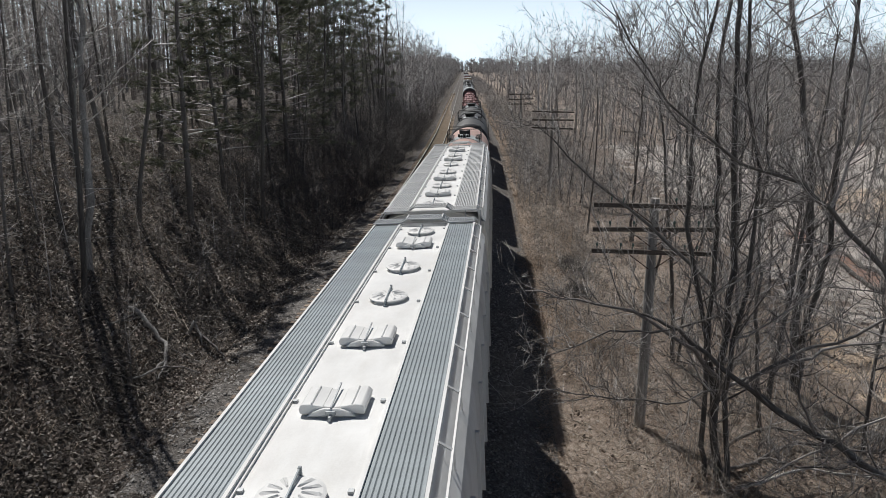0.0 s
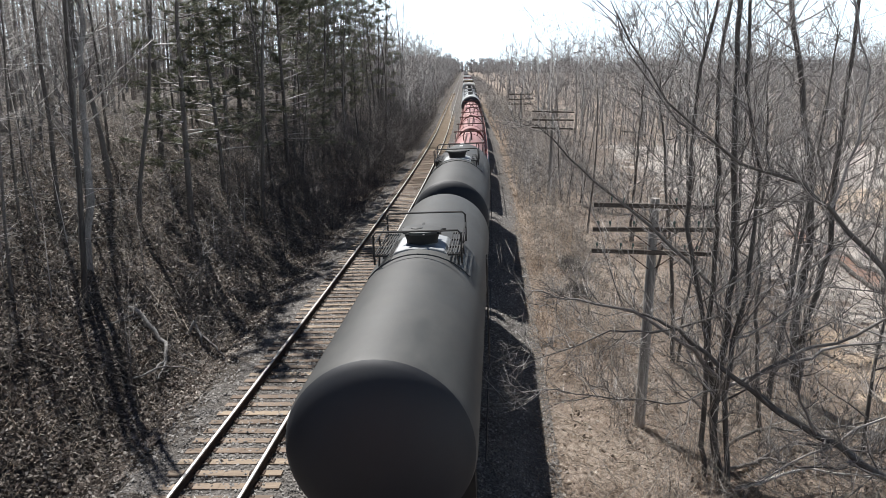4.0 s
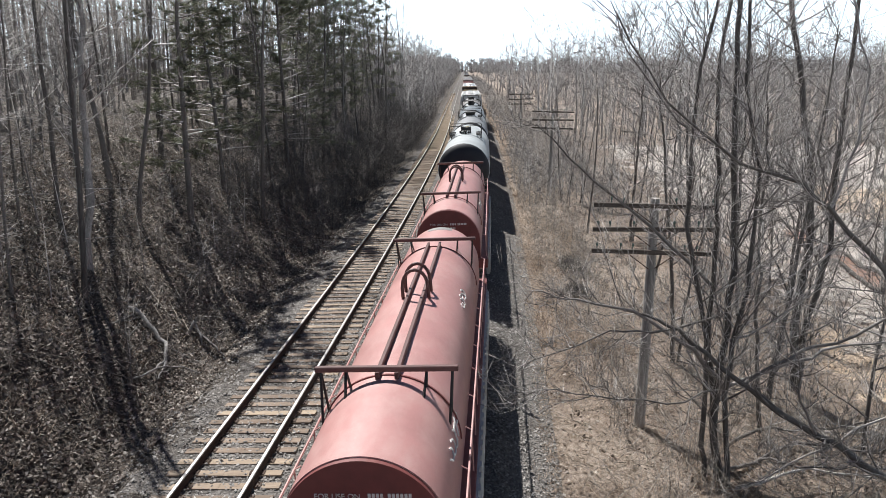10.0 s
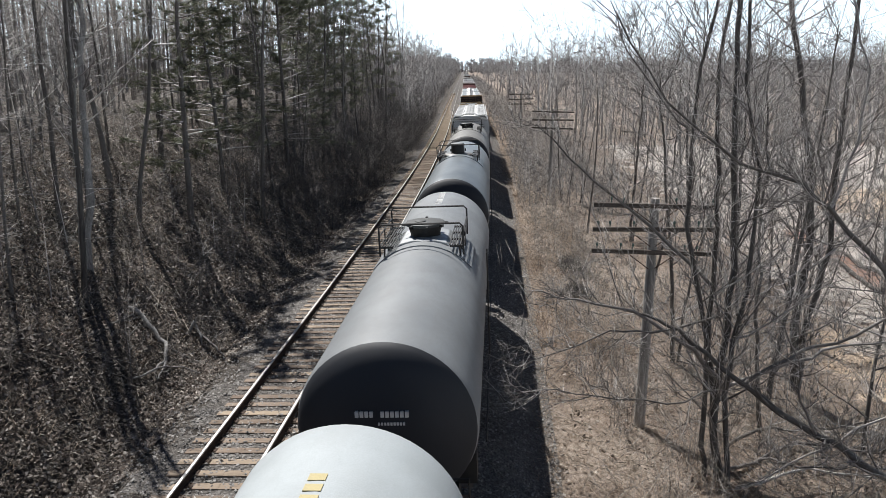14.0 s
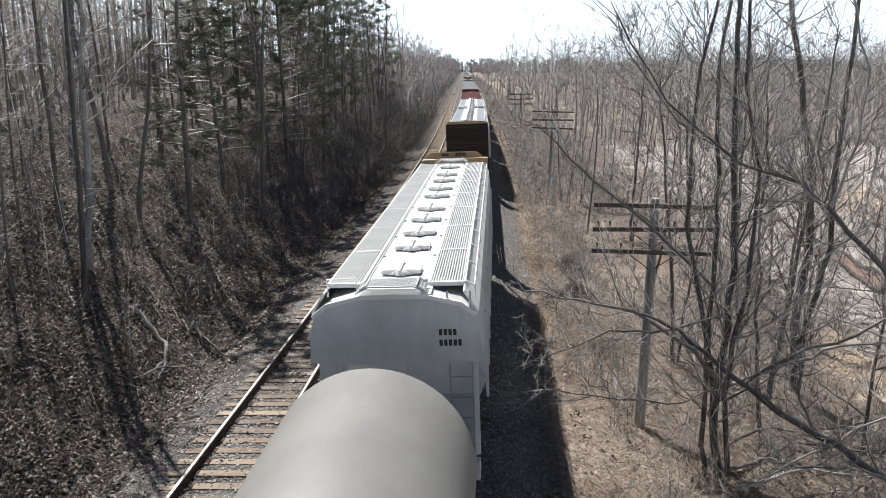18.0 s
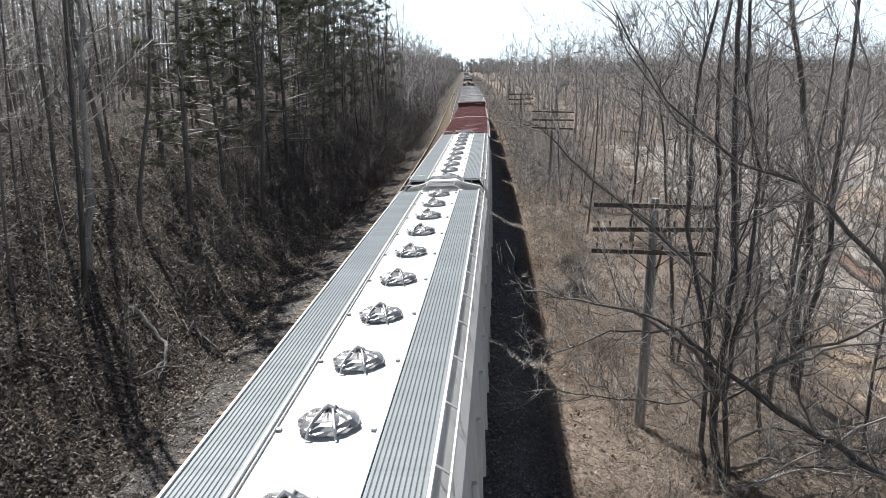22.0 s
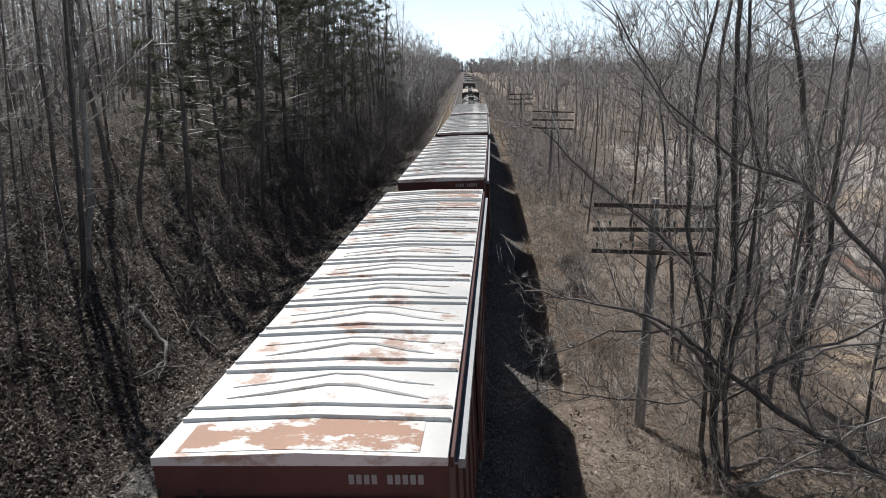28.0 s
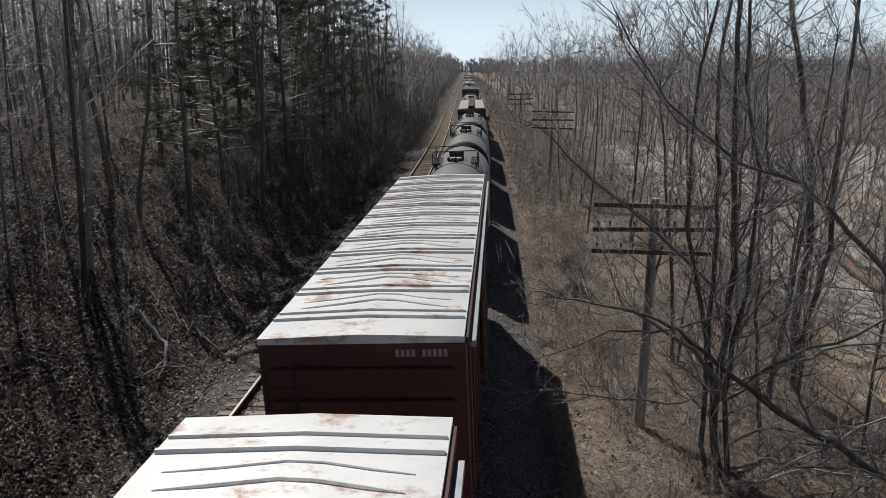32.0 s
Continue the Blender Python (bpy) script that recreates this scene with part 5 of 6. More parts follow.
def mesh_platform(car, y0, y1, half_width, z, mat, step):
    """The crosswise grating at a roof end, lifted in the middle."""
    out = [(-0.62, z), (-0.42, z + 0.10), (0.42, z + 0.10), (0.62, z)]
    if half_width > 0.7:
        out = [(-half_width, z)] + out + [(half_width, z)]
    grid = Form()
    pts = lambda dz: [(x, q + dz) for x, q in out]
    n = max(4, int((y1 - y0) / 0.036))
    for i in range(n + 1):
        y = y0 + (y1 - y0) * i / n
        wide = 0.020 if i in (0, n) else 0.006
        grid.prism(pts(0.012) + pts(-0.012)[::-1], y - wide, y + wide)
    for (xa, za), (xb, zb) in zip(out, out[1:]):
        k = max(2, int(abs(xb - xa) / 0.045))
        for i in range(k):
            x, q = xa + (xb - xa) * i / k, za + (zb - za) * i / k
            grid.box(x - 0.006, x + 0.006, y0, y1, q - 0.01, q + 0.01)
    platform = part("end_platform", grid, mat, car, "crosswise grating walkway at the roof end")
    for s in (-1, 1):
        part("edge_angle", Form().pipe([(s * 0.66, y0, z - 0.02), (s * 0.46, y0, z + 0.12), (s * 0.46, y1, z + 0.12), (s * 0.66, y1, z - 0.02)], 0.018, 5), WHITE_PAINT, platform)
    if step:
        ya, yb = (y0 - 0.36, y0 + 0.02) if y0 < 0 else (y1 - 0.02, y1 + 0.36)
        tread = part("crossover_step", Form().box(-0.40, 0.40, ya - 0.02, ya + 0.02, z - 0.04, z + 0.015).box(-0.40, 0.40, yb - 0.02, yb + 0.02, z - 0.04, z + 0.015), mat, car)
        bar = Form().box(-0.026, 0.026, ya, yb, z - 0.02, z).mesh("slat", mat)
        for i in range(10):
            part("slat", bar, None, tread, m=pose(-0.36 + 0.08 * i, 0, 0))


def hopper(label, length, hatches, paint, grate, style="bars", ends="full", marks=True, rail=True, spots=None):
    car = thing("covered_hopper_car", label, "hopper car", TRAIN)
    h = length / 2
    out = half([(0, 4.50), (0.60, 4.48), (1.24, 4.33), (1.49, 4.12), (1.59, 3.75), (1.62, 3.2), (1.62, 1.75), (1.44, 1.35), (0.6, 1.2)])
    inset = 0.28 if ends == "full" else 0.14
    if ends == "full":
        body = part("body", Form().prism(out, -h + inset, h - inset), paint, car, soft=True)
    else:
        top = half([(0, 4.50), (0.60, 4.48), (1.24, 4.33), (1.49, 4.12), (1.59, 3.75), (1.62, 3.2), (1.0, 3.18)])
        low = half([(0, 3.2), (1.0, 3.2), (1.62, 3.2), (1.62, 1.75), (1.44, 1.35), (0.6, 1.2)])
        body = part("body", Form().prism(top, -h + inset, h - inset), paint, car, soft=True)
        part("hopper_bay", Form().prism(low, -h + 2.6, h - 2.6), paint, car)
        rim = half([(0, 4.535), (0.60, 4.515), (1.26, 4.36), (1.53, 4.14), (1.50, 4.08), (1.22, 4.29), (0.60, 4.44)])
        for s in (-1, 1):
            part("end_rim", Form().prism(rim, s * (h - inset) - 0.04, s * (h - inset) + 0.04), WHITE_PAINT, car, "arched rim of the end sheet")
            for x in (-1.05, 0.05):
                part("end_post", Form().box(x - 0.05, x + 0.05, s * (h - 0.4) - 0.06, s * (h - 0.4) + 0.06, 1.2, 3.2), paint, car, bevel=0.01)
            part("end_panel", Form().box(-1.5, -1.1, s * (h - 0.3) - 0.02, s * (h - 0.3) + 0.02, 1.2, 3.2), paint, car)
            part("grab_iron", Form().pipe([(-1.28, s * (h - 0.5), 4.38), (-1.28, s * (h - 0.5), 4.72), (-0.72, s * (h - 0.5), 4.74), (-0.72, s * (h - 0.5), 4.46)], 0.018, 5), WHITE_PAINT, car)
    strip = part("roof_strip", Form().prism([(-0.70, 4.45), (0.70, 4.45), (0.70, 4.512), (0.52, 4.525), (-0.52, 4.525), (-0.70, 4.512)], -h + inset + 0.01, h - inset - 0.01), WHITE_PAINT, car, "clean white roof strip between the walkways")
    f = Form()
    for s in (-1, 1):
        f.pipe([(s * 1.44, -h + 0.4, 4.17), (s * 1.44, h - 0.4, 4.17)], 0.045, 6)
    part("eave_angle", f, WHITE_PAINT, car)
    for s in (-1, 1):
        part("roof_slope", Form().prism([(s * 1.31, 4.545), (s * 1.565, 4.15), (s * 1.53, 4.13), (s * 1.28, 4.52)], -h + inset + 0.1, h - inset - 0.1), WHITE_PAINT, car, "pale sloping roof edge")
    n = len(hatches)
    made = {k: hatch(k) for k in set(hatches)}
    for i, k in enumerate(hatches):
        y = spots[i] if spots else -h + 1.35 + (length - 2.7) * i / (n - 1)
        (cn, cm), (bn, bmesh_) = made[k]
        c = part("hatch", cm, None, strip, "hinged roof hatch", m=pose(0, y, 4.525))
        part("clamp_bar", bmesh_, None, strip, m=pose(0, y, 4.525))
    latch = shared("latch", lambda: Form().box(-0.03, 0.03, -0.03, 0.03, 4.51, 4.555).mesh("latch", GALV))
    for i in range(n):
        y = -h + 1.0 + (length - 2.0) * i / (n - 1)
        for s in (-1, 1):
            part("latch", latch, None, strip, m=pose(s * 0.55, y, 0))
    e = 0.55 if ends == "full" else 0.7
    for x0, x1 in ((-1.30, -0.64), (0.64, 1.30)):
        running_board(car, x0, x1, -h + e, h - e, 4.555, grate, style)
        inner = x1 if x1 < 0 else x0
        part("walkway_edge", Form().box(inner - 0.05, inner + 0.05, -h + e, h - e, 4.50, 4.552), WHITE_PAINT, car, "white edge strip beside the walkway")
    for s in (-1, 1):
        y0, y1 = (-h + 0.02, -h + 0.55) if s < 0 else (h - 0.55, h - 0.02)
        mesh_platform(car, y0, y1, 1.32 if ends == "full" else 0.66, 4.60, GALV if grate is DARK_GRATE else grate, s > 0)
    if rail:
        f = Form()
        f.pipe([(1.48, -h + 0.7, 4.50), (1.48, h - 0.7, 4.50)], 0.022, 5)
        k = int(length / 1.5)
        for i in range(k + 1):
            y = -h + 0.7 + (length - 1.4) * i / k
            f.pipe([(1.48, y, 4.50), (1.50, y + 0.02, 4.05)], 0.018, 4)
            f.pipe([(1.48, y, 4.50), (1.32, y + 0.02, 4.59)], 0.018, 4)
        part("roof_handrail", f, WHITE_PAINT, car, "white pipe rail along the roof edge")
    k = int(length / 1.6)
    post = shared(("post", paint.name), lambda: Form().box(-0.03, 0.03, -0.04, 0.04, 1.7, 3.6).mesh("side_post", paint))
    for s in (-1, 1):
        for i in range(1, k):
            part("side_post", post, None, car, m=pose(s * 1.64, -h + inset + (length - 2 * inset) * i / k, 0))
    for s in (-1, 1):
        ye = s * (h - 0.35)
        for x in (-1.45, 1.45):
            part("corner_post", Form().box(x - 0.06, x + 0.06, ye - 0.06, ye + 0.06, 1.2, 4.2), paint, car, bevel=0.01)
        part("end_sill", Form().box(-1.5, 1.5, s * (h - 0.1) - 0.12, s * (h - 0.1) + 0.12, 0.85, 1.2), paint, car, bevel=0.01)
        if ends == "full":
            for x in (-0.9, 0.0):
                part("end_stiffener", Form().box(x - 0.04, x + 0.04, s * (h - inset) - 0.05, s * (h - inset) + 0.05, 1.5, 4.1), paint, car, bevel=0.01)
            part("end_bracket", Form().box(-1.3, 1.3, s * (h - 0.3) - 0.03, s * (h - 0.3) + 0.03, 4.48, 4.54), WHITE_PAINT, car)
            for x in (-1.38, 1.38):
                part("grab_iron", Form().pipe([(x, s * (h - 0.05), 4.1), (x, s * (h - 0.05), 4.55), (x * 0.78, s * (h - 0.05), 4.58)], 0.02, 5), WHITE_PAINT, car)
    for s in (-1, 1):
        part("ladder", ladder(s * 1.2, s * -1 * (h - 0.18), 1.1, 4.55, 0.42), GALV, car)
    for i in range(4):
        y = -h + length * (i + 0.5) / 4
        part("chute", Form().plate([(y - 1.6, 1.4), (y + 1.6, 1.4), (y + 0.4, 0.5), (y - 0.4, 0.5)], -1.4, 1.4), paint, car)
    if marks:
        stencil(car, (4, 6) if ends == "full" else (4, 5), 0.24 if ends == "full" else 0.82, 4.04 if ends == "full" else 3.72, -h + inset, INK_BLACK, 0.12, width=0.06)
    running_gear(car, 2.6, h + 0.55)
    return car


def tank(label, length, radius, paint, head_paint, fittings="manway", crown=4.22, mark=None, marked_top=None, fit_at=0.0):
    car = thing("tank_car", label, "tank car", TRAIN)
    h, z = length / 2, crown - radius
    prof = [(-h, 0.02)]
    for k in range(1, 9):
        a = k / 8 * math.pi / 2
        prof.append((-h + radius * 0.42 * (1 - math.cos(a)), radius * math.sin(a)))
    skin = [p for p in prof if p[0] > -h + radius * 0.30]
    cap = [p for p in prof if p[0] <= -h + radius * 0.42 * 0.99]
    whole = skin + [(-y, r) for y, r in reversed(skin)]
    shell = part("shell", Form().turned(whole, 56, "y", (0, 0, z)), paint, car, soft=True)
    edge = skin[0]
    near = [p for p in prof if p[0] <= edge[0] + 1e-6]
    head = shared(("head", radius, crown, head_paint.name), lambda: Form().turned([(p[0] + h, p[1]) for p in near] + [(near[-1][0] + h + 0.02, near[-1][1] + 0.004)], 56, "y", (0, 0, z)).mesh("head", head_paint, True))
    part("head", head, None, car, "dark dished tank end" if head_paint in (BLACK_PAINT, DUSTY_BLACK) else "", m=pose(0, -h, 0))
    part("head", head, None, car, m=pose(0, h, 0, 0, 0, 180))
    # saddle and walkway platform with its rails
    top = crown
    pl = 1.15
    at = fit_at
    saddle = Form()
    arc = [(math.sin(q) * (radius + 0.03), z + math.cos(q) * (radius + 0.03)) for q in np.linspace(-0.9, 0.9, 13)]
    inner = [(math.sin(q) * (radius - 0.02), z + math.cos(q) * (radius - 0.02)) for q in np.linspace(-0.9, 0.9, 13)]
    saddle.prism(arc + inner[::-1], at - pl * 1.05, at + pl * 0.95)
    part("saddle_plate", saddle, TANK_WHITE if paint is PINK_PAINT else paint, car, "pale grey saddle plate under the platform" if paint is PINK_PAINT else "", soft=True)
    if fittings == "manway":
        part("drip_sheet", Form().prism([(-0.72, top - 0.16), (-0.60, top - 0.03), (-0.30, top + 0.045), (0.30, top + 0.045), (0.60, top - 0.03), (0.72, top - 0.16), (0.60, top - 0.2), (-0.60, top - 0.2)], at - 0.78, at + 0.78), GALV, car, "pale worn sheet round the manway", bevel=0.015)
    for s in (-1, 1):
        f = Form()
        x0, x1 = (0.72, 1.05)
        for i in range(6):
            x = s * (x0 + (x1 - x0) * i / 5)
            f.box(x - 0.014, x + 0.014, at - pl, at + pl, top - 0.01, top + 0.02)
        for y in (-pl, -pl / 3, pl / 3, pl):
            f.box(min(s * x0, s * x1), max(s * x0, s * x1), at + y - 0.025, at + y + 0.025, top - 0.05, top)
            f.pipe([(s * 0.95, at + y * 0.9, top - 0.03), (s * 0.98, at + y * 0.9, z + math.sqrt(radius ** 2 - 0.98 ** 2) - 0.02)], 0.025, 5)
        part("platform_grating", f, STEEL_BLACK, car, "narrow grating beside the manway")
    w, hr = 1.06, 0.56
    zt = top + hr
    for s in (-1, 1):
        hoop = Form().pipe([(-w, at + s * pl, top - 0.25), (-w, at + s * pl, zt - 0.08), (-w + 0.08, at + s * pl, zt), (w - 0.08, at + s * pl, zt), (w, at + s * pl, zt - 0.08), (w, at + s * pl, top - 0.25)], 0.026, 6)
        part("safety_railing", hoop, STEEL_BLACK, car, "black pipe railing across the manway platform")
        side = Form().pipe([(s * w, at - pl, zt - 0.3), (s * w, at + pl, zt - 0.3)], 0.02, 6)
        side.pipe([(s * w, at - pl * 0.2, zt - 0.3), (s * w, at - pl * 0.2, top - 0.25)], 0.02, 6)
        side.pipe([(s * w, at + pl, zt - 0.45), (s * w, at + pl * 0.2, top - 0.05)], 0.016, 5)
        part("side_railing", side, STEEL_BLACK, car)
    lid_paint = DUSTY_BLACK if paint in (DUSTY_BLACK, BLACK_PAINT, TANK_GREY) else STEEL_BLACK if paint is TANK_STEEL else paint
    if fittings == "manway":
        neck = Form().turned([(-0.15, 0.40), (0.10, 0.40), (0.22, 0.44), (0.30, 0.45)], 28, "z", (0, at, top))
        part("manway", neck, STEEL_BLACK, car, "black flared manway neck", soft=True)
        lid = part("manway_lid", Form().turned([(0.29, 0.40), (0.30, 0.51), (0.34, 0.53), (0.375, 0.52), (0.395, 0.46), (0.405, 0.05)], 28, "z", (0, at, top)), lid_paint, car, "flat dusty manway lid", soft=True)
        part("vent_cap", Form().turned([(0.39, 0.15), (0.42, 0.15), (0.43, 0.12), (0.435, 0.02)], 16, "z", (-0.12, at - 0.05, top)), lid_paint, lid, soft=True)
        part("hinge", Form().box(-0.03, 0.03, at + 0.42, at + 0.58, top + 0.33, top + 0.41), STEEL_BLACK, lid)
        for k in range(8):
            part("eye_bolt", shared("eye_bolt", lambda: Form().box(0.44, 0.62, -0.026, 0.026, 0.30, 0.35).mesh("eye_bolt", STEEL_BLACK)), None, car, m=pose(0, at, top, 0, 0, k * 45 + 10))
    elif fittings == "tall":
        neck = Form().turned([(-0.15, 0.40), (0.04, 0.40), (0.05, 0.345), (0.50, 0.345), (0.515, 0.335), (0.52, 0.02)], 30, "z", (-0.05, at, top))
        part("manway", neck, STEEL_BLACK, car, "tall black manway dome", soft=True)
        part("manway_lid", Form().turned([(0.515, 0.34), (0.535, 0.345), (0.545, 0.33), (0.55, 0.02)], 30, "z", (-0.05, at, top)), TANK_GREY, car, "flat grey lid", soft=True)
        part("drip_ring", Form().turned([(-0.2, 0.74), (-0.03, 0.74), (0.02, 0.68), (0.03, 0.3)], 30, "z", (-0.05, at, top)), TANK_BUFF, car, "grey ring plate under the dome", soft=True)
        for x in (-0.42, 0.34):
            part("latch", Form().box(x - 0.03, x + 0.03, at - 0.03, at + 0.03, top + 0.12, top + 0.26), STEEL_BLACK, car)
    elif fittings == "dome":
        dome = Form().turned([(-0.15, 0.34), (0.22, 0.33), (0.27, 0.39), (0.33, 0.39), (0.36, 0.34), (0.37, 0.04)], 24, "z", (-0.08, at + 0.1, top))
        part("manway", dome, STEEL_BLACK, car, "black manway dome with a dusty lid", soft=True)
        part("side_valve", Form().turned([(-0.1, 0.09), (0.14, 0.09), (0.18, 0.14), (0.26, 0.13), (0.28, 0.02)], 12, "z", (0.33, at + 0.25, top)), STEEL_BLACK, car, soft=True)
        part("skirt_plate", Form().box(-0.36, 0.36, at - 0.30, at + 0.42, top - 0.12, top + 0.03), STEEL_BLACK, car, bevel=0.01)
        for k in range(6):
            part("eye_bolt", shared("dome_bolt", lambda: Form().box(0.33, 0.46, -0.03, 0.03, 0.16, 0.34).mesh("eye_bolt", STEEL_BLACK)), None, car, m=pose(-0.08, at + 0.1, top, 0, 0, k * 60 + 20))
        part("valve", Form().turned([(-0.1, 0.10), (0.06, 0.10), (0.08, 0.06), (0.16, 0.06), (0.17, 0.09), (0.21, 0.09), (0.22, 0.02)], 10, "z", (-0.10, at - 0.55, top)), STEEL_BLACK, car, soft=True)
    else:
        f = Form().prism([(-0.33, top - 0.12), (0.33, top - 0.12), (0.36, top + 0.40), (0.05, top + 0.36), (-0.36, top + 0.42)], at + 0.22, at + 0.50)
        part("valve_bonnet", f, STEEL_BLACK, car, "dark square valve housing with open lid", bevel=0.02)
        f = Form().turned([(-0.12, 0.27), (0.08, 0.27), (0.10, 0.34), (0.15, 0.35), (0.17, 0.30), (0.185, 0.03)], 20, "z", (-0.03, at - 0.38, top))
        part("manway", f, TANK_WHITE, car, "pale round manway cover ringed by bolts", soft=True)
        for k in range(12):
            part("eye_bolt", shared("small_bolt", lambda: Form().box(0.31, 0.40, -0.022, 0.022, 0.02, 0.19).mesh("eye_bolt", STEEL_BLACK)), None, car, m=pose(-0.03, at - 0.38, top, 0, 0, k * 30 + 7))
        part("valve", Form().turned([(-0.1, 0.09), (0.05, 0.09), (0.08, 0.06), (0.16, 0.06), (0.18, 0.10), (0.24, 0.09), (0.26, 0.02)], 10, "z", (0.0, at - 1.0, top)), STEEL_BLACK, car, soft=True)
    # ladder, frame, end rails
    f = ladder(1.62, 0, 0.9, top - 0.4, 0.42, "y")
    part("ladder", f, STEEL_BLACK, car)
    f = Form()
    f.box(-0.28, 0.28, -h - 0.1, h + 0.1, 0.75, 1.05)
    for s in (-1, 1):
        f.box(-1.45, 1.45, s * (h + 0.02) - 0.18, s * (h + 0.02) + 0.18, 0.82, 1.12)
        f.box(-1.45, 1.45, s * (h - 1.9) - 0.2, s * (h - 1.9) + 0.2, 0.8, z - radius * 0.75)
    part("underframe", f, STEEL_BLACK, car)
    for s in (-1, 1):
        for x in (-1.4, 1.4):
            part("grab_rail", Form().pipe([(x, s * (h + 0.1), 0.95), (x, s * (h + 0.1), 2.0), (x * 0.55, s * (h + 0.1), 2.0), (x * 0.55, s * (h + 0.1), 1.05)], 0.02, 5), STEEL_BLACK, car)
            part("side_rail", Form().pipe([(x * 1.16, s * (h - 2.4), 1.3), (x * 1.16, s * 1.4, 1.3)], 0.02, 5), STEEL_BLACK, car)
    if mark:
        stencil(car, (4,), -0.42, z + radius * 0.28, -h + 0.015, mark, 0.095, width=0.055, deep=0.12)
        stencil(car, (6,), 0.0, z + radius * 0.28, -h + 0.015, mark, 0.095, width=0.055, deep=0.10)
        stencil(car, (9,), -0.05, z + radius * 0.28 - 0.14, -h + 0.015, mark, 0.05, width=0.035, deep=0.10)
    if marked_top:
        ink = INK if paint in (DUSTY_BLACK, TANK_GREY) else INK_YELLOW
        bar = shared(("crown_bar", ink.name), lambda: Form().box(-0.13, 0.07, 0, 0.13, -0.03, 0.008).mesh("marking", ink))
        for start, count in ((0.0, 4), (1.15, 4)) if paint is DUSTY_BLACK else ((0.0, 4), (0.98, 6)):
            for i in range(count):
                part("marking", bar, None, car, m=pose(0, h * marked_top + start + i * 0.205, crown))
    running_gear(car, 2.3, h + 0.95)
    return car


def coil_car(label, length, mark_seed=0):
    """A steel coil car under a long round red hood."""
    car = thing("covered_coil_car", label, "coil car", TRAIN)
    h, r, z0 = length / 2, 1.22, 2.12
    arc = [(math.sin(a) * r, z0 + math.cos(a) * r) for a in np.linspace(-math.pi / 2, math.pi / 2, 33)]
    out = [(-r, 1.45)] + arc + [(r, 1.45)]
    hood = part("hood", Form().prism(out, -h + 0.04, h - 0.04), RED_HOOD, car, "faded red half-round steel hood", soft=True)
    # flat ends in a darker red than the rounded hood
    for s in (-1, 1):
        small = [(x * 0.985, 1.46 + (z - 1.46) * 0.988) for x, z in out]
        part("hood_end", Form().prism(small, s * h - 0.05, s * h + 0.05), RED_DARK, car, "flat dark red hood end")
    for s in (-1, 1):
        ring = [(math.sin(a) * (r + 0.025), z0 + math.cos(a) * (r + 0.025)) for a in np.linspace(-math.pi / 2, math.pi / 2, 33)]
        inn = [(math.sin(a) * (r - 0.02), z0 + math.cos(a) * (r - 0.02)) for a in np.linspace(-math.pi / 2, math.pi / 2, 33)]
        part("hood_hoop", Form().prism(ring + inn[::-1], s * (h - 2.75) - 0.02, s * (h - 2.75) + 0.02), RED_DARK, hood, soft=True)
    top = z0 + r
    for s in (-1, 1):
        y = s * (h - 2.6)
        b = Form().box(-1.24, 1.24, y - 0.05, y + 0.05, top + 0.14, top + 0.235)
        beam = part("lifting_beam", b, RAIL_BROWN, car, "dark cross beam over the hood", bevel=0.012)
        for x in (-1.14, -0.70, 0.70, 1.14):
            zz = z0 + math.sqrt(max(0.02, r * r - (x * 0.95) ** 2))
            g = Form().pipe([(x * 0.95, y - s * 0.12, zz - 0.03), (x, y, top + 0.15), (x * 0.95, y + s * 0.35, zz - 0.03)], 0.026, 5)
            part("leg", g, STEEL_BLACK, beam)
    for x in (-0.17, 0.17):
        part("stacking_rail", Form().box(x - 0.036, x + 0.036, -h + 2.6, h - 2.6, top - 0.03, top + 0.105), RAIL_BROWN, car, "narrow dark rail along the crown", bevel=0.008)
    for y in (-0.28, 0.28):
        pts = [(0.30 * math.cos(a), y, top + 0.25 + 0.42 * math.sin(a)) for a in np.linspace(0, math.pi, 11)]
        pts = [(0.30, y + 0.06, top - 0.05)] + pts + [(-0.30, y + 0.06, top - 0.05)]
        part("lifting_bail", Form().pipe(pts, 0.042, 7), RAIL_BROWN, car, "dark looped lifting bail")
    f = Form()
    for s in (-1, 1):
        f.pipe([(s * 1.42, -h + 0.2, 2.25), (s * 1.42, h - 0.2, 2.25)], 0.022, 5)
        k = 11
        for i in range(k + 1):
            y = -h + 0.2 + (length - 0.4) * i / k
            f.pipe([(s * 1.42, y, 2.25), (s * 1.42, y, 1.45)], 0.016, 4)
            f.pipe([(s * 1.42, y, 2.25), (s * 1.30, y, 2.32)], 0.012, 4)
    part("side_rail", f, RED_HOOD, car, "thin red handrail along the side")
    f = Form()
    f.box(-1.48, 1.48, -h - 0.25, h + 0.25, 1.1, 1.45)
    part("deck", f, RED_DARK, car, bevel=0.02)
    g = Form()
    k = int(length / 0.45)
    for s in (-1, 1):
        for i in range(k + 1):
            y = -h + 1.2 + (length - 2.4) * i / k
            g.box(s * 1.46, s * 1.56, y - 0.10, y + 0.10, 0.55, 1.40)
        g.box(min(s * 1.40, s * 1.52), max(s * 1.40, s * 1.52), -h + 1.0, h - 1.0, 0.5, 1.42)
    part("side_sill", g, GALV, car, "ribbed grey side sill")
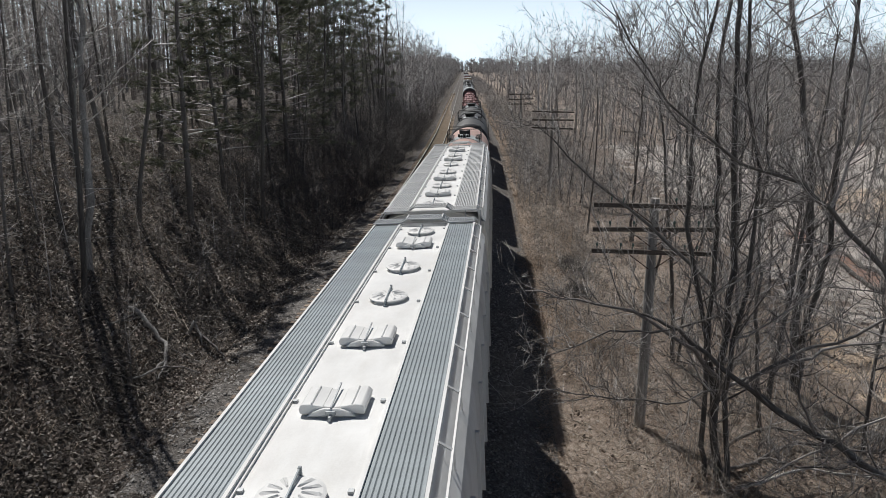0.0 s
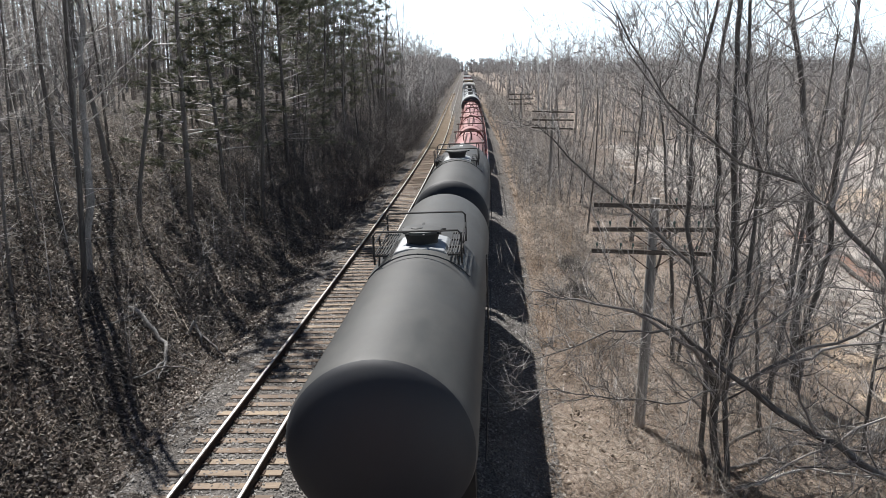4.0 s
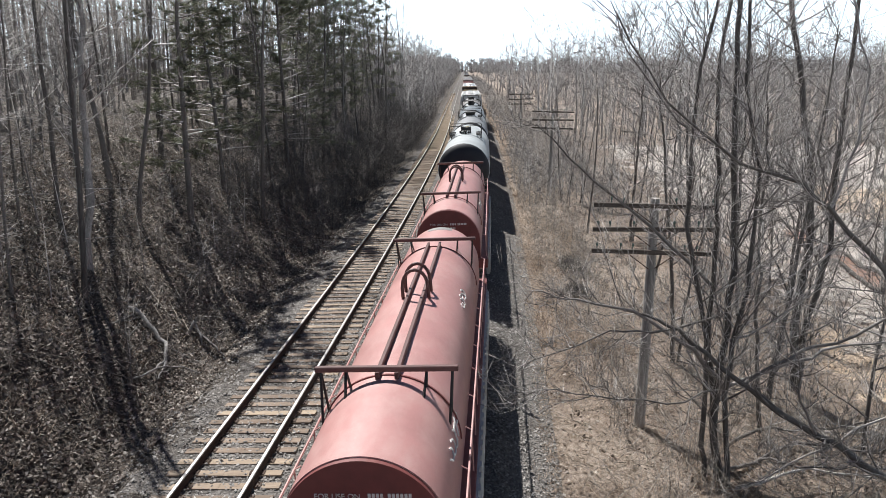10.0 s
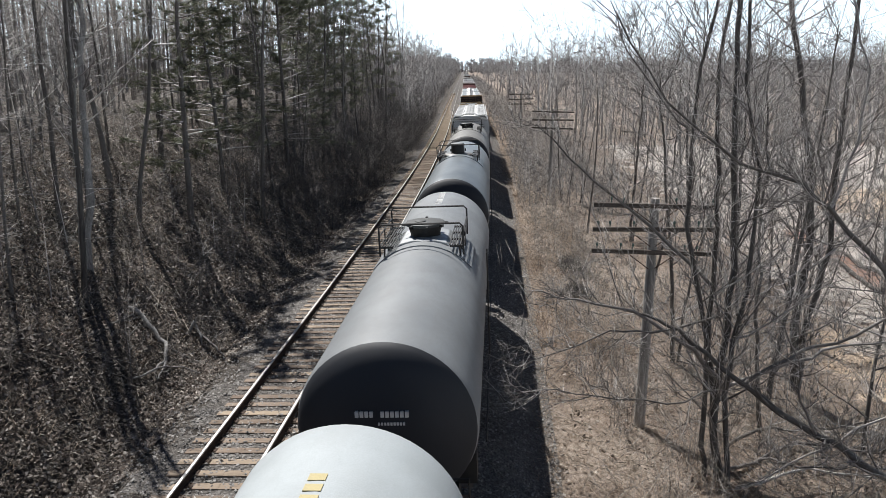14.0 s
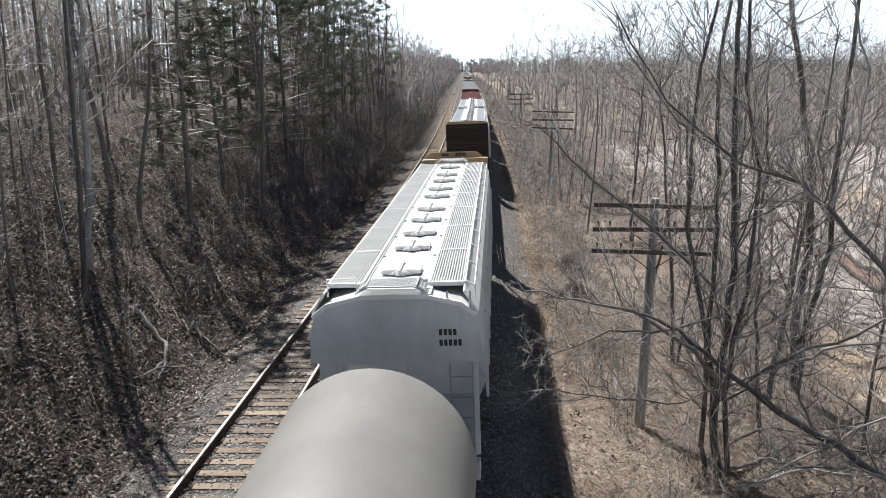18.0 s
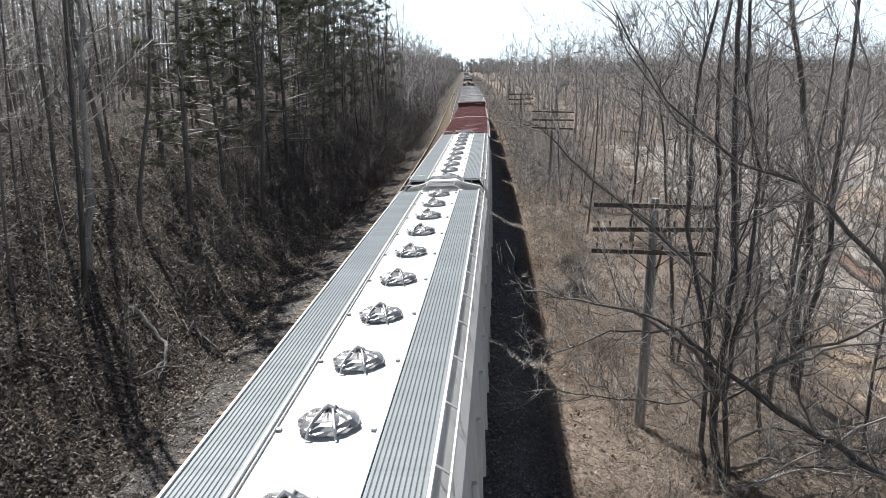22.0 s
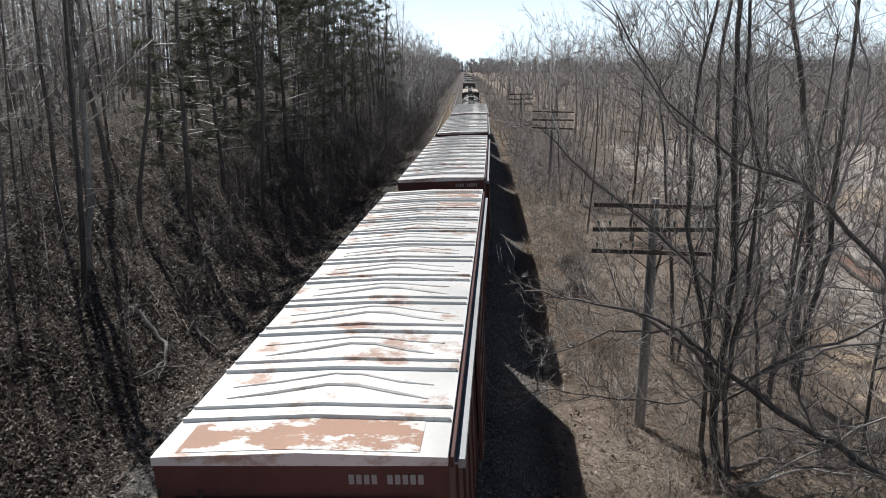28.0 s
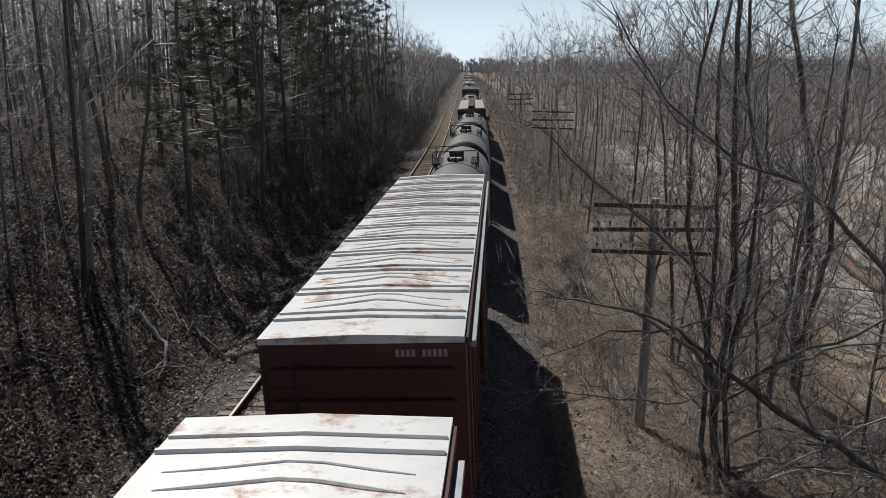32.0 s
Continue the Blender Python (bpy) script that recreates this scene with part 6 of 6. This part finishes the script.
    # end lettering: readable words set out, marks and numbers as bars
    for words, x, z in (("FOR USE ON", -0.66, 2.74), ("THRU", -0.40, 2.58)):
        c = bpy.data.curves.new("lettering", "FONT")
        c.body, c.size, c.extrude = words, 0.115, 0.004
        c.materials.append(INK)
        o = new("lettering", c)
        o.parent = car
        o.matrix_basis = pose(x, -h - 0.058, z, 90, 0, 0)
    stencil(car, (4,), 0.10, 2.74, -h - 0.054, INK, 0.08, width=0.04)
    stencil(car, (6,), 0.38, 2.74, -h - 0.054, INK, 0.08, width=0.04)
    stencil(car, (6,), -0.04, 2.58, -h - 0.054, INK, 0.08, width=0.04)
    running_gear(car, 2.2, h + 1.2)
    return car


def graffiti(car, length, spots, seed):
    """Pale sprayed loops and strokes on the right flank of a hood."""
    rng = random.Random(seed)
    h, r, z0 = length / 2, 1.226, 2.12
    f = Form()
    for share, a0, size in spots:
        for k in range(5):
            y0, b0 = -h + length * share + k * size * 0.75, a0 + rng.uniform(-0.06, 0.06)
            turn, w = rng.uniform(0, math.tau), rng.uniform(0.5, 1.0)
            pts = []
            for i in range(8):
                q = turn + i * rng.uniform(0.5, 0.75)
                a = b0 + 0.16 * size * 2 * math.sin(q) * w
                pts.append((math.sin(a) * r, y0 + size * 0.42 * math.cos(q), z0 + math.cos(a) * r))
            f.pipe(pts, 0.014 + 0.012 * size, 4)
    part("graffiti", f, INK, car, "pale sprayed graffiti scrawl")


def boxcar(label, length, height, width, roof_paint, side_paint, ribs, peaked, mark=6):
    car = thing("boxcar", label, "boxcar", TRAIN)
    h, w = length / 2, width / 2
    peak = 0.12 if peaked else 0.05
    part("body", Form().box(-w + 0.03, w - 0.03, -h + 0.03, h - 0.03, 1.05, height - 0.10), side_paint, car)
    roof_out = [(-w, height - 0.09), (-w, height), (0, height + peak), (w, height), (w, height - 0.09)]
    roof = part("roof", Form().prism(roof_out, -h, h), roof_paint, car, "ribbed metal roof")
    rng = random.Random(int(height * 100) + ribs)
    step = (length - 1.5) / (ribs - 1)

    def seam(y, wide, tall):
        f = Form()
        for s in (-1, 1):
            f.take([(0, y - wide, height + peak), (0, y + wide, height + peak), (0, y + wide * 0.6, height + tall + peak), (0, y - wide * 0.6, height + tall + peak), (s * w * 0.985, y - wide, height), (s * w * 0.985, y + wide, height), (s * w * 0.985, y + wide * 0.6, height + tall), (s * w * 0.985, y - wide * 0.6, height + tall)],
                   [(0, 1, 5, 4), (1, 2, 6, 5), (2, 3, 7, 6), (3, 0, 4, 7), (4, 5, 6, 7), (0, 3, 2, 1)])
        return f

    for i in range(ribs):
        y = -h + 0.75 + step * i
        part("roof_rib", seam(y, 0.055 if peaked else 0.034, 0.115 if peaked else 0.045), roof_paint, roof)
        if not peaked:
            part("roof_rib", seam(y + 0.30, 0.028, 0.036), roof_paint, roof)
        if i < ribs - 1:
            # shallow bent creases that stiffen each panel
            for share, r in ((0.36, 0.040), (0.80, 0.046)) if peaked else ((0.52, 0.026), (0.76, 0.016)):
                bend = step * (0.22 if peaked else rng.uniform(0.10, 0.26))
                reach = rng.uniform(0.74, 0.86)
                pts = [(-w * reach, 0.0), (-w * 0.45, bend * 0.35), (-w * 0.02, bend), (w * 0.22, bend * 0.95), (w * 0.55, bend * 0.3), (w * reach, rng.uniform(-0.05, 0.05))]
                f = Form().pipe([(x, y + step * share + q - bend * 0.5, height + peak * (1 - abs(x) / w) + 0.004) for x, q in pts], [0.008, r, r, r, r, 0.008], 6)
                part("roof_crease", f, roof_paint, roof)
    f = Form()
    for s in (-1, 1):
        f.box(min(s * w, s * (w + 0.05)), max(s * w, s * (w + 0.05)), -h + 0.1, h - 0.1, height - 0.16, height - 0.05)
    part("eave", f, side_paint, car)
    f = Form()
    f.box(w + 0.08, w + 0.15, -h + 0.25, h - 0.6, height - 0.26, height - 0.16)
    f.box(w, w + 0.09, -h + 0.25, h - 0.6, height - 0.22, height - 0.19)
    part("door_track", f, GALV, car, "pale upper door track")
    door = part("door", Form().box(w + 0.02, w + 0.10, -1.6, 1.6, 1.15, height - 0.27), side_paint, car, "sliding side door", bevel=0.012)
    g = Form()
    for i in range(5):
        z = 1.5 + i * 0.6
        g.box(w + 0.10, w + 0.125, -1.5, 1.5, z, z + 0.16)
    part("door_ribs", g, side_paint, door)
    k = int(length / 1.15)
    post = Form().box(-0.03, 0.03, -0.06, 0.06, 1.1, height - 0.12).mesh("side_post", side_paint)
    for s in (-1, 1):
        for i in range(k + 1):
            part("side_post", post, None, car, m=pose(s * (w - 0.025), -h + 0.1 + (length - 0.2) * i / k, 0))
    rib = Form().prism([(-w * 0.93, 0), (-w * 0.88, 0.10), (w * 0.88, 0.10), (w * 0.93, 0), (w * 0.88, -0.10), (-w * 0.88, -0.10)], -0.05, 0.05).mesh("end_rib", side_paint, bevel=0.02)
    for s in (-1, 1):
        for i in range(7):
            part("end_rib", rib, None, car, m=pose(0, s * h, 1.35 + i * (height - 1.9) / 6))
    f = Form()
    f.box(-w + 0.06, w - 0.06, -h - 0.10, h + 0.10, 0.85, 1.12)
    part("underframe", f, side_paint, car)
    part("ladder", ladder(-w + 0.3, -h - 0.09, 1.1, height - 0.3, 0.42), STEEL_BLACK, car)
    part("brake_wheel", Form().turned([(-0.03, 0.24), (0, 0.27), (0.03, 0.24)], 16, "y", (-0.25, h + 0.2, 2.6)), STEEL_BLACK, car)
    for x0, k in ((w - 0.98, 4), (w - 0.60, 4 if peaked else 5)):
        stencil(car, (k,), x0, height - 0.30, -h + 0.024, INK if peaked else INK_DULL, 0.105, width=0.052)
    running_gear(car, 2.2, h + 1.0)
    return car


def rusty_panels(car, width, height, peak, spots):
    """Thin bare panels on a boxcar's roof where the white coat has gone."""
    w = width / 2
    for y0, y1, x0, x1 in spots:
        xs = [x0] + ([0.0] if x0 < 0 < x1 else []) + [x1]
        up = [(x, height + peak * (1 - abs(x) / w) + 0.006) for x in xs]
        down = [(x, z - 0.02) for x, z in up]
        part("rusty_panel", Form().prism(up + down[::-1], y0, y1), RUST_ROOF, car, "mottled rusty roof panel")


def lumber_car(label, length):
    """A bulkhead flat car with wrapped bundles of sawn boards."""
    car = thing("bulkhead_flat_car", label, "flat car", TRAIN)
    h = length / 2
    deck = part("deck", Form().box(-1.45, 1.45, -h - 0.6, h + 0.6, 0.98, 1.2), DECK_BROWN, car)
    n = int(length / 0.7)
    pocket = Form().box(-0.07, 0.07, 0, 0.34, 1.2, 1.26).mesh("stake_pocket", BULK_WOOD, bevel=0.01)
    for s in (-1, 1):
        part("side_sill", Form().box(s * 1.49 - 0.04, s * 1.49 + 0.04, -h - 0.5, h + 0.5, 0.85, 1.24), RAIL_RUST, car)
        for i in range(n):
            part("stake_pocket", pocket, None, car, m=pose(s * 1.37, -h + 0.5 + (length - 1.0) * i / n, 0))
    # near bulkhead, seen from its ribbed back
    y = -h
    bulk = part("bulkhead", Form().box(-1.5, 1.5, y - 0.30, y + 0.02, 4.28, 4.46), BULK_TAN, car, "tan steel end bulkhead with upright ribs", bevel=0.01)
    part("bottom_rail", Form().box(-1.5, 1.5, y - 0.30, y, 1.2, 1.4), BULK_TAN, bulk, bevel=0.01)
    for x in (-1.43, 1.43):
        part("corner_post", Form().box(x - 0.07, x + 0.07, y - 0.295, y - 0.005, 1.4, 4.28), BULK_TAN, bulk, bevel=0.01)
    part("backing_sheet", Form().box(-1.4, 1.4, y - 0.02, y + 0.03, 1.25, 4.35), BULK_WOOD, bulk, "dark backing of the bulkhead")
    for x in (-0.95, -0.52, -0.08, 0.48, 0.90):
        part("rib", Form().box(x - 0.04, x + 0.04, y - 0.26, y - 0.02, 1.4, 4.28), BULK_TAN, bulk, bevel=0.008)
    part("top_sheet", Form().take([(-1.30, y - 0.06, 4.46), (1.30, y - 0.06, 4.46), (1.0, y + 0.02, 4.74), (-1.15, y + 0.02, 4.74), (-1.30, y + 0.04, 4.46), (1.30, y + 0.04, 4.46), (1.0, y + 0.05, 4.74), (-1.15, y + 0.05, 4.74)],
         [(0, 1, 2, 3), (4, 7, 6, 5), (0, 3, 7, 4), (1, 5, 6, 2), (3, 2, 6, 7), (0, 4, 5, 1)]), BULK_TAN, bulk, "sloping tan top sheet")
    for x, k in ((-0.62, 4), (0.02, 6)):
        f = Form()
        for i in range(k):
            x0 = x + i * 0.085
            lean = [(x0 + dx, y - 0.050 + d * 0.033 - o, 4.56 + d * 0.115 + o) for dx in (0, 0.06) for d in (0, 1) for o in (0.0, 0.008)]
            f.take(lean, [(0, 1, 3, 2), (4, 6, 7, 5), (0, 4, 5, 1), (2, 3, 7, 6), (0, 2, 6, 4), (1, 5, 7, 3)])
        part("marking", f, INK_BLACK, bulk)
    for x in (-0.8, -0.1, 0.6):
        part("gusset", Form().plate([(y - 0.17, 4.46), (y - 0.02, 4.46), (y - 0.0, 4.70)], x - 0.012, x + 0.012), BULK_TAN, bulk)
    part("ladder", ladder(-1.15, y - 0.36, 1.25, 4.3, 0.4), BULK_TAN, bulk)
    # far bulkhead, faced with planks
    y = h
    fb = part("bulkhead", Form().box(-1.5, 1.5, y + 0.05, y + 0.25, 1.2, 4.70), BULK_TAN, car, "bulkhead faced with dark weathered planks", bevel=0.01)
    k = 14
    for i in range(k):
        z = 1.24 + i * 3.42 / k
        part("plank", Form().box(-1.50, 1.50, y - 0.03 + 0.006 * (i % 3), y + 0.05, z, z + 3.42 / k - 0.012), BULK_WOOD, fb)
    part("top_sheet", Form().prism([(-1.42, 4.70), (1.46, 4.70), (1.1, 4.84), (-1.3, 4.84)], y - 0.03, y + 0.02), BULK_TAN, fb)
    # lumber: low bundles down the deck
    rng = random.Random(3)
    for x0, x1, zt in ((-1.30, -0.72, 2.02), (-0.62, 0.42, 2.10), (0.62, 1.02, 2.02)):
        y = -h + 0.4
        while y < h - 0.6:
            l = min(4.6, h - 0.35 - y)
            bundle = part("lumber_stack", Form().box(x0 + 0.02, x1 - 0.02, y, y + l - 0.04, 1.26, zt), LUMBER, car, "tan sawn boards in a strapped bundle", bevel=0.01)
            part("wrap", Form().box(x0 + 0.07, x1 - 0.07, y + 0.02, y + l - 0.07, zt - 0.01, zt + 0.006), LUMBER_WRAP, bundle, "pale wrapping sheet on top")
            for q in (0.25, 0.75):
                part("strap", Form().box(x0, x1, y + l * q, y + l * q + 0.03, 1.24, zt + 0.012), STEEL_BLACK, bundle)
            for x in (x0 + 0.02, x1 - 0.02):
                part("board", Form().box(x - 0.022, x + 0.022, y, y + l - 0.05, zt - 0.02, zt + 0.10), LUMBER, bundle)
            y += l
    running_gear(car, 2.3, h + 1.1)
    return car


def centre_beam_car(label, length):
    car = thing("centre_beam_flat_car", label, "flat car", TRAIN)
    h = length / 2
    part("deck", Form().box(-1.45, 1.45, -h, h, 0.95, 1.2), STEEL_BLACK, car)
    part("centre_beam", Form().box(-0.12, 0.12, -h + 0.3, h - 0.3, 1.2, 4.45).box(-0.3, 0.3, -h + 0.3, h - 0.3, 4.45, 4.6), STEEL_BLACK, car)
    for s in (-1, 1):
        part("bulkhead", Form().box(-1.48, 1.48, s * (h - 0.15) - 0.12, s * (h - 0.15) + 0.12, 1.2, 4.3), STEEL_BLACK, car, bevel=0.02)
    for s in (-1, 1):
        for i in range(4):
            y = -h + 0.5 + i * (length - 1.0) / 4
            b = part("lumber_pack", Form().box(min(s * 0.35, s * 1.42), max(s * 0.35, s * 1.42), y, y + (length - 1.4) / 4, 1.22, 4.36), LUMBER_WRAP, car, "white-wrapped lumber pack", bevel=0.03)
    running_gear(car, 2.3, h + 0.7)
    return car


# ---- the train: each car and the stretch of the train from its near to its far end ----
GREY_HOPPER = "grey covered hopper car with white hatch strip and dark walkways"
cars = []


def couple(car, near, far):
    cars.append((car, (near + far) / 2))
    return car


couple(hopper(GREY_HOPPER, 19.7, ["round", "square", "round", "round", "square", "square", "round", "round", "square", "round"], GREY_PAINT, DARK_GRATE, spots=(-8.42, -7.1, -5.1, -3.1, -1.1, 1.1, 3.1, 5.1, 7.1, 8.42)), -0.8, 18.9)
couple(hopper("warm grey covered hopper car with pale roof walkways", 18.7, ["round", "square", "round", "square", "round", "round", "square", "round", "square", "round"], WARM_GREY, PALE_GRATE, "seams", spots=(-8.05, -6.3, -4.65, -2.95, -1.25, 1.0, 2.75, 4.35, 6.3, 7.85)), 20.0, 38.7)
couple(tank("faded salmon-pink tank car with black valve housing", 15.7, 1.56, PINK_PAINT, PINK_PAINT, "valves", 4.17, None, -1.01, fit_at=-0.4), 39.9, 55.6)
couple(tank("dusty black tank car with railed platform", 16.2, 1.57, DUSTY_BLACK, BLACK_PAINT, "manway", 4.17), 58.4, 74.6)
couple(tank("dusty black tank car with white stencils", 15.4, 1.57, DUSTY_BLACK, BLACK_PAINT, "manway", 4.17, INK, 0.72, fit_at=0.15), 76.7, 92.1)
coil_label = "low coil car with faded red half-round hood and dark beams"
coil = couple(coil_car(coil_label, 14.8), 95.3, 110.2)
for near, spots in ((113.2, []), (131.0, [(0.10, 1.25, 0.4), (0.55, 0.95, 0.3)]), (148.9, [(0.3, 1.2, 0.4)])):
    hooded = couple(copy_thing(coil, pose(0, 0, 0)), near, near + 14.8)
    if spots:
        graffiti(hooded, 14.8, spots, int(near))
    if near == 131.0:
        arc = [(math.sin(q) * 1.224, 2.12 + math.cos(q) * 1.224) for q in np.linspace(-0.35, 0.32, 12)]
        low = [(math.sin(q) * 1.2, 2.12 + math.cos(q) * 1.2) for q in np.linspace(-0.35, 0.32, 12)]
        part("worn_patch", Form().prism(arc + low[::-1], 7.0, 7.36), TANK_BUFF, hooded, "bare grey patch where the paint has worn off", soft=True)
graffiti(coil, 14.8, [(0.80, 0.98, 0.26)], 95)
couple(tank("pale grey tank car with a black dished end", 15.5, 1.57, TANK_WHITE, BLACK_PAINT, "valves", 4.17, INK_YELLOW, 0.5, fit_at=-0.5), 165.0, 180.5)
couple(tank("mid grey tank car with black ends", 15.9, 1.57, TANK_GREY, BLACK_PAINT, "manway", 4.17, INK, 0.62, fit_at=0.25), 182.3, 198.2)
couple(tank("bluish grey shiny tank car with tall manway", 16.4, 1.56, TANK_STEEL, BLACK_PAINT, "tall", 4.17, fit_at=1.0), 200.4, 216.8)
couple(tank("buff grey tank car with a black near end", 13.1, 1.57, TANK_BUFF, BLACK_PAINT, "dome", 4.17, INK, fit_at=0.4), 219.1, 232.2)
couple(hopper("pale grey covered hopper car with rectangular hatches", 19.0, ["winged"] * 10, GREY_PAINT, PALE_GRATE, "seams", "centre", spots=(-7.9, -5.9, -4.4, -2.75, -1.2, 0.9, 2.4, 4.15, 5.7, 7.8)), 234.0, 253.0)
couple(lumber_car("tan bulkhead flat car loaded with low lumber bundles", 18.4), 255.2, 273.6)
bag_hopper = couple(hopper("grey covered hopper car with shiny wrapped hatches", 20.0, ["wrapped"] * 10, GREY_PAINT, DARK_GRATE, "bars", "centre", spots=(-8.66, -6.9, -5.1, -3.15, -1.05, 1.05, 3.15, 5.1, 6.9, 8.66)), 276.4, 296.3)
couple(copy_thing(bag_hopper, pose(0, 0, 0)), 297.6, 317.6)
red_box = couple(boxcar("faded red boxcar with a ribbed peaked roof", 15.7, 4.25, 2.98, BOX_RED, BOX_RED, 13, True), 319.2, 334.9)
couple(copy_thing(red_box, pose(0, 0, 0)), 336.4, 352.1)
white_box = couple(boxcar("dark brown boxcar with a worn white ribbed roof", 15.7, 4.85, 2.95, BOX_ROOF, BOX_BROWN, 12, False), 354.4, 370.1)
later_boxes = [couple(copy_thing(white_box, pose(0, 0, 0)), near, near + 15.7) for near in (372.6, 390.8, 408.9)]
rusty_panels(white_box, 2.95, 4.85, 0.05, ((-7.78, -7.14, -1.25, 1.2), (6.55, 7.75, 0.1, 1.38), (4.55, 5.6, 0.3, 1.35)))
rusty_panels(later_boxes[0], 2.95, 4.85, 0.05, ((7.15, 7.75, -1.35, -0.5), (7.15, 7.7, 0.35, 0.95)))
grey_tank = couple(tank("light grey tank car far back in the train", 14.0, 1.57, TANK_BUFF, BLACK_PAINT, "valves", 4.17), 427.5, 441.5)
couple(copy_thing(grey_tank, pose(0, 0, 0)), 443.5, 457.5)
couple(copy_thing(grey_tank, pose(0, 0, 0)), 460.0, 474.0)
beam_car = couple(centre_beam_car("centre-beam flat car with white-wrapped lumber packs", 21.0), 477.0, 498.0)
place = 500.0
for source, length in [(grey_tank, 14.0), (grey_tank, 14.0), (white_box, 16.2), (coil, 14.8), (grey_tank, 14.0), (grey_tank, 14.0), (bag_hopper, 20.0), (white_box, 16.2), (grey_tank, 14.0), (grey_tank, 14.0), (beam_car, 21.0), (white_box, 16.2), (grey_tank, 14.0), (bag_hopper, 20.0), (grey_tank, 14.0), (white_box, 16.2), (grey_tank, 14.0), (grey_tank, 14.0)]:
    couple(copy_thing(source, pose(0, 0, 0)), place, place + length)
    place += length + 2.2


def gone(t):
    """Metres that the train has come by t seconds; it gathers speed slowly."""
    return 12.1 * t + 0.012 * t * t


def motions():
    for car, middle in cars:
        rows = []
        for k in range(17):
            y = middle - gone(2 * k)
            turn = line_turn(y)
            rows.append((2 * k, pose(line_x(y) + NEAR_TRACK * math.cos(turn), y + NEAR_TRACK * math.sin(turn), 0.7525 * math.sin(math.radians(cant(y))), 0, -cant(y), math.degrees(turn))))
        walk(car, rows)


motions()
